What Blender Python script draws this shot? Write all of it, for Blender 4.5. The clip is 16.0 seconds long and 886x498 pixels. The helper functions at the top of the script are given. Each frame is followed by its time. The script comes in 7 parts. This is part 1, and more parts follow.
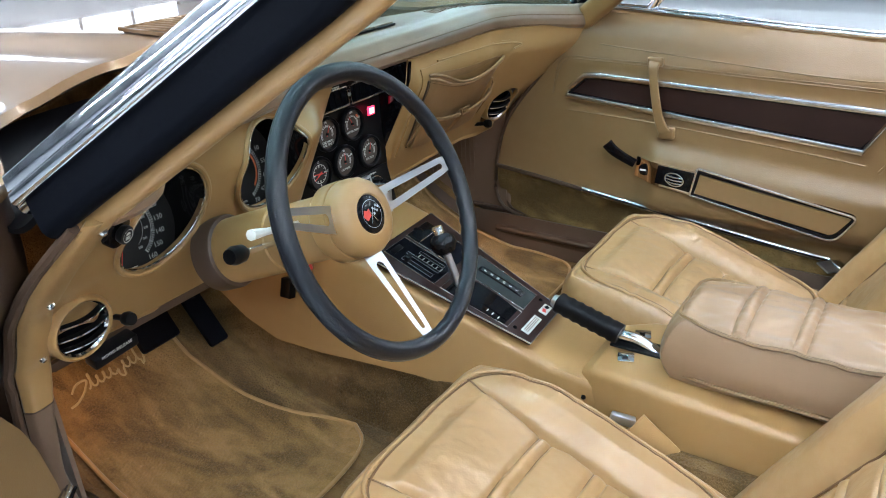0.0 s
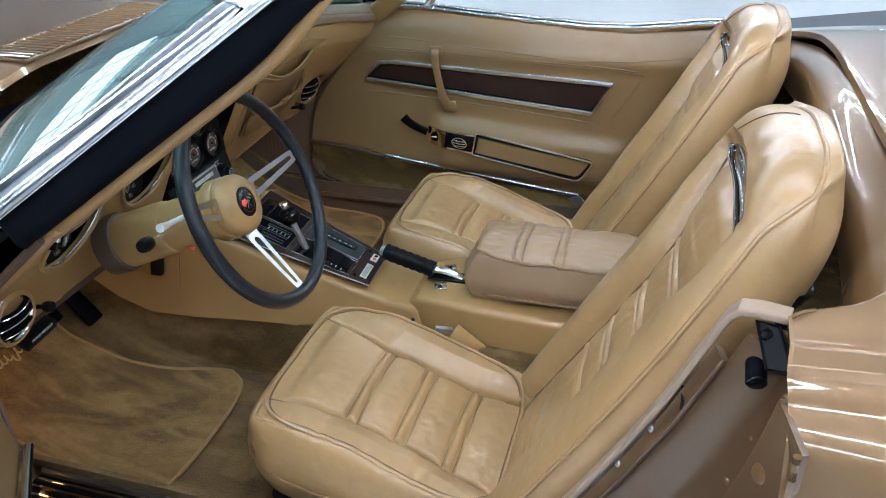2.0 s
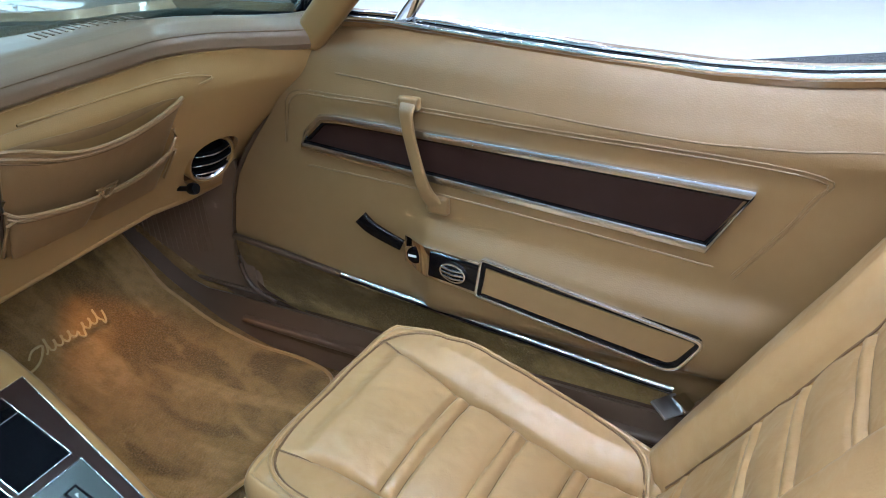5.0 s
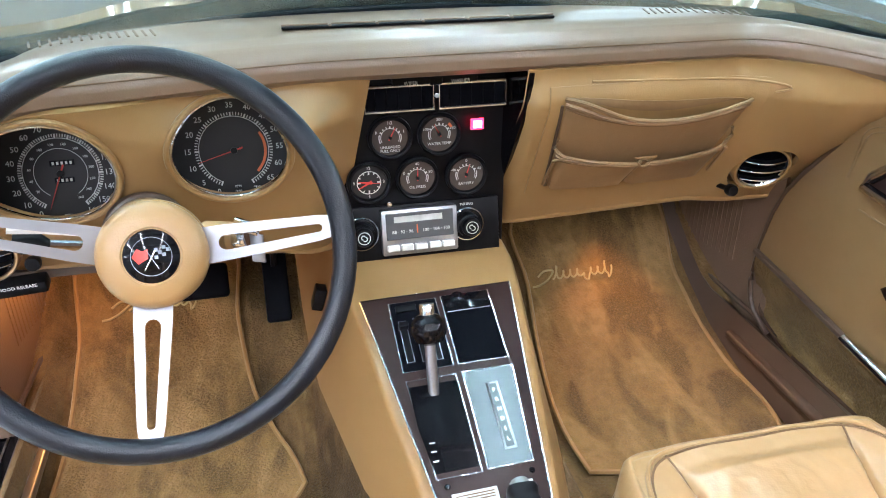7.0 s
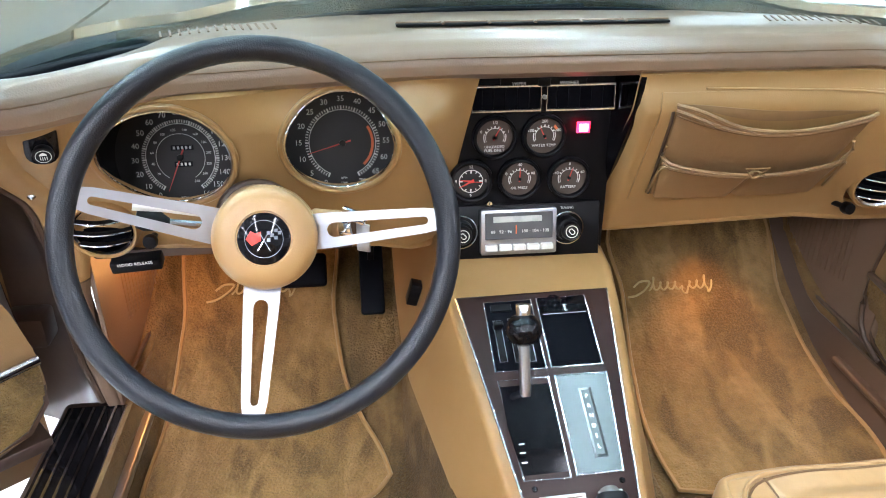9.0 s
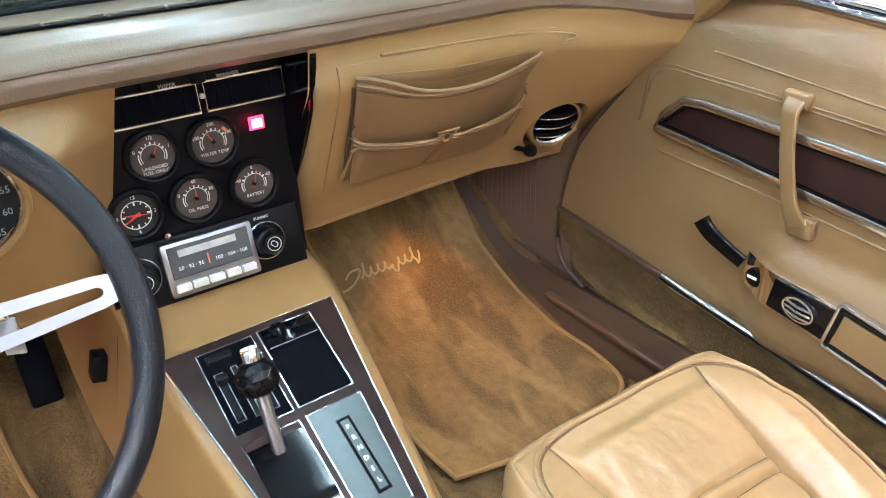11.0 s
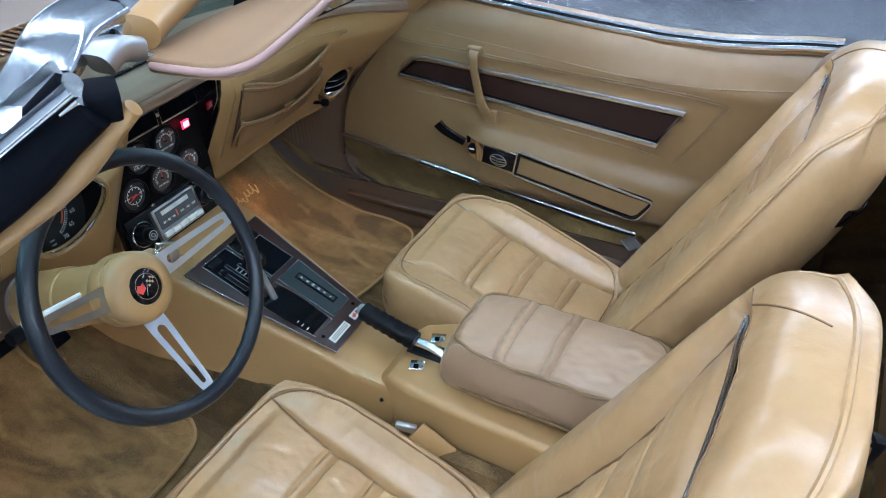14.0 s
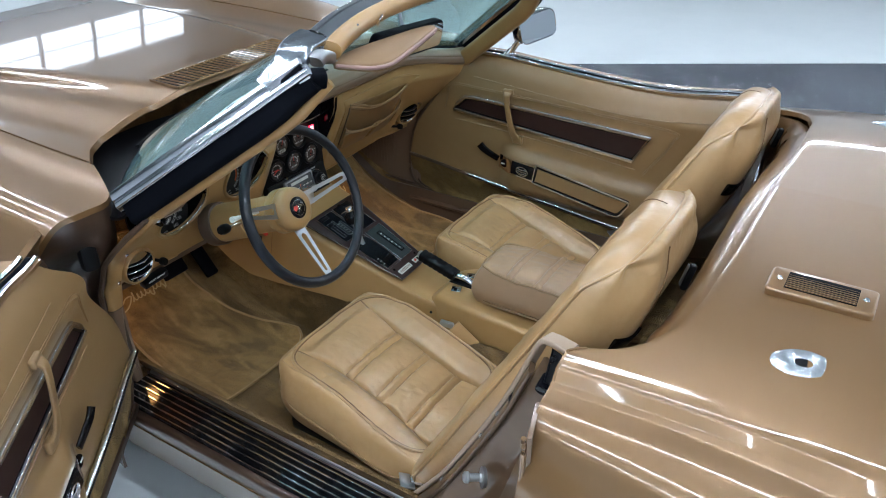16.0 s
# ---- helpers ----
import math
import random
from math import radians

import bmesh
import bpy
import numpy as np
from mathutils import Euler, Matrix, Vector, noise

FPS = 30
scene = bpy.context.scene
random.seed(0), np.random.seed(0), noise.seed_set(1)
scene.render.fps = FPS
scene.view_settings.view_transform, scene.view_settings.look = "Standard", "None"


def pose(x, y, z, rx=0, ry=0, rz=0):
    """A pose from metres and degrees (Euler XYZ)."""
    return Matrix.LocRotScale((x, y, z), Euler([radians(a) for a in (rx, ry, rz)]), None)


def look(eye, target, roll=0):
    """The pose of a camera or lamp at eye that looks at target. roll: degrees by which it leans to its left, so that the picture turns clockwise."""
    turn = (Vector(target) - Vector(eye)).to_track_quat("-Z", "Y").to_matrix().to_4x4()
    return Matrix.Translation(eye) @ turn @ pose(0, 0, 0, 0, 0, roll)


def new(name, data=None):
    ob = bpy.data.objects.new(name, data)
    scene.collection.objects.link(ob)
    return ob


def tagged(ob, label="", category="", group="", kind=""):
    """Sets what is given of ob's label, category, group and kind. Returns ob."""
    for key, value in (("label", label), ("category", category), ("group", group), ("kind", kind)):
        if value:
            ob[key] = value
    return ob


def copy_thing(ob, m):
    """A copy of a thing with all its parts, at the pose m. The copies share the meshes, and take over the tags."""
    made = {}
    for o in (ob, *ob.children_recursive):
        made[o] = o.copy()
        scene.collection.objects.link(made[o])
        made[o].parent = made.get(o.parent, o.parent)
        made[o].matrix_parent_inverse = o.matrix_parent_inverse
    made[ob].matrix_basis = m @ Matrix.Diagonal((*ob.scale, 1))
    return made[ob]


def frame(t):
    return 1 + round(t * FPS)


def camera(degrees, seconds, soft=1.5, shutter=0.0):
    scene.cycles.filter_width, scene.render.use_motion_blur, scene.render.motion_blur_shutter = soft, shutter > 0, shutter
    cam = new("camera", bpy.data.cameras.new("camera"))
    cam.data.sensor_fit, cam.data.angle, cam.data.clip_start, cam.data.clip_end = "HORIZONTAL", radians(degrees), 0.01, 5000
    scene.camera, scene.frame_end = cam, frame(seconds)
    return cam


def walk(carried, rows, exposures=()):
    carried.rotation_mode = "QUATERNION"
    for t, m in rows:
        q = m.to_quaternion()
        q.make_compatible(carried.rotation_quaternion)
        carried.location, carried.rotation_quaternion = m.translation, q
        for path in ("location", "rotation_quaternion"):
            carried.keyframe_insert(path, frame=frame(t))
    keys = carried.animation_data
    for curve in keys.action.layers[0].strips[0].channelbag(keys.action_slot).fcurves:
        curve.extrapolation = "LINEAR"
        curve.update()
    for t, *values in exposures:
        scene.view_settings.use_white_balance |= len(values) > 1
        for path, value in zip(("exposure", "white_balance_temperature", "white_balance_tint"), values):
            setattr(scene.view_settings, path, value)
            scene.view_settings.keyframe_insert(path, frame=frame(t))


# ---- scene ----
cam = camera(60.1, 16.0, 1.0)
PATH = [
    (0, (-0.947, -0.544, 1.098), (0.544, 0.474, 0.237), -3.1),
    (0.5, (-1.098, -0.535, 1.189), (0.537, 0.116, 0.24), -2.3),
    (1, (-1.258, -0.562, 1.262), (0.414, -0.045, 0.293), -1.6),
    (1.5, (-1.299, -0.581, 1.273), (0.377, -0.094, 0.296), -1.4),
    (2, (-1.237, -0.608, 1.269), (0.422, -0.098, 0.275), -1.5),
    (2.5, (-1.144, -0.644, 1.252), (0.497, -0.112, 0.24), -2.3),
    (3, (-0.989, -0.639, 1.221), (0.638, -0.092, 0.194), -3.1),
    (3.2, (-0.915, -0.621, 1.209), (0.71, -0.071, 0.182), -3.4),
    (5.5, (-0.205, -0.56, 1.054), (1.149, 0.572, 0.113), -1.6),
    (6, (-0.2, -0.585, 1.06), (0.823, 0.849, 0.113), -0.0),
    (6.5, (-0.196, -0.614, 1.062), (0.487, 1.009, 0.128), 0.6),
    (7, (-0.197, -0.634, 1.067), (0.224, 1.086, 0.137), 0.3),
    (7.5, (-0.203, -0.641, 1.067), (0.065, 1.106, 0.132), 0.3),
    (8, (-0.208, -0.643, 1.066), (-0.005, 1.117, 0.139), 0.6),
    (8.2, (-0.21, -0.642, 1.065), (-0.024, 1.124, 0.145), 0.4),
    (10.3, (-0.215, -0.581, 1.041), (0.257, 1.124, 0.107), -0.3),
    (10.5, (-0.212, -0.554, 1.036), (0.399, 1.1, 0.093), -0.6),
    (11, (-0.209, -0.496, 1.028), (0.764, 0.959, 0.06), -1.9),
    (11.5, (-0.23, -0.466, 1.041), (1.001, 0.724, 0.006), -4.1),
    (12, (-0.295, -0.479, 1.085), (1.043, 0.52, -0.016), -5.3),
    (12.5, (-0.396, -0.54, 1.147), (0.982, 0.386, 0.032), -4.7),
    (13, (-0.523, -0.6, 1.231), (0.857, 0.276, 0.077), -4.1),
    (13.5, (-0.652, -0.67, 1.297), (0.731, 0.172, 0.122), -3.7),
    (14, (-0.787, -0.73, 1.356), (0.611, 0.08, 0.178), -2.9),
    (14.5, (-0.948, -0.78, 1.412), (0.494, 0.012, 0.275), -2.2),
    (15, (-1.093, -0.845, 1.46), (0.368, -0.021, 0.37), -1.7),
    (15.5, (-1.239, -0.954, 1.482), (0.219, -0.078, 0.431), -1.2),
    (16, (-1.361, -1.074, 1.501), (0.079, -0.123, 0.489), -1.4),
]
EXPOSURES = [(0, 0.60, 6080, 13), (0.5, 0.40, 5900, 12), (1.5, 0.08, 5920, 12), (2.5, 0.03, 5920, 13), (3.2, 0.15, 5700, 13), (5.5, 0.68, 5740, 15), (6.5, 1.17, 6180, 21), (8, 1.27, 6260, 22), (10.5, 1.22, 6550, 23), (11.5, 1.10, 5850, 18), (12.5, 0.98, 5300, 14), (13, 0.69, 5320, 13), (14, 0.24, 5380, 12), (14.5, 0.12, 5400, 12), (16, -0.15, 5960, 11)]
walk(cam, [(t, look(eye, target, roll)) for t, eye, target, roll in PATH], EXPOSURES)
# ---------------- light ----------------
world = bpy.data.worlds.new("showroom_air")
scene.world = world
world.use_nodes = True
world.node_tree.nodes["Background"].inputs[0].default_value = (0.75, 0.85, 1.0, 1)
world.node_tree.nodes["Background"].inputs[1].default_value = 0.05


# ---------------- materials ----------------
def mat(name, color, rough=0.5, metal=0.0, coat=0.0, bump=(), vary=(), spec=0.5, emit=0.0, sheen=0.0, coat_rough=0.05):
    """bump: rows of (scale, strength, kind, distance); vary: rows of (scale, amount, other colour, and where the noise sets in and is full)."""
    m = bpy.data.materials.new(name)
    m.use_nodes = True
    nt = m.node_tree
    b = nt.nodes["Principled BSDF"]
    b.inputs["Base Color"].default_value = (*color, 1)
    b.inputs["Roughness"].default_value = rough
    b.inputs["Metallic"].default_value = metal
    b.inputs["Coat Weight"].default_value = coat
    b.inputs["Coat Roughness"].default_value = coat_rough
    b.inputs["Specular IOR Level"].default_value = spec
    if sheen:
        b.inputs["Sheen Weight"].default_value = sheen
        b.inputs["Sheen Roughness"].default_value = 0.4
    if emit:
        b.inputs["Emission Color"].default_value = (*color, 1)
        b.inputs["Emission Strength"].default_value = emit
    tc = nt.nodes.new("ShaderNodeTexCoord")
    last = None
    for scale, amount, other, *span in vary:
        n = nt.nodes.new("ShaderNodeTexNoise")
        n.inputs["Scale"].default_value = scale
        n.inputs["Detail"].default_value = 4
        nt.links.new(tc.outputs["Object"], n.inputs["Vector"])
        r = nt.nodes.new("ShaderNodeMapRange")
        r.inputs["From Min"].default_value, r.inputs["From Max"].default_value = span or (0.38, 0.68)
        r.inputs["To Max"].default_value = amount
        nt.links.new(n.outputs["Fac"], r.inputs["Value"])
        mx = nt.nodes.new("ShaderNodeMix")
        mx.data_type = "RGBA"
        mx.inputs["B"].default_value = (*other, 1)
        if last:
            nt.links.new(last, mx.inputs["A"])
        else:
            mx.inputs["A"].default_value = (*color, 1)
        nt.links.new(r.outputs["Result"], mx.inputs["Factor"])
        last = mx.outputs["Result"]
    if last:
        nt.links.new(last, b.inputs["Base Color"])
    prev = None
    for scale, strength, kind, dist in bump:
        if kind == "v":
            n = nt.nodes.new("ShaderNodeTexVoronoi")
            out = n.outputs["Distance"]
        else:
            n = nt.nodes.new("ShaderNodeTexNoise")
            n.inputs["Detail"].default_value = 3
            if kind == "r":                     # creases
                n.noise_type = "RIDGED_MULTIFRACTAL"
                n.normalize = True
                n.inputs["Detail"].default_value = 1.5
                n.inputs["Distortion"].default_value = 0.6
            out = n.outputs["Fac"]
        n.inputs["Scale"].default_value = scale
        nt.links.new(tc.outputs["Object"], n.inputs["Vector"])
        bp = nt.nodes.new("ShaderNodeBump")
        bp.inputs["Strength"].default_value = strength
        bp.inputs["Distance"].default_value = dist
        nt.links.new(out, bp.inputs["Height"])
        if prev:
            nt.links.new(prev, bp.inputs["Normal"])
        prev = bp.outputs["Normal"]
    if prev:
        nt.links.new(prev, b.inputs["Normal"])
    return m


LEATHER = mat("seat_leather", (0.378, 0.224, 0.098), 0.33, coat=0.5, coat_rough=0.18, bump=[(420, 0.14, "v", 0.0005), (75, 0.30, "r", 0.0012), (30, 0.42, "r", 0.0026), (11, 0.35, "n", 0.008)], vary=[(9, 0.55, (0.275, 0.160, 0.064)), (60, 0.25, (0.40, 0.262, 0.14))], spec=0.5)
ARMVINYL = mat("armrest_leather", (0.300, 0.192, 0.115), 0.36, coat=0.15, coat_rough=0.25, bump=[(400, 0.12, "v", 0.0005), (26, 0.16, "r", 0.003), (11, 0.2, "n", 0.008)], vary=[(12, 0.4, (0.245, 0.150, 0.084))])
VINYL = mat("tan_vinyl", (0.340, 0.194, 0.071), 0.36, coat=0.15, coat_rough=0.25, bump=[(600, 0.2, "v", 0.0005)], vary=[(6, 0.4, (0.278, 0.153, 0.053)), (45, 0.15, (0.352, 0.222, 0.107))])
DOORVINYL = mat("door_vinyl", (0.214, 0.124, 0.051), 0.36, coat=0.2, coat_rough=0.22, bump=[(520, 0.22, "v", 0.0005), (9, 0.14, "n", 0.01)], vary=[(5, 0.45, (0.182, 0.107, 0.043)), (40, 0.15, (0.25, 0.16, 0.082))])
POCKET = mat("pocket_vinyl", (0.262, 0.148, 0.062), 0.42, coat=0.1, coat_rough=0.3, bump=[(500, 0.2, "v", 0.0005), (30, 0.25, "n", 0.004)], vary=[(12, 0.4, (0.19, 0.11, 0.052))])
PADVINYL = mat("dash_pad_vinyl", (0.215, 0.136, 0.086), 0.30, coat=0.2, coat_rough=0.22, bump=[(500, 0.2, "v", 0.0005), (8, 0.1, "n", 0.01)], vary=[(7, 0.35, (0.17, 0.106, 0.067))])
PIPING = mat("seat_piping", (0.19, 0.112, 0.05), 0.36)
SEAM = mat("seam_thread", (0.14, 0.072, 0.028), 0.6)


def pile(name, dark, mid, light):
    """Cut-pile carpet: patches combed this way and that, streaked lengthwise, over fine tufts."""
    m = mat(name, mid, 0.95, bump=[(900, 0.8, "n", 0.003), (240, 0.7, "n", 0.005), (30, 0.4, "n", 0.008)], spec=0.06, sheen=0.06)
    nt = m.node_tree
    b, tc = nt.nodes["Principled BSDF"], nt.nodes["Texture Coordinate"]
    last = None
    for stretch, scale, dist, lo, hi, other, amount in (((1.0, 0.45, 0.7), 8, 1.5, 0.44, 0.58, dark, 0.85), ((1.0, 0.30, 0.5), 17, 1.0, 0.50, 0.64, light, 0.75), ((1, 1, 1), 60, 0.0, 0.45, 0.75, dark, 0.40), ((1, 1, 1), 420, 0.0, 0.4, 0.7, light, 0.35)):
        mp = nt.nodes.new("ShaderNodeMapping")
        mp.inputs["Scale"].default_value = stretch
        n = nt.nodes.new("ShaderNodeTexNoise")
        n.inputs["Scale"].default_value, n.inputs["Detail"].default_value, n.inputs["Distortion"].default_value = scale, 4, dist
        r = nt.nodes.new("ShaderNodeMapRange")
        r.inputs["From Min"].default_value, r.inputs["From Max"].default_value, r.inputs["To Max"].default_value = lo, hi, amount
        mx = nt.nodes.new("ShaderNodeMix")
        mx.data_type = "RGBA"
        mx.inputs["A"].default_value, mx.inputs["B"].default_value = (*mid, 1), (*other, 1)
        nt.links.new(tc.outputs["Object"], mp.inputs["Vector"])
        nt.links.new(mp.outputs["Vector"], n.inputs["Vector"])
        nt.links.new(n.outputs["Fac"], r.inputs["Value"])
        nt.links.new(r.outputs["Result"], mx.inputs["Factor"])
        if last:
            nt.links.new(last, mx.inputs["A"])
        last = mx.outputs["Result"]
    nt.links.new(last, b.inputs["Base Color"])
    return m


CARPET = pile("brown_carpet", (0.064, 0.038, 0.015), (0.160, 0.096, 0.038), (0.255, 0.158, 0.064))
MATCARPET = pile("mat_carpet", (0.100, 0.060, 0.022), (0.245, 0.147, 0.053), (0.375, 0.230, 0.089))
DOORCARPET = pile("door_carpet", (0.105, 0.066, 0.024), (0.225, 0.142, 0.052), (0.33, 0.215, 0.084))
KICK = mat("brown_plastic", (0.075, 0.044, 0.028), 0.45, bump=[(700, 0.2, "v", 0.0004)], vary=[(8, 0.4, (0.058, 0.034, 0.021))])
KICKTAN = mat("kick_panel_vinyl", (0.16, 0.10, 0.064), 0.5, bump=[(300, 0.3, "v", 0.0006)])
PAINT = mat("bronze_paint", (0.196, 0.106, 0.043), 0.3, metal=0.45, coat=1.0, coat_rough=0.045, bump=[(3000, 0.04, "v", 0.0002)])
# darker bronzes than the body paint, for jambs, sill base and door edges
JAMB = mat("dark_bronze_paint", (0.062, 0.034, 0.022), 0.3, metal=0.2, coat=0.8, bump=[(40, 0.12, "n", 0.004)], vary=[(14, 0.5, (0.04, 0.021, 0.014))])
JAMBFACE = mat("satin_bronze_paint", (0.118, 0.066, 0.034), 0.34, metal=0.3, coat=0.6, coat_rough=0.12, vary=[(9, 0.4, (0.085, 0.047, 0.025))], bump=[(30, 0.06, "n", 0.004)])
CHROME = mat("chrome", (0.82, 0.84, 0.87), 0.07, metal=1.0, bump=[(30, 0.03, "n", 0.002)])
BRUSHED = mat("brushed_alloy", (0.42, 0.43, 0.45), 0.33, metal=1.0, bump=[(700, 0.08, "n", 0.0004)])
BLACK = mat("black_plastic", (0.005, 0.005, 0.006), 0.4, bump=[(900, 0.1, "v", 0.0003)], spec=0.13)
GLOSS = mat("gloss_black", (0.004, 0.004, 0.005), 0.07, spec=0.22)
RUBBER = mat("black_rubber", (0.003, 0.0035, 0.0055), 0.5, bump=[(300, 0.15, "n", 0.0008)], spec=0.03)
RIM = mat("wheel_rim_vinyl", (0.006, 0.008, 0.012), 0.3, bump=[(700, 0.3, "v", 0.0006)], vary=[(20, 0.3, (0.010, 0.012, 0.017))], spec=0.36)
GAUGE = mat("gauge_face", (0.020, 0.019, 0.018), 0.45, spec=0.3)
DIALWARM = mat("warm_gauge_face", (0.060, 0.044, 0.036), 0.45, vary=[(60, 0.5, (0.085, 0.060, 0.048))], spec=0.3)
PRINT = mat("pale_print", (0.70, 0.69, 0.66), 0.6)
REDPRINT = mat("red_print", (0.65, 0.05, 0.035), 0.5)
ORANGE = mat("orange_print", (0.75, 0.16, 0.05), 0.5)
REDLAMP = mat("red_warning_lamp", (1.0, 0.02, 0.06), 0.4, emit=3.6)
LAMPCORE = mat("lamp_core", (1.0, 0.42, 0.42), 0.4, emit=3.0)
WOOD = mat("dark_woodgrain", (0.020, 0.0085, 0.007), 0.42, bump=[(60, 0.1, "n", 0.001)], vary=[(18, 0.6, (0.032, 0.0135, 0.010))], spec=0.28)
PLATEBLUE = mat("selector_plate", (0.042, 0.049, 0.050), 0.24, metal=0.42, spec=0.6)
TUNING = mat("smoked_window", (0.075, 0.078, 0.082), 0.25, vary=[(60, 0.4, (0.10, 0.10, 0.105))])
PINK = mat("visor_edge_trim", (0.29, 0.175, 0.155), 0.6)
VISORVINYL = mat("visor_vinyl", (0.20, 0.118, 0.060), 0.6, bump=[(500, 0.2, "v", 0.0005), (8, 0.1, "n", 0.01)], vary=[(7, 0.35, (0.165, 0.096, 0.05))], spec=0.2)
CREAM = mat("cream_trim", (0.32, 0.228, 0.165), 0.45, vary=[(14, 0.3, (0.27, 0.19, 0.135))])
GOLD = mat("gold_thread", (0.47, 0.34, 0.14), 0.5)
WHITEPL = mat("white_plastic", (0.75, 0.74, 0.70), 0.4)
LABEL = mat("silver_label", (0.55, 0.56, 0.52), 0.45, vary=[(90, 0.5, (0.3, 0.32, 0.3))])
FLOORLIGHT = mat("polished_light_floor", (0.68, 0.705, 0.715), 0.2, vary=[(1.2, 0.35, (0.58, 0.61, 0.63)), (7, 0.25, (0.72, 0.73, 0.73))], bump=[(6, 0.04, "n", 0.01)])
FLOORDARK = mat("polished_dark_floor", (0.055, 0.058, 0.075), 0.2, vary=[(1.5, 0.4, (0.075, 0.08, 0.1))], bump=[(6, 0.04, "n", 0.01)])
WALLM = mat("white_wall", (0.38, 0.40, 0.425), 0.7, vary=[(0.7, 0.3, (0.44, 0.46, 0.485))])
CEILM = mat("pale_ceiling", (0.26, 0.27, 0.285), 0.8, vary=[(0.8, 0.3, (0.22, 0.23, 0.245))])
BEAM = mat("steel_beam", (0.09, 0.095, 0.105), 0.6, vary=[(3, 0.3, (0.12, 0.13, 0.15))])
TUBE = mat("light_tube", (0.87, 0.965, 1.0), 0.5, emit=120.0)
DAYPANE = mat("overcast_sky", (0.86, 0.94, 1.0), 0.5, emit=3.6)
DARKCAR = mat("dark_blue_paint", (0.03, 0.035, 0.05), 0.25, metal=0.3, coat=1.0)
GLASS = bpy.data.materials.new("tinted_glass")
GLASS.use_nodes = True
_n = GLASS.node_tree
_b = _n.nodes["Principled BSDF"]
_n.nodes.remove(_b)
_t = _n.nodes.new("ShaderNodeBsdfTransparent")
_t.inputs[0].default_value = (0.80, 0.94, 0.95, 1)
_g = _n.nodes.new("ShaderNodeBsdfGlossy")
_g.inputs["Roughness"].default_value = 0.02
_f = _n.nodes.new("ShaderNodeLayerWeight")
_f.inputs[0].default_value = 0.11
_m = _n.nodes.new("ShaderNodeMixShader")
_d = _n.nodes.new("ShaderNodeBsdfDiffuse")          # the pane's tint, plus a pale teal haze painted for reflected light
_d.inputs[0].default_value = (0.46, 0.70, 0.72, 1)
_k = _n.nodes.new("ShaderNodeMixShader")
_k.inputs[0].default_value = 0.10
_n.links.new(_t.outputs[0], _k.inputs[1])
_n.links.new(_d.outputs[0], _k.inputs[2])
_n.links.new(_f.outputs["Facing"], _m.inputs[0])
_n.links.new(_k.outputs[0], _m.inputs[1])
_n.links.new(_g.outputs[0], _m.inputs[2])
_n.links.new(_m.outputs[0], _n.nodes["Material Output"].inputs[0])
SILVER = mat("satin_silver", (0.74, 0.77, 0.81), 0.24, metal=1.0, bump=[(80, 0.06, "n", 0.001)])
CASTING = mat("polished_casting", (0.50, 0.53, 0.57), 0.16, metal=1.0, bump=[(25, 0.05, "n", 0.003)])
MIRROR = mat("mirror_glass", (0.8, 0.83, 0.85), 0.02, metal=1.0)


# ---------------- mesh helpers ----------------
V = Vector
XF = [Matrix.Identity(4)]      # pose given to parts as they are made


def thing(name, loc, label, category, group="", kind=""):
    e = new(name)
    e.empty_display_size = 0.05
    e.location = XF[0] @ V(loc)
    return tagged(e, label, category, group, kind)


def part(name, bm, material, parent=None, label="", smooth=35):
    me = bpy.data.meshes.new(name)
    bmesh.ops.remove_doubles(bm, verts=bm.verts, dist=1e-6)
    bm.transform(XF[0])
    bmesh.ops.recalc_face_normals(bm, faces=bm.faces)
    bm.to_mesh(me)
    bm.free()
    me.materials.append(material)
    me.shade_smooth()
    me.set_sharp_from_angle(angle=radians(smooth))
    ob = new(name, me)
    if parent:
        ob.parent = parent
        at = parent.location.copy() if parent.parent is None else V((0, 0, 0))
        ob.matrix_parent_inverse = Matrix.Translation(-at)
    return tagged(ob, label)


def solid(name, bm, material, label, category, group="", kind="", smooth=35):
    return tagged(part(name, bm, material, None, "", smooth), label, category, group, kind)


def thicken(bm, thick, away=None):
    """Gives a sheet thickness, towards away."""
    bmesh.ops.recalc_face_normals(bm, faces=bm.faces)
    bm.normal_update()
    sign = 1.0
    if away is not None:
        tot = sum((f.normal * f.calc_area() for f in bm.faces), V())
        sign = 1.0 if tot.dot(V(away)) >= 0 else -1.0
    thick = abs(thick) * sign
    verts, faces = bm.verts[:], bm.faces[:]
    rim = [e for e in bm.edges if len(e.link_faces) == 1]
    rim = [(e.verts[0], e.verts[1]) for e in rim]
    twin = {v: bm.verts.new(v.co + v.normal * thick) for v in verts}
    for f in faces:
        bm.faces.new([twin[v] for v in reversed(f.verts)])
    for p, q in rim:
        bm.faces.new((p, q, twin[q], twin[p]))
    return bm


def surf(fn, nu, nv, thick=0.0, away=None):
    """A sheet from fn(u, v), u and v from 0 to 1, given thickness towards away."""
    bm = bmesh.new()
    rows = [[bm.verts.new(fn(i / nu, j / nv)) for j in range(nv + 1)] for i in range(nu + 1)]
    for i in range(nu):
        a, b = rows[i], rows[i + 1]
        for j in range(nv):
            bm.faces.new((a[j], b[j], b[j + 1], a[j + 1]))
    if thick:
        thicken(bm, thick, away)
    return bm


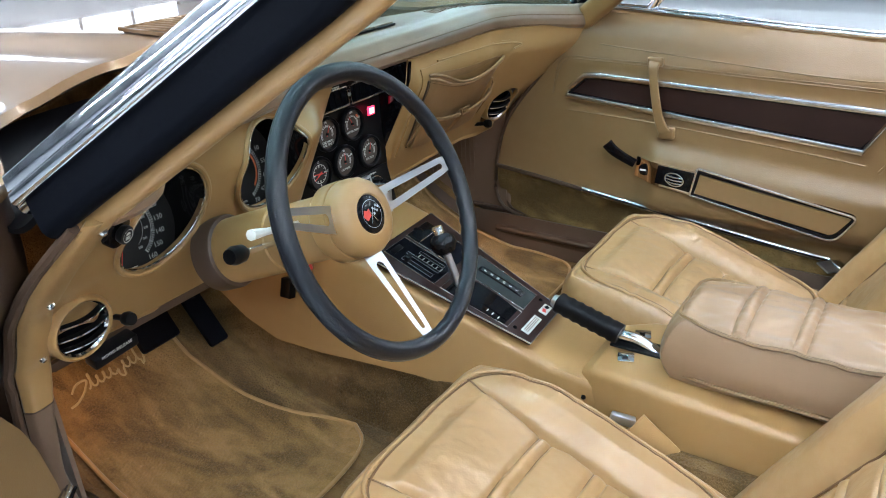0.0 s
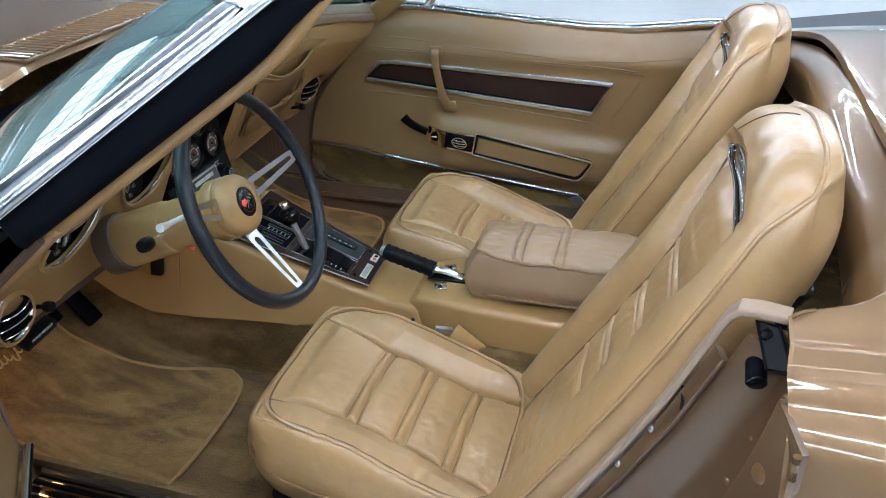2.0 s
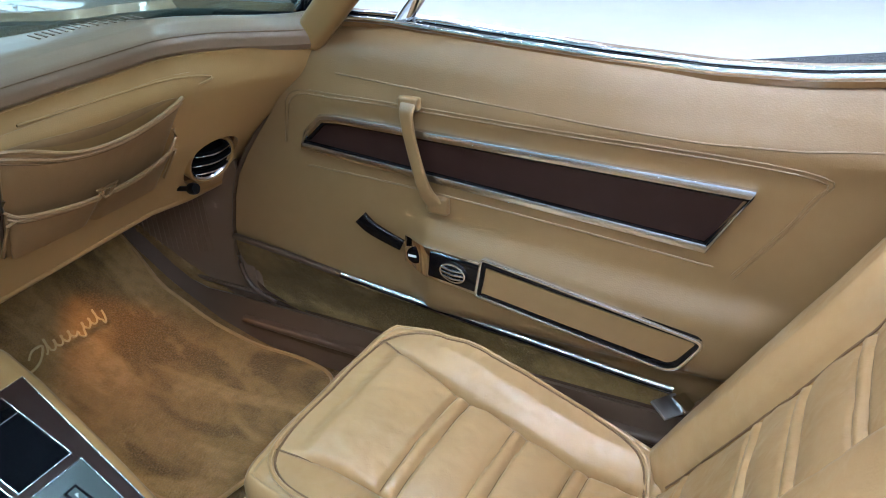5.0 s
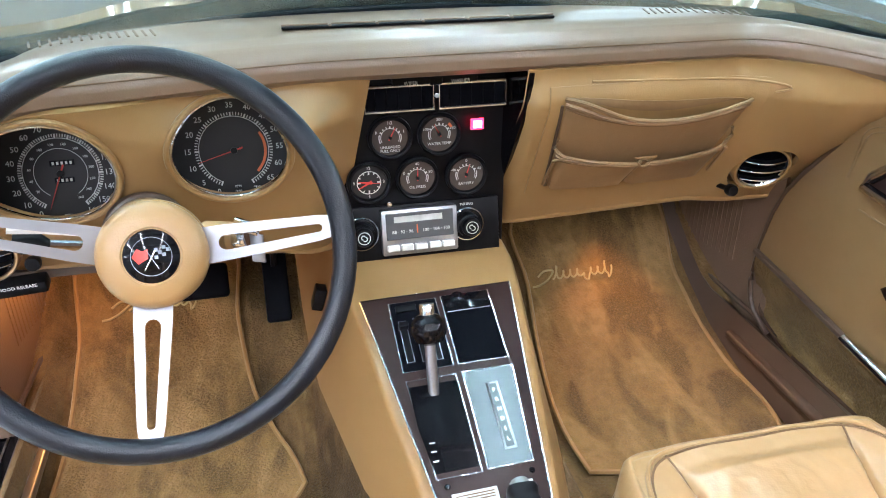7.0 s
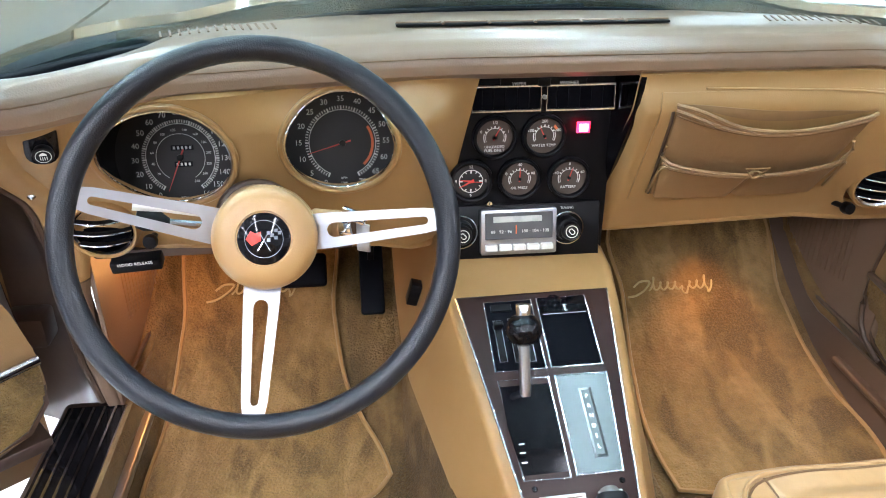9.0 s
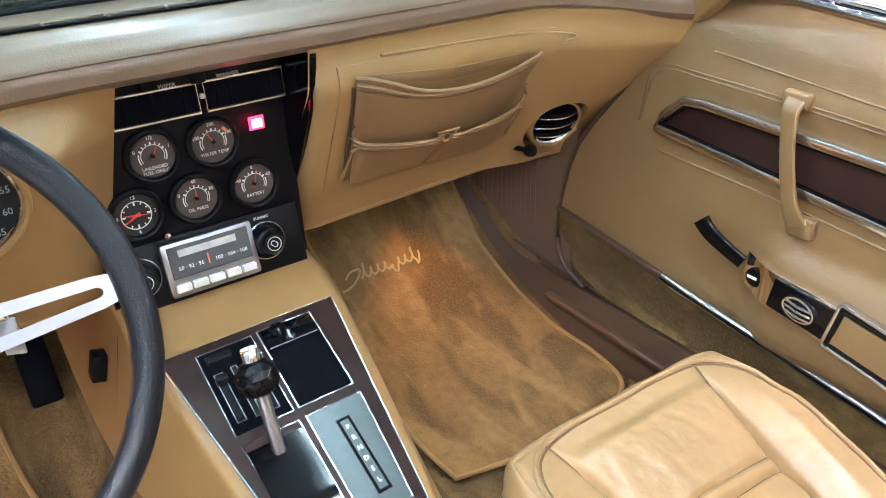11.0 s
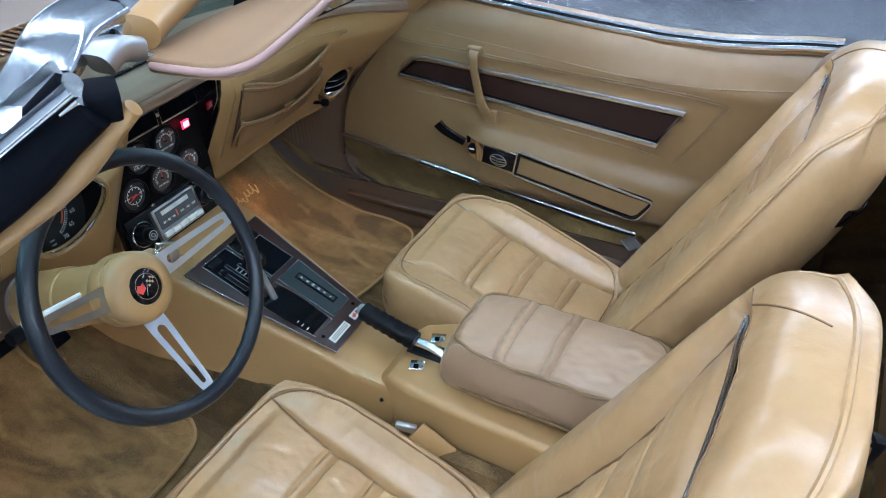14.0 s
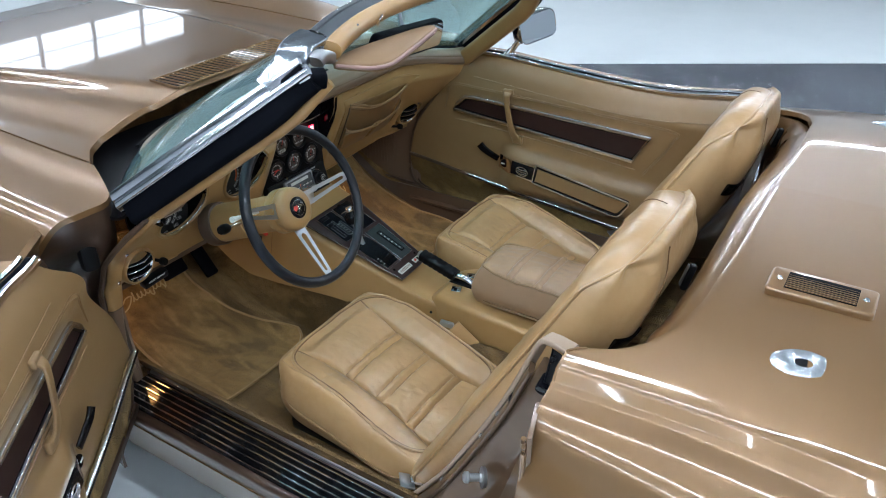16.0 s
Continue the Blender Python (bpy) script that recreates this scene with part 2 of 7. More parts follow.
def crom(pts, n):
    """A smooth curve through the points, with n steps between each two."""
    pts = [V(p) for p in pts]
    out = []
    for i in range(len(pts) - 1):
        p0, p1, p2, p3 = pts[max(i - 1, 0)], pts[i], pts[i + 1], pts[min(i + 2, len(pts) - 1)]
        for k in range(n):
            t = k / n
            out.append(0.5 * (2 * p1 + (p2 - p0) * t + (2 * p0 - 5 * p1 + 4 * p2 - p3) * t * t + (3 * p1 - p0 - 3 * p2 + p3) * t ** 3))
    return out + [pts[-1]]


def sweep(path, section, closed=False, up=(0, 0, 1), bm=None, scale=None):
    """A closed section (a list of x, y) along a path; x lies across, y along up."""
    bm = bm or bmesh.new()
    path = [V(p) for p in path]
    n = len(path)
    rings = []
    for i, p in enumerate(path):
        a = path[(i - 1) % n] if closed or i else p
        b = path[(i + 1) % n] if closed or i < n - 1 else p
        d = (b - a).normalized()
        side = d.cross(V(up))
        if side.length < 1e-4:
            side = d.cross(V((1, 0, 0)))
        side.normalize()
        top = side.cross(d)
        s = scale(i / max(n - 1, 1)) if scale else 1
        rings.append([bm.verts.new(p + side * x * s + top * y * s) for x, y in section])
    m = len(section)
    for i in range(n if closed else n - 1):
        a, b = rings[i], rings[(i + 1) % n]
        for j in range(m):
            bm.faces.new((a[j], a[(j + 1) % m], b[(j + 1) % m], b[j]))
    if not closed:
        bm.faces.new(rings[0])
        bm.faces.new(rings[-1])
    return bm


def circ(r, n=8, ry=None):
    return [(r * math.cos(2 * math.pi * k / n), (ry or r) * math.sin(2 * math.pi * k / n)) for k in range(n)]


def rrect(w, h, r, n=4):
    out = []
    for cx, cy, a0 in ((w / 2 - r, h / 2 - r, 0), (-w / 2 + r, h / 2 - r, 90), (-w / 2 + r, -h / 2 + r, 180), (w / 2 - r, -h / 2 + r, 270)):
        out += [(cx + r * math.cos(radians(a0 + 90 * k / n)), cy + r * math.sin(radians(a0 + 90 * k / n))) for k in range(n + 1)]
    return out


def tube(path, r, closed=False, n=8, up=(0, 0, 1), bm=None):
    return sweep(path, circ(r, n), closed, up, bm)


def box(sx, sy, sz, m=None, bevel=0.003, seg=2, bm=None):
    b2 = bmesh.new()
    bmesh.ops.create_cube(b2, size=1, matrix=Matrix.Diagonal((sx, sy, sz, 1)))
    if bevel:
        bmesh.ops.bevel(b2, geom=b2.edges[:], offset=bevel, segments=seg, profile=0.5, affect="EDGES")
    b2.transform(m or Matrix.Identity(4))
    if bm is None:
        return b2
    me = bpy.data.meshes.new("t")
    b2.to_mesh(me)
    b2.free()
    bm.from_mesh(me)
    bpy.data.meshes.remove(me)
    return bm


def prism(outline, depth, m=None, bevel=0.0, seg=2):
    """The outline (x, y) raised by depth along z."""
    bm = bmesh.new()
    f = bm.faces.new([bm.verts.new((x, y, 0)) for x, y in outline])
    r = bmesh.ops.extrude_face_region(bm, geom=[f])
    bmesh.ops.translate(bm, vec=(0, 0, depth), verts=[v for v in r["geom"] if isinstance(v, bmesh.types.BMVert)])
    bmesh.ops.recalc_face_normals(bm, faces=bm.faces)
    if bevel:
        top = [e for e in bm.edges if all(abs(v.co.z - depth) < 1e-6 for v in e.verts)]
        bmesh.ops.bevel(bm, geom=top, offset=bevel, segments=seg, profile=0.5, affect="EDGES")
    bm.transform(m or Matrix.Identity(4))
    return bm


def lathe(profile, n=32, m=None, sy=1.0):
    """The profile (radius, z) turned about z."""
    bm = bmesh.new()
    rings = []
    for r, z in profile:
        if r < 1e-6:
            rings.append([bm.verts.new((0, 0, z))])
        else:
            rings.append([bm.verts.new((r * math.cos(2 * math.pi * k / n), sy * r * math.sin(2 * math.pi * k / n), z)) for k in range(n)])
    for a, b in zip(rings, rings[1:]):
        for k in range(n):
            q = [a[k % len(a)], a[(k + 1) % len(a)], b[(k + 1) % len(b)], b[k % len(b)]]
            q = list(dict.fromkeys(q))
            if len(q) > 2:
                bm.faces.new(q)
    bm.transform(m or Matrix.Identity(4))
    return bm


def frame_at(o, normal, up=(0, 0, 1)):
    """A pose at o whose z is the normal and whose y leans to up."""
    z = V(normal).normalized()
    x = V(up).cross(z).normalized()
    y = z.cross(x)
    return Matrix(((x.x, y.x, z.x, o[0]), (x.y, y.y, z.y, o[1]), (x.z, y.z, z.z, o[2]), (0, 0, 0, 1)))


def text_bm(s, size, m, depth=0.0004, shear=0.0, align="CENTER"):
    cu = bpy.data.curves.new("t", "FONT")
    cu.body, cu.size, cu.extrude, cu.shear = s, size, depth, shear
    cu.align_x, cu.align_y, cu.resolution_u = align, "CENTER", 2
    ob = bpy.data.objects.new("t", cu)
    scene.collection.objects.link(ob)
    me = bpy.data.meshes.new_from_object(ob.evaluated_get(bpy.context.evaluated_depsgraph_get()))
    bm = bmesh.new()
    bm.from_mesh(me)
    bm.transform(m)
    bpy.data.objects.remove(ob)
    bpy.data.curves.remove(cu)
    bpy.data.meshes.remove(me)
    return bm


def join(*bms):
    out = bmesh.new()
    for b in bms:
        me = bpy.data.meshes.new("t")
        b.to_mesh(me)
        b.free()
        out.from_mesh(me)
        bpy.data.meshes.remove(me)
    return out


def sm(t):
    t = min(max(t, 0.0), 1.0)
    return t * t * (3 - 2 * t)


def gs(t, w):
    return math.exp(-(t / w) ** 2)


def lerp(a, b, t):
    return a + (b - a) * t


def table(x, pts):
    """Smooth look-up of y at x in rows of (x, y)."""
    if x <= pts[0][0]:
        return pts[0][1]
    for (a, ya), (b, yb) in zip(pts, pts[1:]):
        if x <= b:
            return lerp(ya, yb, (x - a) / (b - a))
    return pts[-1][1]


# ---------------- showroom ----------------
def room():
    # light floor in one sheet; the dark strip lies on it, beside the car
    solid("floor", box(30, 26, 0.1, pose(3, 1, -0.05), 0), FLOORLIGHT, "light grey polished showroom floor", "floor", kind="structure")
    d = V((1.05, -1.9, 0)).normalized()
    q = V((d.y, -d.x, 0))
    c = V((3.11, 1.06, 0)) + q * 1.55
    m = Matrix(((d.x, q.x, 0, c.x), (d.y, q.y, 0, c.y), (0, 0, 1, 0.002), (0, 0, 0, 1)))
    solid("floor_strip", box(24, 3.1, 0.004, m, 0), FLOORDARK, "dark blue-grey polished floor strip beside the car", "floor", kind="structure")
    for name, sx, sy, x, y in (("wall_east", 0.2, 26, 18.1, 1), ("wall_west", 0.2, 26, -12.1, 1), ("wall_north", 30, 0.2, 3, 14.1), ("wall_south", 30, 0.2, 3, -12.1)):
        solid(name, box(sx, sy, 5, pose(x, y, 2.5), 0), WALLM, "plain white painted showroom wall", "wall", kind="structure")
    win = thing("window_1", (7.5, 14.0, 2.6), "high bright showroom window with dark mullions", "window", kind="structure")
    part("sky_pane", box(6.0, 0.03, 1.9, pose(7.5, 13.985, 3.6), 0), DAYPANE, win, "bright overcast sky behind the glass")
    for x in (4.5, 5.7, 6.9, 8.1, 9.3, 10.5):
        part("mullion", box(0.08, 0.07, 1.98, pose(x, 13.96, 3.6), 0.01), BEAM, win)
    for z in (2.62, 3.6, 4.58):
        part("rail", box(6.08, 0.06, 0.08, pose(7.5, 13.962, z), 0.01), BEAM, win)
    solid("ceiling", box(30, 26, 0.2, pose(3, 1, 5.1), 0), CEILM, "pale showroom ceiling high over the car", "ceiling", kind="structure")
    for k in range(9):
        solid("ceiling_beam", box(30, 0.16, 0.20, pose(3, -9.6 + 2.7 * k, 4.9), 0.01), BEAM, "grey steel beam under the ceiling", "beam", "ceiling beams", kind="structure")
    first = thing("ceiling_light", (0, 0, 4.6), "long white tube light hung under the ceiling", "ceiling light", "showroom lights")
    part("housing", box(0.10, 4.4, 0.05, pose(0, 0, 4.66), 0.01), WHITEPL, first)
    part("tube", tube([(0, -2.15, 4.612), (0, 2.15, 4.612)], 0.022, n=10), TUBE, first)
    part("rod", tube([(0, -1.2, 4.68), (0, -1.2, 5.0)], 0.008), BRUSHED, first)
    part("rod", tube([(0, 1.2, 4.68), (0, 1.2, 5.0)], 0.008), BRUSHED, first)
    spots = [(x, y) for x in (-6.2, -3.3, -1.2, 1.25, 8.3, 12.5) for y in (-8, -3.5, 1.0, 5.5)]
    first.location = (spots[0][0], spots[0][1], 4.6)
    for x, y in spots[1:]:
        copy_thing(first, Matrix.Translation((x, y, 4.6)))


room()


# ---------------- car body ----------------
HINGE = (-0.70, 0.34)


def hood_z(x, y):
    a = abs(x)
    e1 = lerp(0.205, 0.32, (y - 0.53) / 0.49)
    e2 = lerp(0.30, 0.375, (y - 0.458) / 0.485)
    z = 0.915 - 0.05 * max(y - 0.7, 0) ** 2 - 0.10 * (a / 0.55) ** 2 * 0.0
    z -= 0.020 * sm((a - e1) / max(e2 - e1, 0.02))
    z -= 0.022 * sm((a - e2) / 0.17)
    crown = 0.075 * gs(y - 1.25, 0.55)
    z += crown * sm((a - 0.42) / 0.26)
    if a > 0.55:
        z -= 0.012 * sm((a - 0.55) / 0.08) * (1 - sm((y - 0.5) / 0.4))
    if a > 0.70:
        t = (a - 0.70) / 0.16
        z -= 0.34 * t * t
    return z


def hood_rear(a):
    return table(a, [(0, 0.430), (0.2, 0.428), (0.3, 0.446), (0.38, 0.44), (0.447, 0.425), (0.50, 0.385), (0.54, 0.328), (0.575, 0.25), (0.605, 0.185), (0.63, 0.165), (0.70, 0.17), (0.76, 0.20), (0.86, 0.30)])


def body_front(car):
    def hood(u, v):
        x = lerp(-0.543, 0.543, u)
        y = lerp(hood_rear(abs(x)), 2.0, v ** 1.4)
        z = hood_z(x, y) - 0.012 * gs(v, 0.012)
        return V((x, y, z))
    part("hood", surf(hood, 90, 50, 0.012, (0, 0, -1)), PAINT, car, "bronze hood with a raised centre")
    for s in (-1, 1):
        def fender(u, v, s=s):
            a = lerp(0.549, 0.862, u ** 0.8)
            y = lerp(hood_rear(a), 2.0, v ** 1.3)
            return V((s * a, y, hood_z(a, y)))
        part("front_fender", surf(fender, 24, 40, 0.012, (0, 0, -1)), PAINT, car)

        def side(u, v, s=s):
            y = lerp(0.345, 2.0, v)
            return V((s * lerp(0.862, 0.85, sm(u)), y, lerp(hood_z(0.862, y), 0.18, u)))
        part("fender_side", surf(side, 10, 12, 0.012, (-s, 0, 0)), PAINT, car)
    # grille of short bars behind the hood's raised centre
    g = part("cowl_grille", sweep([(-0.212, 0.433, 0.918), (-0.212, 0.535, 0.921), (0.212, 0.535, 0.921), (0.212, 0.433, 0.918)], rrect(0.008, 0.006, 0.002, 2), closed=True), PAINT, car, "bronze louvred cowl grille")
    part("grille_bed", box(0.415, 0.098, 0.004, pose(0, 0.484, 0.9165), 0), BLACK, g)
    for k in range(27):
        x = -0.200 + 0.4 * k / 26
        part("slat", box(0.0075, 0.096, 0.004, pose(x, 0.484, 0.921, 0, 20, 0), 0.001, 1), PAINT, g)
    # dark trough between hood and glass
    def trough(u, v):
        x = lerp(-0.62, 0.62, u)
        a = abs(x)
        y0, y1 = glass_base(a) - 0.02, hood_rear(a) + 0.05
        return V((x, lerp(y0, y1, v), 0.842 - 0.02 * math.sin(v * math.pi)))
    part("cowl_trough", surf(trough, 40, 6, 0.006, (0, 0, -1)), BLACK, car, "black cowl trough under the glass")
    part("wiper", tube(crom([(-0.42, 0.34, 0.862), (-0.2, 0.41, 0.872), (0.1, 0.425, 0.874)], 6), 0.005, n=6), BLACK, car)


def glass_base(a):
    return 0.425 - 0.913 * a ** 2.5


def ws(s, t):
    """A point of the windscreen: s from -1 to 1 across, t from 0 (base) to 1 (header)."""
    b = V((0.605 * s, glass_base(0.605 * abs(s)), 0.872 - 0.022 * s * s))
    h = V((0.43 * s, -0.075 - 0.115 * abs(s) ** 2.2, 1.135 - 0.022 * s * s))
    p = b.lerp(h, t)
    bow = 0.014 * math.sin(math.pi * t) * (1 - s ** 8)
    return p + V((0.3 * s * bow, bow, bow * 0.6))


def windscreen():
    w = thing("windshield", (0, 0.2, 0.87), "tinted curved windshield in a chrome and black frame", "windshield")
    part("glass", surf(lambda u, v: ws(lerp(-1, 1, u), lerp(0.0, 0.985, v)), 40, 12, 0.004), GLASS, w, "greenish tinted glass")
    for s in (-1, 1):
        edge = [ws(s, k / 10) for k in range(11)]
        off = lambda dx, dy, dz: [p + V((s * dx, dy, dz)) for p in edge]
        part("chrome_trim", sweep(off(0.010, -0.002, 0.016), rrect(0.022, 0.009, 0.004, 3), up=(s * 0.8, -0.3, 0.55)), CHROME, w, "polished chrome edge trim")
        part("chrome_trim", sweep(off(0.021, -0.029, 0.011), rrect(0.014, 0.012, 0.004, 3), up=(s * 0.8, -0.3, 0.55)), CHROME, w)
        part("pillar_core", sweep(off(0.009, -0.018, 0.004), rrect(0.030, 0.018, 0.007, 4), up=(s * 0.8, -0.3, 0.55)), CHROME, w, "polished metal pillar moulding")
        ease = lambda k: 0.024 * sm((k / 10 - 0.72) / 0.28)
        part("weatherstrip", sweep([p + V((s * 0.008, -0.043 + ease(k), -0.004)) for k, p in enumerate(edge)], rrect(0.056, 0.024, 0.011, 4), up=(s * 0.75, -0.45, 0.5)), RUBBER, w, "black rubber weatherstrip")
        dx, dy, dz, wd = (-0.021, -0.067, -0.021, 0.024) if s < 0 else (-0.026, -0.050, -0.020, 0.046)
        part("pillar_trim", sweep([p + V((s * dx, dy + 1.25 * ease(k), dz)) for k, p in enumerate(edge)], rrect(wd, 0.026, 0.011, 4), up=(s * 0.55, -0.6, 0.5), scale=lambda t: 1 - 0.35 * sm((t - 0.95) / 0.05)), VINYL, w, "tan vinyl inner pillar trim")
        # corner casting and latch seat at the header's end
        c = ws(s, 1.0)
        path = crom([ws(s, 0.84) + V((s * 0.012, -0.004, 0.013)), V((s * 0.424, -0.152, 1.121)), V((s * 0.386, -0.139, 1.136)), V((s * 0.340, -0.133, 1.142))], 6)
        part("corner_cap", sweep(path, rrect(0.064, 0.020, 0.009, 4), up=(s * 0.35, -0.15, 1)), CASTING, w, "polished metal header corner")
        part("cap_joint", tube([V((s * 0.3405, -0.133 + 0.031 * math.cos(a), 1.142 + 0.011 * math.sin(a))) for a in (math.pi * k / 10 for k in range(11))], 0.0012, n=5), GLOSS, w)
        boot = crom([c + V((s * 0.022, 0.014, -0.020)), c + V((s * 0.004, -0.010, -0.012)), c + V((-s * 0.018, -0.026, -0.014))], 4)
        part("weatherstrip_end", sweep(boot, rrect(0.034, 0.030, 0.009, 3), up=(s * 0.2, -0.2, 1)), RUBBER, w, "black rubber end of the weatherstrip")
        part("latch_seat", sweep(crom([V((s * 0.402, -0.190, 1.120)), V((s * 0.384, -0.188, 1.126)), V((s * 0.358, -0.181, 1.116))], 4), rrect(0.030, 0.022, 0.008, 3)), BRUSHED, w, "cast metal latch seat")
    head = [ws(lerp(-0.86, 0.86, k / 24), 1.0) for k in range(25)]
    part("header_chrome", sweep([p + V((0, 0.004, 0.012)) for p in head], rrect(0.05, 0.014, 0.006, 3), up=(0, -0.3, 1)), CHROME, w, "chrome header moulding")
    part("header_cover", sweep([p + V((0, -0.030, 0.002)) for p in head[1:-1]], rrect(0.036, 0.03, 0.013, 4), up=(0, -0.3, 1)), VINYL, w, "tan padded header cover")
    part("base_moulding", sweep([ws(lerp(-1, 1, k / 30), 0.0) + V((0, -0.004, -0.004)) for k in range(31)], rrect(0.022, 0.014, 0.005, 3)), RUBBER, w)


def sun_visor():
    v = thing("sun_visor", (-0.37, -0.22, 1.11), "tan padded sun visor with pink edge trim, folded back", "sun visor")
    o = [(-0.357, -0.198), (-0.364, -0.245), (-0.366, -0.284), (-0.350, -0.301), (-0.315, -0.297), (-0.20, -0.258), (-0.085, -0.216), (-0.045, -0.200), (-0.028, -0.184), (-0.045, -0.163), (-0.12, -0.152), (-0.25, -0.150), (-0.335, -0.172)]
    pts = crom([(x, y, 0) for x, y in o + o[:1]], 4)[:-1]
    tilt = pose(-0.357, -0.198, 1.103, -7.5, 1.4, 0) @ pose(0.357, 0.198, 0)
    part("panel", prism([(p.x, p.y) for p in pts], 0.013, tilt @ pose(0, 0, -0.0065), 0.004, 3), VISORVINYL, v)
    low = [tilt @ V((p.x, p.y, 0)) for p in crom([(x, y, 0) for x, y in o[:9]], 4)]
    part("edge_trim", tube(low, 0.0036, n=14), PINK, v, "faded pink edge binding")
    part("hinge_rod", tube(crom([(-0.366, -0.180, 1.116), (-0.358, -0.188, 1.113), (-0.345, -0.190, 1.104)], 4), 0.0045), CHROME, v)
    for x, y in ((-0.24, -0.142), (-0.16, -0.14)):
        part("clip", tube(crom([(x, y, 1.122), (x + 0.003, y - 0.006, 1.136), (x + 0.012, y - 0.004, 1.14), (x + 0.014, y + 0.006, 1.13)], 4), 0.0025), CHROME, v)
    m = thing("rear_view_mirror", (0.0, -0.03, 1.08), "small interior mirror with brown back", "mirror")
    mm = pose(-0.022, -0.112, 1.056, 10, 5.7, 5)
    part("housing", prism(rrect(0.284, 0.064, 0.018), 0.020, mm @ pose(0, 0.010, 0, 90, 0, 0), 0.004, 3), RUBBER, m, "black rounded mirror shell")
    part("glass", prism(rrect(0.272, 0.053, 0.014), 0.002, mm @ pose(0, -0.0098, 0, 90, 0, 0), 0), MIRROR, m)
    part("stem", tube([(-0.022, -0.10, 1.06), (-0.015, -0.085, 1.125)], 0.006), CHROME, m)


# deck sections: half widths and heights at several y
DECK = [(-0.745, [(0.0, 0.885), (0.30, 0.877), (0.45, 0.858), (0.545, 0.839), (0.576, 0.832), (0.594, 0.827), (0.605, 0.812), (0.613, 0.806), (0.645, 0.796), (0.675, 0.766), (0.702, 0.69), (0.712, 0.52), (0.70, 0.32)]),
        (-0.95, [(0.0, 0.892), (0.30, 0.886), (0.45, 0.873), (0.548, 0.857), (0.584, 0.850), (0.605, 0.845), (0.617, 0.832), (0.627, 0.826), (0.662, 0.812), (0.700, 0.779), (0.738, 0.70), (0.752, 0.53), (0.74, 0.32)]),
        (-1.25, [(0.0, 0.890), (0.30, 0.886), (0.45, 0.878), (0.55, 0.869), (0.605, 0.863), (0.622, 0.857), (0.642, 0.850), (0.660, 0.840), (0.695, 0.825), (0.745, 0.785), (0.792, 0.70), (0.815, 0.54), (0.79, 0.34)]),
        (-1.60, [(0.0, 0.880), (0.30, 0.877), (0.45, 0.876), (0.55, 0.880), (0.612, 0.884), (0.637, 0.884), (0.664, 0.881), (0.690, 0.875), (0.727, 0.858), (0.783, 0.808), (0.828, 0.72), (0.848, 0.56), (0.82, 0.40)]),
        (-2.10, [(0.0, 0.850), (0.30, 0.847), (0.45, 0.844), (0.55, 0.843), (0.60, 0.843), (0.63, 0.841), (0.66, 0.836), (0.69, 0.827), (0.725, 0.807), (0.77, 0.75), (0.795, 0.66), (0.80, 0.51), (0.77, 0.36)])]


def deck_edge(a):
    return table(a, [(0, -0.886), (0.25, -0.890), (0.40, -0.883), (0.464, -0.868), (0.51, -0.842), (0.535, -0.81), (0.548, -0.765), (0.56, -0.748), (0.9, -0.748)])


def cub(a, b, c, d, t):
    return 0.5 * (2 * b + (c - a) * t + (2 * a - 5 * b + 4 * c - d) * t * t + (3 * b - a - 3 * c + d) * t ** 3)


def deck_pt(k, y):
    """The k-th point (may lie between two) of the deck's section at y."""
    i = min(int(k), 11)
    f = k - i
    rows = []
    for yy, s in DECK:
        q = [s[min(max(j, 0), 12)] for j in (i - 1, i, i + 1, i + 2)]
        rows.append((yy, *(lerp(cub(*(p[n] for p in q), f), lerp(q[1][n], q[2][n], f), 1.0 if 5 <= k < 7 else 0.0) for n in (0, 1))))
    for j in range(len(rows) - 1):
        ya, yb = rows[j][0], rows[j + 1][0]
        if y >= yb or j == len(rows) - 2:
            t = (ya - y) / (ya - yb)
            if t < 0:
                t = 0
            h = ya - yb

            def slope(i, n):
                a, b = rows[max(i - 1, 0)], rows[min(i + 1, len(rows) - 1)]
                return (b[n] - a[n]) / (a[0] - b[0])
            out = []
            for n in (1, 2):
                p0, p1, m0, m1 = rows[j][n], rows[j + 1][n], slope(j, n) * h, slope(j + 1, n) * h
                out.append((2 * t ** 3 - 3 * t * t + 1) * p0 + (t ** 3 - 2 * t * t + t) * m0 + (3 * t * t - 2 * t ** 3) * p1 + (t ** 3 - t * t) * m1)
            return out


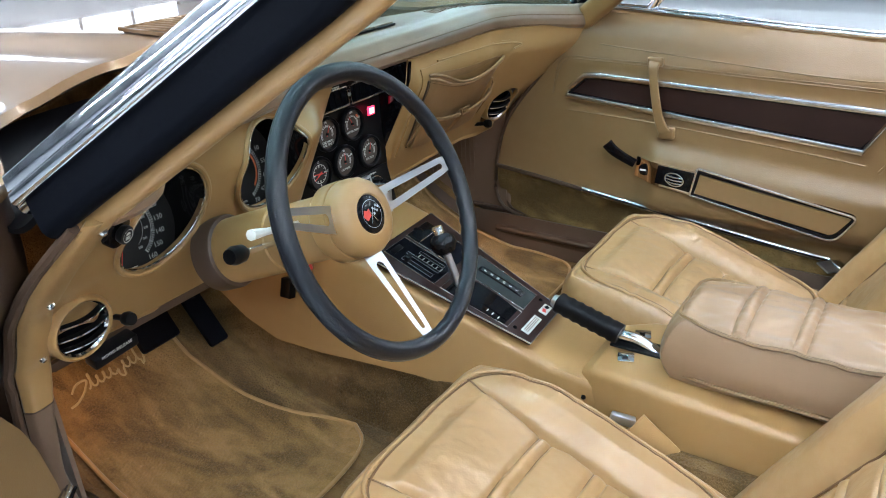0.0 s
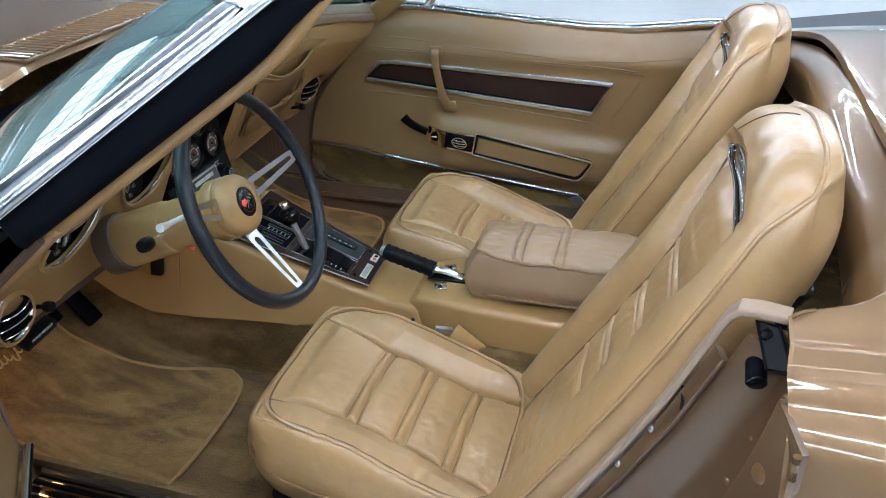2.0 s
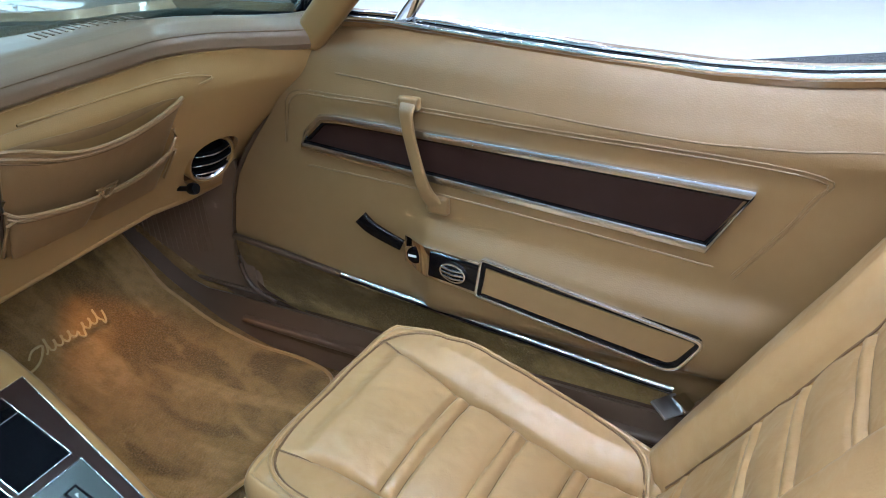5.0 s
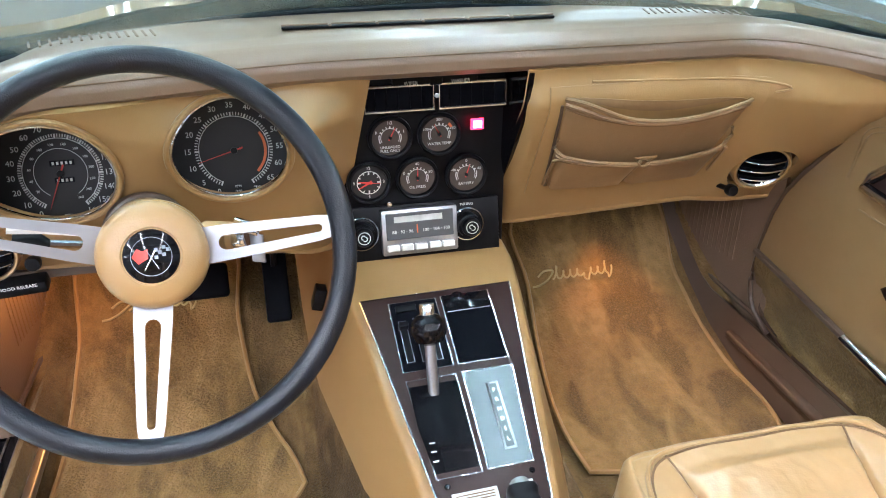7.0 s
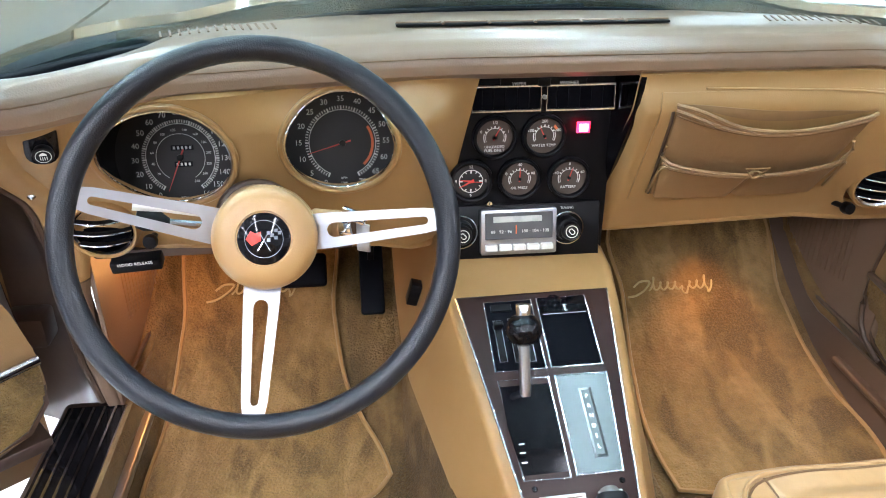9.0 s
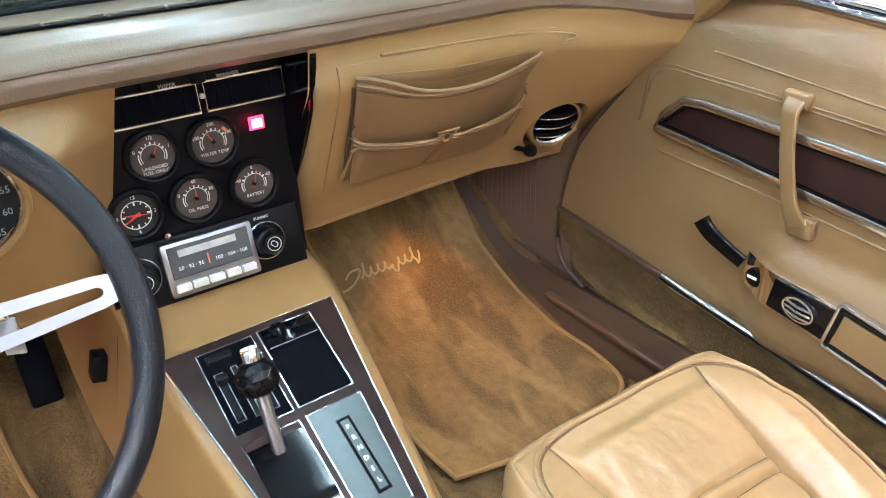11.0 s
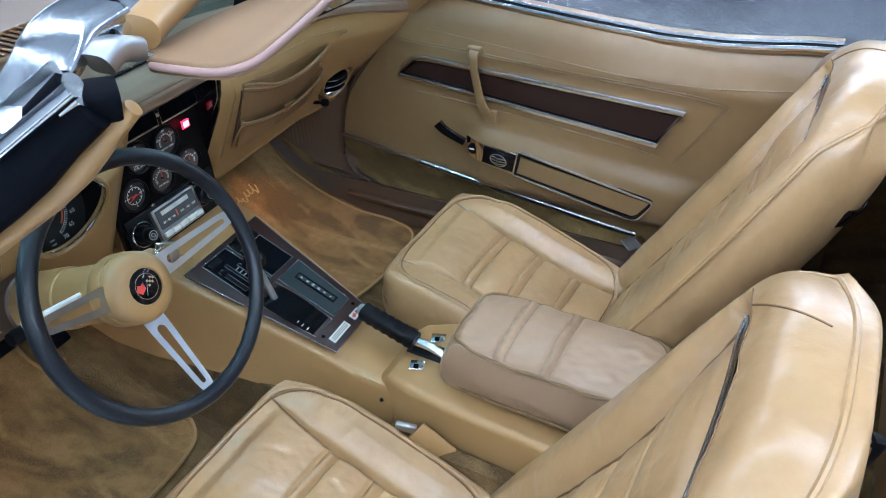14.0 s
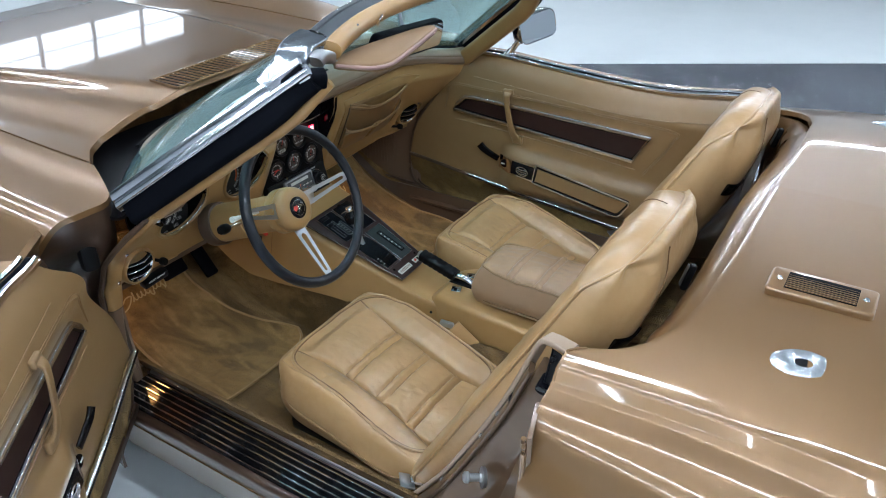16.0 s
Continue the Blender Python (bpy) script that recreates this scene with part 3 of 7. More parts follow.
def body_rear(car):
    for s in (-1, 1):
        def deck(u, v, s=s):
            k = 12 * u
            x0, _ = deck_pt(k, -0.8)
            y = lerp(deck_edge(x0), -2.1, v ** 1.5)
            x, z = deck_pt(k, y)
            return V((s * x, y, z - (0.012 if k < 3.4 else 0.0) * math.exp(-v * 110)))
        part("rear_deck", surf(deck, 96, 60, 0.012, (-s * 0.3, 0, -1)), PAINT, car, "glossy bronze rear deck and fender")

        # upright face of the deck over the door jamb
        def front_face(u, v, s=s):
            k = lerp(3.0, 9.6, u)
            x0, _ = deck_pt(k, -0.8)
            x, z = deck_pt(k, deck_edge(x0))
            return V((s * (x - 0.004 * v), deck_edge(x0) + 0.0005 - 0.006 * v, z - 0.034 * v))
        part("deck_edge_face", surf(front_face, 66, 4, 0.004, (0, -1, 0)), PAINT, car)

        # rolled lip round the cockpit's rear
        def lip(u, v, s=s):
            a = 0.552 * u
            y = deck_edge(a)
            _, z = deck_pt(min(3.3, a / 0.166), y)
            wide = 0.055 * (1 - 0.75 * sm((a - 0.44) / 0.11))
            ang = v * math.pi * 0.62
            return V((s * a, y - 0.004 + wide * math.sin(min(ang, math.pi / 2)), z - 0.012 - 0.05 * (1 - math.cos(ang)) - 0.05 * max(0, v - 0.8)))
        part("deck_lip", surf(lip, 40, 14, 0.006, (0, -1, -0.3)), PAINT, car)
    # air outlet and lock plate on the deck
    g = part("deck_vent", prism(rrect(0.142, 0.064, 0.008), 0.012, pose(-0.322, -1.025, 0.8845, 0, -3, 0) @ pose(0, 0, 0, 0, 0, 90), 0.004, 3), PAINT, car, "small bronze louvred deck vent")
    part("vent_bed", box(0.042, 0.094, 0.003, pose(-0.322, -1.025, 0.8962, 0, -3, 0), 0), RUBBER, g)
    for k in range(8):
        part("slat", box(0.0012, 0.092, 0.002, pose(-0.341 + k * 0.0054, -1.025, 0.8975, 0, -3, 0), 0.0004, 1), PAINT, g)
    for y in (-0.968, -1.082):
        part("screw", lathe([(0, 0.003), (0.003, 0.0022), (0.0045, 0)], 12, pose(-0.322, y, 0.8972, 0, -3, 0)), CHROME, g)
    c = part("lock_plate", lathe([(0.0095, 0.0), (0.011, 0.0045), (0.013, 0.0055), (0.033, 0.0048), (0.040, 0)], 32, pose(-0.474, -1.034, 0.869, 0, -7, 12) @ Matrix.Diagonal((0.72, 1.05, 1, 1))), SILVER, car, "oval polished lock plate")
    part("lock_hole", lathe([(0, 0.004), (0.0125, 0.004), (0.0125, 0.001)], 20, pose(-0.474, -1.034, 0.869, 0, -7, 12) @ Matrix.Diagonal((0.72, 1.05, 1, 1))), BLACK, c)
    for s in (1,):
        part("lock_plate", lathe([(0.0095, 0.0), (0.011, 0.0045), (0.013, 0.0055), (0.033, 0.0048), (0.040, 0)], 32, pose(0.474, -1.034, 0.869, 0, 7, -12) @ Matrix.Diagonal((0.72, 1.05, 1, 1))), SILVER, car)


IN_J = [(-0.703, 0.815), (-0.679, 0.755), (-0.647, 0.678), (-0.600, 0.584), (-0.529, 0.456), (-0.455, 0.352)]
OUT_J = [(-0.753, 0.784), (-0.752, 0.72), (-0.742, 0.64), (-0.72, 0.53), (-0.67, 0.43), (-0.60, 0.335)]


def jamb(car, s):
    ci, co = crom([(0, y, z) for y, z in IN_J], 6), crom([(0, y, z) for y, z in OUT_J], 6)
    n = len(ci) - 1

    def face(u, v):
        i = round(u * n)
        a, b = V((s * 0.562, ci[i].y - 0.012, ci[i].z - 0.004)), V((s * 0.694, co[i].y, co[i].z))
        # a sunk face, then a raised outer flange and its turned edge
        step = -0.040 * sm(v / 0.15) + 0.036 * sm((v - 0.52) / 0.05)
        return a.lerp(b, v) + V((0, step, 0))
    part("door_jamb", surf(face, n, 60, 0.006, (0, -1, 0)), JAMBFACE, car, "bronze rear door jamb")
    if s > 0:
        path = [V((0.556, p.y - 0.004, p.z + 0.012)) for p in ci]
        # mirrors the driver's cream jamb trim in a darker brown
        part("jamb_trim", sweep([V((0.562, -0.748, 0.842)), V((0.558, -0.722, 0.840))] + path, rrect(0.060, 0.010, 0.004, 3), up=(-0.5, 0.75, 0.4)), KICKTAN, car, "brown vinyl trim behind the door")
        part("seal_end", box(0.040, 0.030, 0.016, pose(0.600, -0.742, 0.846, 0, 8, 0), 0.005), RUBBER, car)
        return
    part("jamb_edge", tube([V((s * 0.696, p.y, p.z)) for p in co], 0.004, n=8), PAINT, car)
    inner = [V((s * 0.532, p.y + 0.004, p.z)) for p in ci]
    part("jamb_trim", sweep([V((s * 0.548, -0.753, 0.829)), V((s * 0.541, -0.724, 0.829)), V((s * 0.537, -0.708, 0.826)), V((s * 0.534, -0.700, 0.816))] + inner[2:], rrect(0.026, 0.009, 0.003, 3), up=(-s * 0.2, 0.75, 0.6)), CREAM, car, "cream plastic jamb trim")
    part("jamb_channel", sweep([p + V((s * 0.026, -0.006, -0.009)) for p in inner[3:]], rrect(0.022, 0.009, 0.003, 2), up=(s * 0.3, 0.75, 0.5)), JAMBFACE, car, "dark brown channel beside the trim")
    part("channel_joint", box(0.028, 0.004, 0.014, Matrix.Translation(inner[9] + V((s * 0.022, -0.004, -0.008))), 0.001, 1), BLACK, car)
    for k in (13, 17, 24):
        p = inner[k] + V((s * 0.023, -0.001, -0.003))
        part("screw", lathe([(0, 0.003), (0.003, 0.0022), (0.0045, 0)], 10, frame_at(p, (s * 0.3, 0.75, 0.5))), BRUSHED, car)
    # plugs pressed into the jamb
    for u, v, r in ((0.22, 0.70, 0.010), (0.42, 0.30, 0.004), (0.52, 0.34, 0.004), (0.30, 0.24, 0.003)):
        p = face(u, v)
        part("plug", lathe([(0, 0.002), (r * 0.7, 0.002), (r, 0.0005), (r, -0.002)], 16, frame_at(p, (s * 0.45, 0.85, 0.2))), PAINT, car)
    # latch striker pin with its washer
    m = frame_at((s * 0.590, -0.636, 0.550), (s * 0.62, 0.75, 0.15))
    st = part("striker", lathe([(0.0, 0.0), (0.017, 0.0), (0.0175, 0.006), (0.009, 0.007), (0.0065, 0.010), (0.0065, 0.026), (0.0095, 0.028), (0.0095, 0.034), (0.006, 0.037), (0.0, 0.037)], 20, m), BRUSHED, car, "steel door striker pin")
    # black latch plate and rubber stop at the top of the jamb
    q = [V((s * 0.542, -0.727, 0.813)), V((s * 0.556, -0.746, 0.818)), V((s * 0.601, -0.757, 0.799)), V((s * 0.588, -0.737, 0.789))]
    q = [p + V((s * 0.006, 0.004, 0.006)) for p in q]
    lp = part("latch_plate", surf(lambda u, v: q[0].lerp(q[1], u).lerp(q[3].lerp(q[2], u), v), 4, 8, 0.012, (-s * 0.2, -0.6, -0.6)), BLACK, car, "black latch plate with a screw")
    nn = (q[3] - q[0]).cross(q[1] - q[0]).normalized()
    if nn.y < 0:
        nn = -nn
    part("plate_rim", tube([p + nn * 0.001 for p in q], 0.0016, True, 6), RUBBER, lp)
    part("plate_screw", lathe([(0.0, 0.0006), (0.003, 0.001), (0.005, 0.0025), (0.0065, 0.001)], 16, frame_at(q[0].lerp(q[2], 0.28), nn)), GLOSS, lp)
    part("seal_end", box(0.022, 0.016, 0.014, pose(s * 0.545, -0.747, 0.824, 0, s * 10, 0), 0.004), RUBBER, car)
    part("rubber_stop", sweep([(s * 0.552, -0.727, 0.786), (s * 0.572, -0.727, 0.780), (s * 0.591, -0.727, 0.775)], circ(0.0105, 16)), RUBBER, car, "black rubber door stop")
    part("stop_face", lathe([(0, 0.001), (0.006, 0.0015), (0.0095, 0.0008), (0.010, -0.001)], 18, frame_at((s * 0.5915, -0.727, 0.775), (s * 1, 0, -0.3))), GLOSS, car)
    part("edge_bulb", lathe([(0, 0.008), (0.005, 0.0065), (0.0075, 0.003), (0.008, -0.004)], 16, frame_at((s * 0.628, -0.752, 0.788), (s * 0.5, 0.8, 0.2))), PAINT, car)


def sill(car, s):
    y0, y1 = 0.315, -0.60
    part("sill_base", sweep([(s * 0.60, y0, 0.31), (s * 0.60, y1, 0.31)], rrect(0.13, 0.055, 0.012, 3)), JAMB, car, "dark bronze door sill")
    p = part("sill_plate", box(0.092, y0 - y1 - 0.03, 0.004, pose(s * 0.606, (y0 + y1) / 2, 0.3405), 0.001, 1), GLOSS, car, "black sill plate with bright ribs")
    for k in range(6):
        x = 0.569 + k * 0.0152
        part("rib", sweep([(s * x, y0 - 0.02, 0.3435), (s * x, y1 + 0.02, 0.3435)], circ(0.0019, 6)), CHROME, p)
    # the passenger's edge is dark brown, the driver's brushed metal
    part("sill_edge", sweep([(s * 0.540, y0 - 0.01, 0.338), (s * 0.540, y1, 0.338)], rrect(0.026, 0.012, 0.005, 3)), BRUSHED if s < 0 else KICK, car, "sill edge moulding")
    part("rocker", sweep([(s * 0.672, 0.345, 0.255), (s * 0.672, -0.60, 0.255)], [(-s * x, z) for x, z in ((-0.06, -0.10), (-0.045, -0.10), (-0.028, -0.04), (-0.010, 0.02), (-0.004, 0.045), (-0.06, 0.05))]), PAINT, car, "bronze rocker panel")
    # jamb in front of the door opening: closes the rear of the fender
    def front(u, v):
        a = lerp(0.602, 0.80, v)
        z = lerp(hood_z(a, hood_rear(a)) - 0.006, 0.22, u)
        y0 = table(z, [(0.33, 0.325), (0.45, 0.325), (0.60, 0.30), (0.72, 0.22), (0.80, 0.17), (0.86, 0.15)])
        return V((s * a, lerp(hood_rear(a) + 0.006, max(y0, hood_rear(a)) + 0.02 + 0.10 * v, sm(u * 3)) + 0.02 * sm((v - 0.2) / 0.1) * sm(u * 4), z))
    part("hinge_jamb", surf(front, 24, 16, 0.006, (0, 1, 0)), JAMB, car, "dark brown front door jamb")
    part("jamb_harness", box(0.036, 0.03, 0.06, pose(s * 0.662, 0.222, 0.742, 0, 0, s * 15), 0.012), BLACK, car, "black rubber boot in the door jamb")
    for z in (0.45, 0.70):
        part("hinge", box(0.06, 0.05, 0.05, pose(s * 0.70, 0.355, z), 0.008), JAMB, car)


def underbody(car):
    part("underbody", box(1.24, 3.6, 0.10, pose(0, 0.05, 0.19), 0.02), BLACK, car)


car = thing("sports_car", (0, 0, 0.2), "glossy bronze metallic open-top sports car", "car")
body_front(car)
body_rear(car)
for sgn in (-1, 1):
    jamb(car, sgn)
    sill(car, sgn)
underbody(car)
windscreen()
sun_visor()


# ---------------- cabin floor ----------------
def fz(y):
    return table(y, [(-0.6, 0.286), (0.15, 0.287), (0.26, 0.296), (0.36, 0.325), (0.46, 0.375), (0.55, 0.44), (0.62, 0.53), (0.67, 0.66)])


def cabin():
    for s in (-1, 1):
        def carpet(u, v, s=s):
            y = lerp(-0.66, 0.67, v)
            a = lerp(0.575, 0.10, u)
            z = fz(y) + 0.10 * sm((0.17 - a) / 0.05) * 1.0
            z += 0.03 * sm((a - 0.53) / 0.03)
            return V((s * a, y, z))
        solid("carpet", surf(carpet, 40, 60, 0.01, (0, 0, -1)), CARPET, "worn brown cut-pile carpet on the car floor", "carpet", "cabin carpets")

        def kick(u, v, s=s):
            y, z = lerp(0.30, 0.68, u), lerp(0.30, 0.66, v)
            return V((s * (0.575 - 0.028 * sm(u)), y, z))
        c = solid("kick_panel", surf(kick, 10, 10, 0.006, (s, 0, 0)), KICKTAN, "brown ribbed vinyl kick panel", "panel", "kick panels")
        for k in range(15):
            y = 0.385 + k * 0.0115
            x = s * (0.573 - 0.028 * sm((y - 0.30) / 0.38))
            part("rib", tube([(x, y, 0.435 - k * 0.001), (x, y, 0.575)], 0.0009, n=5), KICKTAN, c)
        part("kick_edge", tube([(s * 0.571, 0.302, 0.372), (s * 0.548, 0.55, 0.392), (s * 0.546, 0.64, 0.41)], 0.004, n=6), KICK, c)

        # scuff panel under the kick panel, along the sill
        def scuff(u, v, s=s):
            y = lerp(0.62, -0.5, u)
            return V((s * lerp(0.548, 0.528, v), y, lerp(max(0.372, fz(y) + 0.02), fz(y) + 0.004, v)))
        # the passenger's strip is a darker brown than the driver's
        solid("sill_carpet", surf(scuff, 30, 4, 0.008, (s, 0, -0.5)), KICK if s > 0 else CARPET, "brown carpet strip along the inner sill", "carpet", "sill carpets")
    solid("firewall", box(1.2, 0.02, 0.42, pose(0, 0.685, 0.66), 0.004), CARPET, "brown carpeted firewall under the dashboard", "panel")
    # well behind the seats
    solid("rear_shelf", surf(lambda u, v: V((lerp(-0.57, 0.57, u), lerp(-0.60, -1.30, v), lerp(0.36, 0.43, sm(v * 3)))), 20, 12, 0.01, (0, 0, -1)), CARPET, "brown carpeted storage floor behind the seats", "carpet")
    sh = solid("storage_lid", box(0.34, 0.20, 0.012, pose(-0.36, -0.80, 0.437), 0.004), CARPET, "carpeted storage lid with cream edging", "lid")
    for m in (pose(-0.36, -0.699, 0.441), pose(-0.36, -0.715, 0.443)):
        part("edging", box(0.34, 0.006, 0.008, m, 0.002), CREAM, sh)
    part("edging", box(0.006, 0.20, 0.008, pose(-0.192, -0.80, 0.441), 0.002), CREAM, sh)
    kn = part("lock_button", lathe([(0, 0.008), (0.008, 0.007), (0.009, 0.003), (0.014, 0.002), (0.015, 0)], 16, pose(-0.22, -0.775, 0.443)), CHROME, sh)
    s2 = solid("storage_lid", box(0.34, 0.30, 0.012, pose(0.170, -0.83, 0.437), 0.004), CARPET, "carpeted middle storage lid with tan edging", "lid")
    for x in (-0.003, -0.024):
        part("edging", box(0.007, 0.30, 0.008, pose(x, -0.83, 0.441), 0.002), CREAM, s2)
    part("lock_button", lathe([(0, 0.008), (0.008, 0.007), (0.009, 0.003), (0.014, 0.002), (0.015, 0)], 16, pose(0.100, -0.775, 0.443)), CHROME, s2)
    solid("rear_bulkhead", box(1.16, 0.03, 0.55, pose(0, -1.33, 0.64), 0.004), BLACK, "dark bulkhead under the rear deck", "panel")
    for s in (-1, 1):
        solid("well_side", box(0.02, 0.56, 0.46, pose(s * 0.575, -1.06, 0.59), 0.004), CARPET, "carpeted side wall of the storage well", "panel", "well sides")


def floor_mat(s):
    m = thing("floor_mat", (s * 0.35, 0.2, 0.29), "tan carpet floor mat with bound edge and gold embroidery", "floor mat", "floor mats")
    o = [(0.195, 0.095), (0.19, 0.20), (0.205, 0.33), (0.225, 0.46), (0.24, 0.575), (0.50, 0.585), (0.505, 0.45), (0.51, 0.30), (0.522, 0.17), (0.50, 0.10), (0.43, 0.075), (0.30, 0.075)]
    if s < 0:
        o = [(0.193, 0.165), (0.207, 0.22), (0.25, 0.33), (0.27, 0.46), (0.28, 0.60), (0.50, 0.60), (0.51, 0.45), (0.515, 0.30), (0.524, 0.16), (0.505, 0.120), (0.42, 0.108), (0.30, 0.110), (0.225, 0.126)]
    loop = crom([(x, y, 0) for x, y in o + o[:1]], 6)[:-1]
    c = V((0.36, 0.3, 0))
    bm = bmesh.new()
    rings = []
    for k in range(15):
        f = 1 - k / 15
        rings.append([bm.verts.new((s * (c.x + (p.x - c.x) * f), c.y + (p.y - c.y) * f, fz(c.y + (p.y - c.y) * f) + 0.009)) for p in loop])
    n = len(loop)
    for a, b in zip(rings, rings[1:]):
        for i in range(n):
            bm.faces.new((a[i], a[(i + 1) % n], b[(i + 1) % n], b[i]))
    bm.faces.new(rings[-1])
    bmesh.ops.solidify(bm, geom=bm.faces[:], thickness=0.006)
    part("mat_top", bm, MATCARPET, m)
    part("binding", tube([(s * p.x, p.y, fz(p.y) + 0.009) for p in loop], 0.0036, True, 6), VINYL, m, "tan bound edge")
    # embroidered script, drawn as plain slanted loops
    x0, y0, wide = (0.272, 0.462, 0.112) if s > 0 else (-0.437, 0.489, 0.102)
    hook = crom([(x0 - 0.026, y0 + 0.006, 0), (x0 - 0.012, y0 + 0.014, 0), (x0 + 0.004, y0 + 0.013, 0), (x0 - 0.008, y0 + 0.001, 0), (x0 - 0.026, y0 - 0.008, 0), (x0 - 0.040, y0 - 0.010, 0)], 6)
    part("embroidery", tube([(p.x, p.y, fz(p.y) + 0.0135) for p in hook], 0.0019, n=6), GOLD, m, "gold embroidered script")
    run = []
    for k in range(150):
        t = k / 149
        a = t * 2 * math.pi * 8.5
        tall = 0.020 if t < 0.10 or 0.88 < t else 0.012
        yy = tall * (0.5 - 0.5 * math.cos(a)) - (0.008 if 0.50 < t < 0.60 or t > 0.94 else 0)
        x = x0 + wide * t + 0.0030 * math.sin(a) + 0.30 * yy
        y = y0 + yy
        run.append((x, y, fz(y) + 0.0135))
    part("embroidery", tube(run, 0.0017, n=6), GOLD, m)


cabin()
floor_mat(-1)
floor_mat(1)


# ---------------- dashboard ----------------
def dash_y(x, z):
    a = abs(x)
    y = 0.245 + (0.82 - z) * 0.52 - 0.135 * sm((a - 0.40) / 0.2) * min(max((z - 0.60) / 0.22, 0), 1.1)
    # the driver's side comes nearer, and leans less under its pad
    y -= 0.062 * sm((-x - 0.06) / 0.10) * (1 - 0.9 * sm((z - 0.775) / 0.055) * (1 - sm((-x - 0.2) / 0.2)))
    # and falls back again towards the door
    y += 0.050 * sm((-x - 0.42) / 0.17) * sm((z - 0.60) / 0.10) + 0.008 * gs(x + 0.537, 0.045) * sm((0.72 - z) / 0.06)
    y -= 0.036 * sm((x - 0.10) / 0.04) * (1 - 0.8 * sm((z - 0.775) / 0.055))
    return y


def dash_normal(x, z):
    e = 0.004
    du = V((2 * e, dash_y(x + e, z) - dash_y(x - e, z), 0))
    dv = V((0, dash_y(x, z + e) - dash_y(x, z - e), 2 * e))
    n = du.cross(dv).normalized()
    return -n if n.y > 0 else n


def holed(x0f, x1f, z0f, z1, holes, nx, nz, thick):
    """A dashboard face between x0f(z) and x1f(z), with round holes whose edge cells are drawn to the circle."""
    bm = bmesh.new()
    grid = []
    for i in range(nx + 1):
        row = []
        for j in range(nz + 1):
            xm = lerp(x0f(0.7), x1f(0.7), i / nx)
            z = lerp(z0f(xm), z1, j / nz)
            x = lerp(x0f(z), x1f(z), i / nx)
            row.append(bm.verts.new((x, dash_y(x, z), z)))
        grid.append(row)
    for i in range(nx):
        for j in range(nz):
            q = (grid[i][j], grid[i + 1][j], grid[i + 1][j + 1], grid[i][j + 1])
            c = sum((v.co for v in q), V()) / 4
            if all(math.hypot(c.x - hx, c.z - hz) > hr for hx, hz, hr in holes):
                bm.faces.new(q)
    loose = [v for v in bm.verts if not v.link_faces]
    bmesh.ops.delete(bm, geom=loose, context="VERTS")
    for v in bm.verts:
        for hx, hz, hr in holes:
            d = math.hypot(v.co.x - hx, v.co.z - hz)
            if d < hr + 0.004 and v.is_boundary:
                x, z = hx + (v.co.x - hx) * hr / d, hz + (v.co.z - hz) * hr / d
                v.co = (x, dash_y(x, z), z)
    return thicken(bm, thick, (0, 1, 0))


def needle(m, ang, r, w=0.0016):
    a = radians(ang)
    d = V((math.cos(a), math.sin(a), 0))
    p = V((-d.y, d.x, 0))
    pts = [d * r + p * w * 0.25, d * r - p * w * 0.25, -d * r * 0.25 - p * w, -d * r * 0.25 + p * w]
    return prism([(q.x, q.y) for q in pts][::-1], 0.0008, m)


def arc_bm(m, r0, r1, a0, a1, n=30, h=0.0005):
    o = [(r1 * math.cos(radians(lerp(a0, a1, k / n))), r1 * math.sin(radians(lerp(a0, a1, k / n)))) for k in range(n + 1)]
    i = [(r0 * math.cos(radians(lerp(a0, a1, k / n))), r0 * math.sin(radians(lerp(a0, a1, k / n)))) for k in range(n + 1)]
    bm = bmesh.new()
    vo, vi = [bm.verts.new((x, y, h)) for x, y in o], [bm.verts.new((x, y, h)) for x, y in i]
    for k in range(n):
        bm.faces.new((vo[k], vo[k + 1], vi[k + 1], vi[k]))
    bmesh.ops.solidify(bm, geom=bm.faces[:], thickness=0.0003)
    bm.transform(m)
    return bm


def ticks(m, r, a0, a1, count, long_every, l0, l1, w=0.0007):
    bms = []
    for k in range(count):
        a = radians(lerp(a0, a1, k / (count - 1)))
        ln, ww = (l1, w * 1.6) if k % long_every == 0 else (l0, w)
        d, p = V((math.cos(a), math.sin(a), 0)), V((-math.sin(a), math.cos(a), 0))
        bms.append(prism([tuple((d * (r - ln) + p * ww)[:2]), tuple((d * (r - ln) - p * ww)[:2]), tuple((d * r - p * ww)[:2]), tuple((d * r + p * ww)[:2])], 0.0005, m))
    return join(*bms)


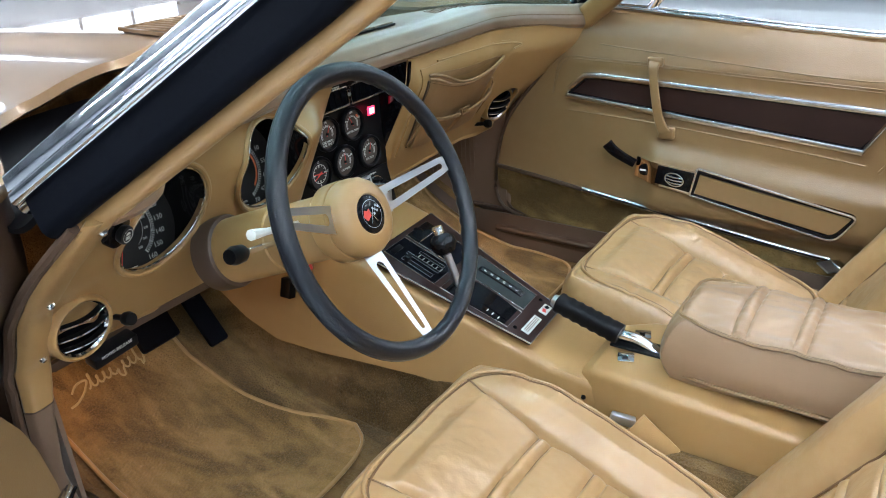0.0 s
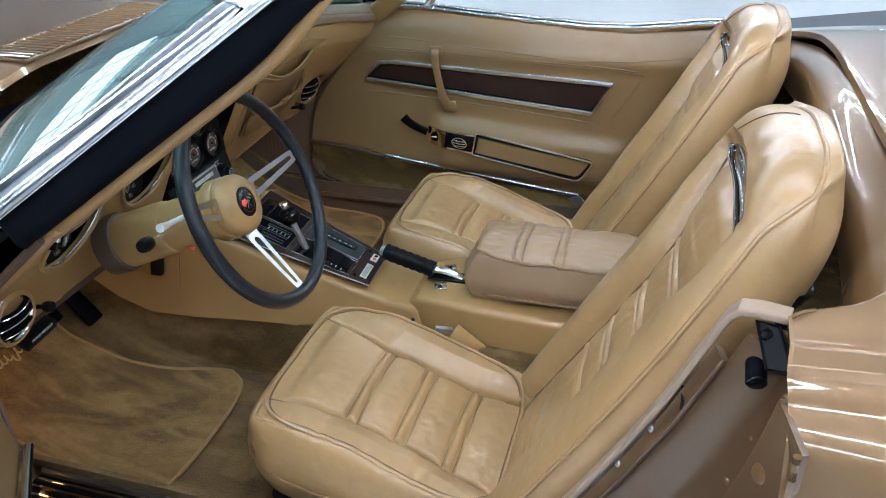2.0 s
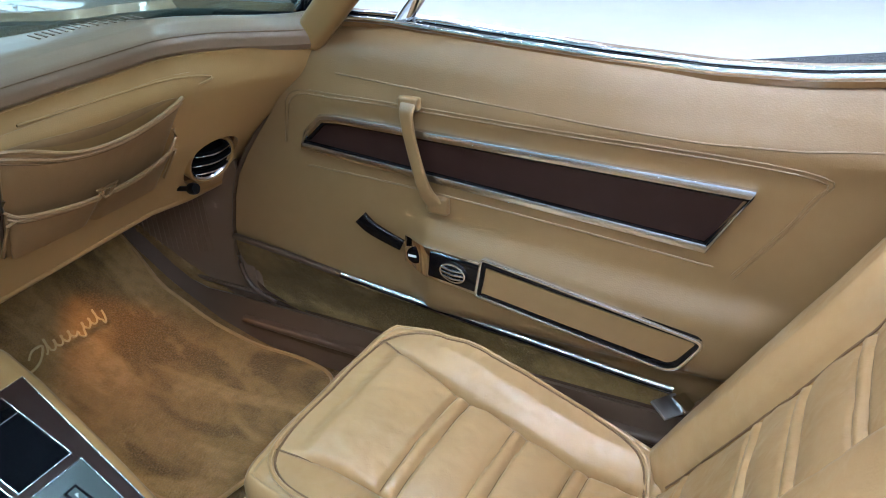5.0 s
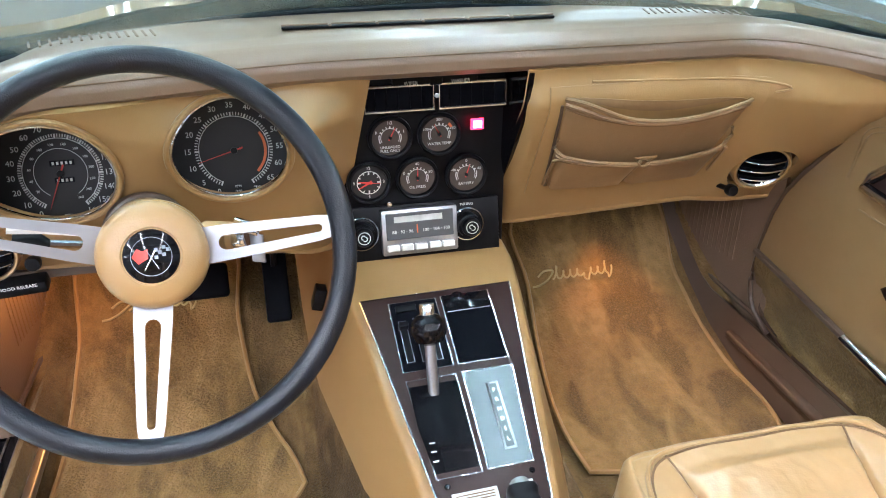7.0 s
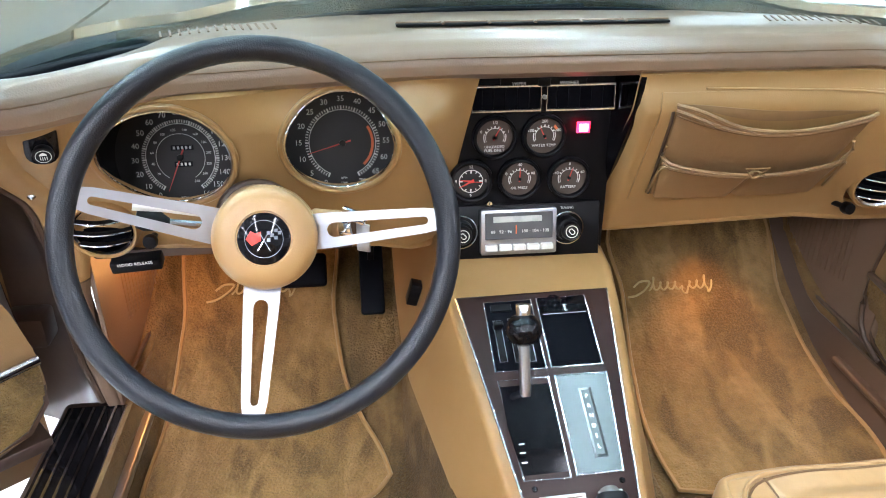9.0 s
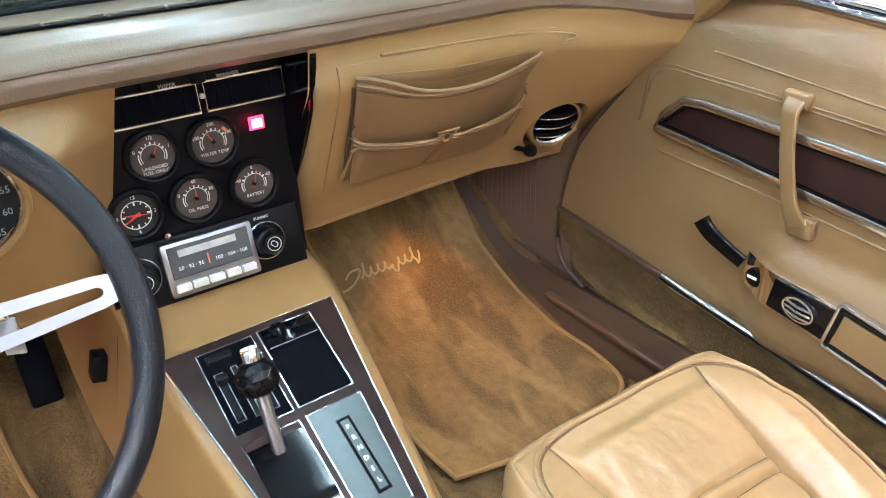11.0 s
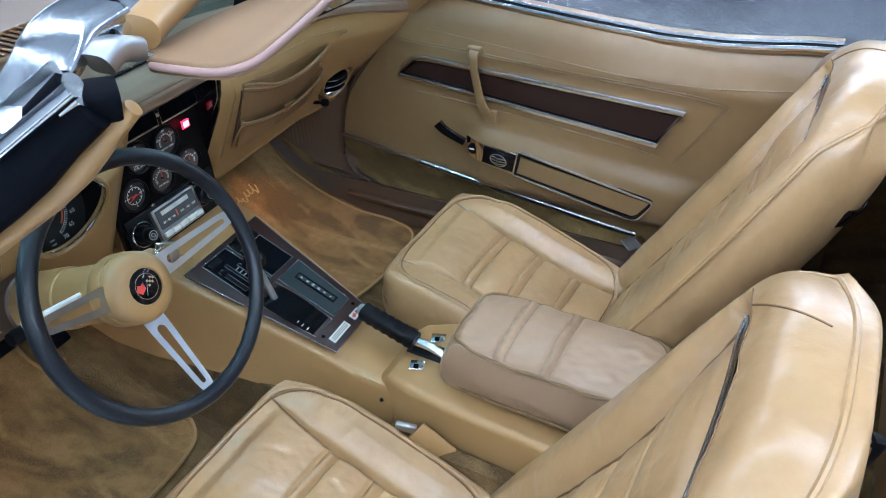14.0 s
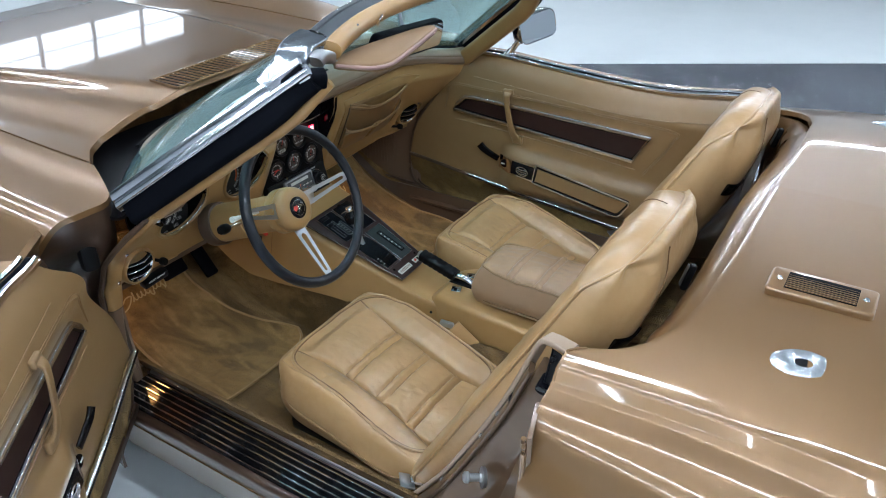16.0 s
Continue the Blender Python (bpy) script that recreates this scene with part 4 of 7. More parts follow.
def big_gauge(dash, x, z, r, c, kind):
    """A deep pod: an opening of radius r in the face at (x, z), and a dial round c at its end."""
    dn = V((0.0, -1, 0.22)).normalized()
    dm = frame_at(c, dn)
    k, rr = 48, r + 0.004
    def ring(t):
        q = []
        for i in range(k):
            a = 2 * math.pi * i / k
            px, pz = x + r * math.cos(a), z + r * math.sin(a)
            p = V((px, dash_y(px, pz), pz))
            e = c + V((math.cos(a) * 0.079, 0, 0)) + (dm.to_3x3() @ V((0, 1, 0))) * math.sin(a) * 0.079
            q.append(p.lerp(e, t))
        return q
    rows = [ring(t) for t in (0.0, 0.06, 0.3, 0.6, 1.0)]
    bm = bmesh.new()
    vs = [[bm.verts.new(p) for p in row] for row in rows]
    for a, b in zip(vs, vs[1:]):
        for i in range(k):
            bm.faces.new((a[i], a[(i + 1) % k], b[(i + 1) % k], b[i]))
    g = part(kind, bm, GLOSS, dash, "deep round gauge pod")
    lipr = [p + dash_normal(x, z) * 0.002 for p in rows[0]]
    part("pod_lip", tube(lipr, 0.0036, True, 8, up=dash_normal(x, z)), VINYL, g)
    part("chrome_ring", tube([p + (V((x, p.y, z)) - p).normalized() * 0.0050 + dash_normal(x, z) * 0.0015 for p in rows[0]], 0.0017, True, 8, up=dash_normal(x, z)), CHROME, g, "thin bright bezel")
    d = dm @ pose(0, 0, 0.002) @ Matrix.Diagonal((0.98, 0.98, 1.0, 1))
    rd = 0.082
    part("dial", lathe([(0, 0.0), (rd, 0.0), (rd + 0.001, -0.003)], 48, d), GAUGE, g, "black dial with pale numbers")
    up = d @ pose(0, 0, 0.0006)
    if kind == "speedometer":
        a0, a1, nums, step = 238, -58, [str(v) for v in range(0, 170, 10)], 10
    else:
        a0, a1, nums, step = 245, -65, [str(v) for v in range(0, 75, 5)], 5
    bms = [arc_bm(up, 0.0425, 0.0434, a0, a1), ticks(up, 0.0480, a0, a1, (len(nums) - 1) * 5 + 1, 5, 0.0036, 0.0056, 0.0006)]
    for k, s in enumerate(nums):
        a = radians(lerp(a0, a1, k / (len(nums) - 1)))
        bms.append(text_bm(s, 0.0098, up @ pose(0.0565 * math.cos(a), 0.0565 * math.sin(a), 0), 0.0002))
    if kind == "speedometer":
        bms.append(arc_bm(up, 0.0300, 0.0306, a0, a1))
        for k, s in enumerate(range(20, 280, 20)):
            a = radians(lerp(a0, a1, (k + 1) * 20 / 258))
            bms.append(text_bm(str(s), 0.0044, up @ pose(0.0355 * math.cos(a), 0.0355 * math.sin(a), 0), 0.0002))
        bms.append(text_bm("MPH", 0.0045, up @ pose(0, -0.052, 0), 0.0002))
        for yy, n in ((0.0125, 5), (-0.0085, 4)):
            part("counter", box(0.0056 * n, 0.0066, 0.0006, up @ pose(0.003, yy, 0.0001), 0.0002, 1), RUBBER, g)
            bms += [box(0.0026, 0.0036, 0.0004, up @ pose(0.003 + 0.005 * (i - (n - 1) / 2), yy, 0.0006), 0) for i in range(n)]
    else:
        bms.append(text_bm("RPM", 0.0044, up @ pose(0, -0.046, 0), 0.0002))
        bms.append(text_bm("/100", 0.0050, up @ pose(0, -0.053, 0), 0.0002))
    part("dial_print", join(*bms), PRINT, g, "pale printed numbers and ticks")
    if kind == "tachometer":
        part("red_zone", arc_bm(up, 0.037, 0.0405, lerp(a0, a1, 48 / 70), lerp(a0, a1, 66 / 70)), ORANGE, g, "orange redline arc")
    part("needle", needle(d @ pose(0, 0, 0.003), 247 if kind == "speedometer" else 196, 0.046, 0.0011), REDPRINT, g, "red needle")
    part("pivot", lathe([(0, 0.006), (0.004, 0.0055), (0.0045, 0.002)], 16, d), BLACK, g)


def small_gauge(dash, x, z, words, clock=False, nums=(), ang=80):
    o = V((x, STACK(z) - 0.0075, z))
    m = frame_at(o, (0, -1, 0.03))
    r = 0.0255
    g = part("clock" if clock else "gauge", lathe([(r + 0.004, -0.006), (r + 0.0035, 0.000), (r + 0.001, 0.0025), (r - 0.0012, 0.0015), (r - 0.002, -0.0045)], 36, m), BLACK, dash, "small round gauge with a warm grey dial")
    part("dial", lathe([(0, -0.004), (r - 0.001, -0.004)], 32, m), GAUGE if clock else DIALWARM, g)
    up = m @ pose(0, 0, -0.0036)
    bms = []
    if clock:
        bms += [arc_bm(up, 0.0150, 0.0161, 0, 360, 40), ticks(up, 0.0152, 0, 330, 12, 3, 0.0028, 0.0042, 0.0006)]
        for s, a in (("12", 90), ("3", 0), ("6", 270), ("9", 180)):
            bms.append(text_bm(s, 0.0058, up @ pose(0.0197 * math.cos(radians(a)), 0.0197 * math.sin(radians(a)), 0), 0.0002))
        part("hand_set", join(needle(up @ pose(0, 0, 0.001), 172, 0.014), needle(up @ pose(0, 0, 0.0015), 208, 0.017), needle(up @ pose(0, 0, 0.002), 355, 0.015, 0.0006)), REDPRINT, g)
    else:
        bms += [arc_bm(up, 0.0118, 0.0126, -28, 208), arc_bm(up, 0.0138, 0.0151, -28, 18), arc_bm(up, 0.0138, 0.0151, 162, 208), ticks(up, 0.0150, 30, 150, 7, 3, 0.0022, 0.0034, 0.0006)]
        for k, s in enumerate(nums):
            a = radians((158, 90, 22)[k])
            bms.append(text_bm(s, 0.0056, up @ pose(0.0193 * math.cos(a), 0.0193 * math.sin(a), 0), 0.0002))
        for k, w in enumerate(words):
            bms.append(text_bm(w, 0.0052, up @ pose(0, -0.0130 - 0.0050 * k, 0), 0.0002))
        part("needle", needle(up @ pose(0, 0, 0.001), ang, 0.015, 0.0010), REDPRINT, g)
        part("pivot", lathe([(0, 0.003), (0.0022, 0.0026), (0.0025, 0)], 10, up), BLACK, g)
        if words[0].startswith("WATER"):
            part("hot_mark", arc_bm(up, 0.0165, 0.0200, 28, 48), ORANGE, g)
    part("dial_print", join(*bms), PRINT, g)
    return g


def STACK(z):
    return 0.2955 + 0.03 * (z - 0.70)


def round_vent(dash, s):
    x, z = (0.510, 0.646) if s > 0 else (-0.537, 0.645)
    o = V((x, dash_y(x, z) - 0.006, z))
    nn = dash_normal(x, z)
    m = frame_at(o + nn * (0.010 if s < 0 else -0.006), nn * 0.6 + V((-s * 0.18, -1, 0.12)) * 0.4)
    g = part("air_vent", lathe([(0.046, -0.030), (0.044, -0.010), (0.0425, 0.002), (0.040, 0.005), (0.0375, 0.004), (0.036, -0.012)], 40, m), VINYL, dash, "round swivelling air vent")
    part("vent_ball", lathe([(0.036, -0.002), (0.0345, 0.001), (0.034, -0.016), (0, -0.018)], 36, m), RUBBER, g)
    part("chrome_ring", lathe([(0.0335, 0.0), (0.036, 0.003), (0.0372, 0.0)], 36, m), CHROME, g)
    for k in (-1, 0, 1):
        yy = 0.0165 * k
        w = math.sqrt(0.034 ** 2 - yy * yy)
        pts = [m @ V((lerp(-w, w, t / 12), yy, 0.0005 + 0.007 * math.sin(math.pi * t / 12))) for t in range(13)]
        part("slat", sweep(pts, [(-0.004, -0.0012), (0.004, -0.0012), (0.004, 0.0012), (-0.004, 0.0012)], up=m.to_3x3() @ V((0, 1, 0))), BLACK, g)
        part("slat_trim", tube([p + m.to_3x3() @ V((0, 0, 0.0042)) for p in pts], 0.0011, n=5), CHROME, g)


def dashboard():
    d = thing("dashboard", (0, 0.3, 0.6), "tan vinyl dashboard with brown padded top", "dashboard")

    def pad(u, v):
        x = lerp(-0.574, 0.592, u)
        n = 0.240 - 0.142 * sm((abs(x) - 0.40) / 0.2) - 0.066 * sm((-x - 0.08) / 0.47) + 0.045 * sm((-x - 0.50) / 0.10)
        rear = max(glass_base(abs(x)) + 0.0, n + 0.03)
        prof = [(n + 0.016, 0.824), (n + 0.002, 0.826), (n - 0.008, 0.834), (n - 0.009, 0.846), (n - 0.003, 0.858), (n + 0.012, 0.869), (n + 0.035, 0.8745), (lerp(n, rear, 0.55), 0.876), (rear, 0.872)]
        k = v * 8
        i = min(int(k), 7)
        f = k - i
        a, b = prof[i], prof[i + 1]
        drop = 0.012 * sm((x - 0.45) / 0.14) + 0.034 * sm((k - 5.5) / 2.5) * sm((abs(x) - 0.40) / 0.14)
        return V((x, lerp(a[0], b[0], f), lerp(a[1], b[1], f) - drop))
    part("top_pad", surf(pad, 90, 32, 0.008, (0, 0.5, -1)), PADVINYL, d, "brown padded dash top with stitched seam")
    seam = [pad(k / 70, 3.55 / 8) + V((0, -0.0012, 0.0006)) for k in range(71)]
    part("stitching", tube(seam, 0.0009, n=5), SEAM, d)
    # demister slots on top
    s = part("defrost_slot", box(0.34, 0.016, 0.003, pose(0.005, 0.305, 0.8775), 0.001, 1), BLACK, d, "black defroster slot in the dash top")
    part("slot_bar", box(0.34, 0.003, 0.003, pose(0.005, 0.305, 0.8795), 0.0008, 1), PADVINYL, s)
    for k in range(1, 6):
        part("slot_bar", box(0.004, 0.016, 0.0032, pose(0.005 - 0.17 + 0.34 * k / 6, 0.305, 0.8792), 0.0008, 1), PADVINYL, s)
    for q in (-1, 1):
        for k in range(14):
            x = q * (0.31 + k * 0.0095)
            part("speaker_slit", box(0.0024, 0.034, 0.0012, pose(x, min(0.315, glass_base(abs(x)) - 0.035), 0.8762, 0, 0, -q * 14), 0), KICKTAN, d)

    # faces
    L = lambda z: -0.603
    R = lambda z: -0.107 + 0.035 * (z - 0.57) / 0.25
    low = lambda x: table(x, [(-0.61, 0.585), (-0.53, 0.590), (-0.45, 0.598), (-0.36, 0.585), (-0.2, 0.585), (-0.12, 0.565)])
    part("driver_face", holed(L, R, low, 0.828, [(-0.432, 0.750, 0.0740), (-0.237, 0.757, 0.0685)], 128, 64, 0.010), VINYL, d, "tan vinyl instrument face")
    lowp = lambda x: table(x, [(0.10, 0.575), (0.2, 0.58), (0.42, 0.59), (0.5, 0.578), (0.61, 0.575)])
    part("passenger_face", holed(lambda z: 0.110 + 0.012 * (z - 0.57) / 0.25, lambda z: 0.603, lowp, 0.828, [(0.510, 0.646, 0.0425)], 128, 66, 0.010), VINYL, d, "tan vinyl face before the passenger")
    # lower lip of both faces
    for xs in ((-0.60, -0.11), (0.113, 0.60)):
        lo = low if xs[0] < 0 else lowp
        path = [V((x, dash_y(x, lo(x)) + 0.008, lo(x) + 0.003)) for x in (lerp(xs[0], xs[1], k / 24) for k in range(25))]
        part("lower_lip", sweep(path, rrect(0.020, 0.016, 0.006, 3)), VINYL, d)
    # walls of the recess that holds the centre stack
    part("recess_wall", surf(lambda u, v: V((lerp(R(0.57), R(0.82), u) - 0.006 * v, lerp(dash_y(lerp(R(0.57), R(0.82), u), lerp(0.565, 0.825, u)) + 0.001, STACK(0.7) + 0.02, v), lerp(0.565, 0.825, u))), 12, 4, 0.006), VINYL, d)
    part("recess_wall", surf(lambda u, v: V((lerp(0.112, 0.124, u) - 0.010 * v, lerp(dash_y(0.125, lerp(0.565, 0.825, u)) - 0.002, STACK(0.7) + 0.01, v), lerp(0.565, 0.825, u))), 8, 3, 0.006), GLOSS, d)
    for s in (-1, 1):
        path = crom([(s * 0.597, 0.104, 0.828), (s * 0.607, 0.165, 0.765), (s * 0.605, 0.235, 0.69), (s * 0.600, 0.285, 0.61), (s * 0.596, 0.300, 0.52), (s * 0.592, 0.302, 0.43), (s * 0.588, 0.305, 0.350)], 6)
        if s < 0:
            def band(u, v):
                z = lerp(0.834, 0.345, u)
                x0 = table(z, [(0.345, -0.576), (0.45, -0.590), (0.54, -0.582), (0.60, -0.569), (0.64, -0.563), (0.70, -0.568), (0.76, -0.569), (0.80, -0.560), (0.834, -0.545)])
                x1 = table(z, [(0.345, -0.598), (0.42, -0.613), (0.52, -0.617), (0.60, -0.614), (0.66, -0.610), (0.70, -0.611), (0.74, -0.616), (0.78, -0.614), (0.834, -0.600)])
                x = lerp(x0, x1, v)
                y = dash_y(x, max(z, 0.61)) + 0.012 * sm((0.61 - z) / 0.2) - 0.009
                return V((x, y + 0.012 * abs(2 * v - 1) ** 5, z))
            cut = 0.565
            et = part("end_trim", surf(lambda u, v: band(u * cut, v), 40, 14, 0.008, (0, 1, 0)), VINYL, d, "wide tan end trim round the door opening")
            # the trim's lower half wears a browner vinyl that paints its shade
            part("lower_trim", surf(lambda u, v: band(lerp(cut + 0.004, 1, u), v) + V((0, 0.0015, 0)), 30, 14, 0.008, (0, 1, 0)), KICKTAN, d, "lower end trim down to the sill, browned for shade")
            part("trim_joint", tube([band(cut + 0.002, k / 10) + V((0, 0.0006, 0)) for k in range(11)], 0.0014, n=5), KICK, et)
            part("edge_seal", tube([band(k / 40, 1.0) + V((-0.007, 0.004, 0)) for k in range(41)], 0.006, n=8), KICK, d, "dark rubber seal along the end trim")
            for u in (0.035, 0.25, 0.43):
                part("screw", lathe([(0, 0.003), (0.0035, 0.0022), (0.005, 0)], 12, frame_at(band(u, 0.45), (-s * 0.1, -0.8, 0.5))), CHROME, d)
        else:
            # the passenger's trim is browner than the driver's tan one
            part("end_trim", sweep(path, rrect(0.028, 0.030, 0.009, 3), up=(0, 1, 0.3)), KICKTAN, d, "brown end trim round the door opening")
        for k in (2, 19, 24) if s > 0 else ():
            p = path[k] + V((0, -0.013, 0.006))
            part("screw", lathe([(0, 0.003), (0.0035, 0.0022), (0.005, 0)], 12, frame_at(p, (-s * 0.1, -0.8, 0.5))), CHROME, d)
        round_vent(d, s)
        # pull knob by the vent
        x, kz = (0.468, 0.612) if s > 0 else (-0.482, 0.622)
        o = V((x, dash_y(x, kz), kz))
        k = part("pull_knob", lathe([(0.004, -0.004), (0.004, 0.022), (0.0085, 0.024), (0.0095, 0.030), (0.008, 0.036), (0, 0.037)], 18, frame_at(o, (0.05, -1, 0.15))), BLACK, d, "black pull knob")
    big_gauge(d, -0.432, 0.750, 0.0740, V((-0.437, 0.298, 0.721)), "speedometer")
    big_gauge(d, -0.237, 0.757, 0.0685, V((-0.236, 0.302, 0.732)), "tachometer")
    # light switch
    o = V((-0.535, dash_y(-0.535, 0.800) - 0.002, 0.800))
    m = frame_at(o, dash_normal(-0.535, 0.800) * 0.5 + V((0.1, -0.5, 0.05)))
    ls = part("light_switch", prism(rrect(0.032, 0.058, 0.014), 0.010, m @ pose(0.002, 0.002, -0.008, 0, 0, -6), 0.0015), GLOSS, d, "black headlight switch plate")
    part("knob", lathe([(0.009, 0.0), (0.0105, 0.005), (0.010, 0.008), (0, 0.0085)], 24, m @ pose(0.002, -0.010, 0.002)), BLACK, ls)
    part("symbol", join(arc_bm(m @ pose(0.002, -0.009, 0.0106), 0.0, 0.0035, 0, 180), arc_bm(m @ pose(0.002, -0.010, 0.0106), 0.0070, 0.0076, 0, 360), *[box(0.0007, 0.004, 0.0004, m @ pose(-0.001 + 0.0020 * k, -0.0125, 0.0109), 0) for k in range(4)]), PRINT, ls)
    part("lettering", text_bm("LIGHTS", 0.0066, m @ pose(0.002, 0.022, 0.0024, 0, 0, -6), 0.0002), PRINT, ls)
    # stowage pockets: a framed panel, a wide upper pocket and a lower one folded in its middle
    pk = part("stowage_panel", surf(lambda u, v: on_face(lerp(0.150, 0.446, u), lerp(0.636, 0.806, v), 0.0022), 24, 16, 0.003, (0, 1, 0)), VINYL, d, "tan stowage panel with two pockets")
    edge = [(0.205, 0.810), (0.448, 0.800), (0.452, 0.788)]
    part("panel_bead", tube([on_face(p.x, p.y, 0.0022) for p in crom([(x, z, 0) for x, z in edge], 8)], 0.0016, n=7), VINYL, pk)

    def side(v):
        """The slanting ends of the pockets at the height v, from 0 to 1."""
        return lerp(0.178, 0.168, v), lerp(0.406, 0.430, v)

    def pouch(u, v):
        x0, x1 = side(v)
        sag = 0.017 * math.sin(math.pi * u) ** 1.3
        z = lerp(0.650, 0.792 - 0.014 * u - sag, v)
        return on_face(lerp(x0, x1, u), z, 0.005 + 0.017 * math.sin(math.pi * u) ** 0.45 * (0.2 + 0.8 * v))
    part("upper_pocket", surf(pouch, 30, 18, 0.003, (0, 1, 0)), POCKET, pk, "brownish tan vinyl pocket")
    for v in (1.0, 0.955):
        part("pocket_hem", tube([pouch(k / 30, v) for k in range(31)], 0.0027, n=8), POCKET, pk)
    part("hem_seam", tube([pouch(k / 30, 0.925) + V((0, -0.0004, 0)) for k in range(31)], 0.0009, n=5), SEAM, pk)
    part("pocket_mouth", surf(lambda u, v: on_face(lerp(0.172, 0.424, u), 0.792 - 0.014 * u - 0.017 * math.sin(math.pi * u) ** 1.3 + 0.014 * v * math.sin(math.pi * u), 0.0036), 24, 3, 0.001, (0, 1, 0)), POCKET, pk)

    def low_pouch(u, v):
        x0, x1 = lerp(0.180, 0.172, v), lerp(0.405, 0.424, v)
        mid = gs(u - 0.49, 0.025)
        sag = 0.010 * math.sin(math.pi * u) ** 1.2
        z = lerp(0.651, 0.719 - 0.004 * u - sag, v)
        return on_face(lerp(x0, x1, u), z, 0.012 + 0.021 * math.sin(math.pi * u) ** 0.4 * (0.2 + 0.8 * v) - 0.007 * mid)
    part("lower_pocket", surf(low_pouch, 48, 14, 0.003, (0, 1, 0)), POCKET, pk, "brownish tan vinyl pocket folded in the middle")
    for a, b in ((0.0, 0.47), (0.51, 1.0)):
        for v in (1.0, 0.915):
            part("pocket_hem", tube([low_pouch(lerp(a, b, k / 16), v) for k in range(17)], 0.0025, n=8), POCKET, pk)
        part("hem_seam", tube([low_pouch(lerp(a, b, k / 16), 0.86) + V((0, -0.0004, 0)) for k in range(17)], 0.0008, n=5), SEAM, pk)
    part("fold_line", tube([low_pouch(0.49, v / 10) + V((0, -0.0004, 0)) for v in range(10)], 0.0012, n=5), SEAM, pk)
    c0 = on_face(0.291, 0.7125, 0.034)
    fm = frame_at(c0, dash_normal(0.29, 0.71))
    part("pocket_fold", sweep([fm @ V(p) for p in ((-0.0155, 0.0075, 0), (0.0155, 0.0075, 0), (0.0035, -0.0075, 0.002), (-0.0035, -0.0075, 0.002))], rrect(0.0036, 0.003, 0.001, 2), closed=True, up=dash_normal(0.29, 0.71)), POCKET, pk)
    for q, x in ((-1, 0.172), (1, 0.424)):
        zig = [(x, 0.735, 0.006), (x + q * 0.004, 0.724, 0.010), (x - q * 0.010, 0.716, 0.020), (x + q * 0.002, 0.708, 0.016), (x + q * 0.001, 0.655, 0.006)]
        part("bellows", tube([on_face(*p) for p in zig], 0.0024, n=6), POCKET, pk)
    # dark tube that paints the shade along the pockets' left end
    part("bellows_shade", tube([on_face(side(v / 10)[0] - 0.003, lerp(0.650, 0.784, v / 10), 0.0035) for v in range(11)], 0.0022, n=5), KICK, pk)
    # centre stack
    st = part("center_panel", box(0.232, 0.012, 0.262, pose(0.001, 0.3035, 0.694, -1.7), 0.003), BLACK, d, "black centre stack of gauges and radio")
    for x, z, words, nums, ang in ((-0.041, 0.736, ("UNLEADED", "FUEL ONLY"), ("0", "1/2", "1"), 62), (0.024, 0.736, ("WATER TEMP",), ("100", "200", "280"), 118), (-0.006, 0.678, ("OIL PRESS",), ("0", "40", "80"), 88), (0.061, 0.677, ("BATTERY",), ("-40", "0", "40"), 72)):
        small_gauge(d, x, z, words, False, nums, ang)
    small_gauge(d, -0.071, 0.677, (), True)
    w = part("warning_lamp", box(0.0175, 0.003, 0.015, pose(0.074, STACK(0.747) - 0.0075, 0.747), 0.001), REDLAMP, d, "lit red warning lamp")
    part("lamp_core", box(0.012, 0.002, 0.010, pose(0.074, STACK(0.747) - 0.0095, 0.747), 0.001), LAMPCORE, w)
    for x in (-0.0285, 0.067):
        o = V((x, STACK(0.787) - 0.006, 0.787))
        m = frame_at(o, (0, -1, 0.1))
        v = part("center_vent", sweep([m @ V((px, py, 0.003)) for px, py in ((-0.044, -0.0155), (0.044, -0.0155), (0.044, 0.0155), (-0.044, 0.0155))], circ(0.0021, 6), closed=True, up=(0, 1, 0)), SILVER, d, "rectangular dash vent with bright frame")
        part("vent_mouth", box(0.086, 0.029, 0.003, m @ pose(0, 0, -0.001), 0), RUBBER, v)
        for k in range(5):
            part("vane", box(0.0016, 0.026, 0.003, m @ pose(-0.03 + k * 0.015, 0, 0.001), 0), RUBBER, v)
        part("lever", lathe([(0, 0.004), (0.0028, 0.003), (0.003, 0)], 10, m @ pose(-0.047, 0.001, 0.002)), BRUSHED, v)
    b = part("belt_sign", box(0.11, 0.008, 0.014, pose(0.018, STACK(0.81) - 0.008, 0.811), 0.002), BLACK, d, "black strip with small lit captions")
    for x, s in ((-0.014, "WIPER"), (0.050, "WASHER")):
        part("caption", text_bm(s, 0.0062, pose(x, STACK(0.81) - 0.0125, 0.8065, 90), 0.0002), PRINT, b)
    part("arrow_button", box(0.016, 0.004, 0.012, pose(0.018, STACK(0.81) - 0.013, 0.809), 0.002), BLACK, b)
    # radio
    rm = frame_at((-0.007, 0.276, 0.608), (0, -1, 0.24))
    r = part("radio", prism(rrect(0.104, 0.062, 0.003), 0.018, rm @ pose(0, 0, -0.014), 0.0015), BRUSHED, d, "chrome fronted car radio with five buttons")
    part("radio_backing", box(0.216, 0.080, 0.012, rm @ pose(0.006, -0.004, -0.012), 0.002), BLACK, r)
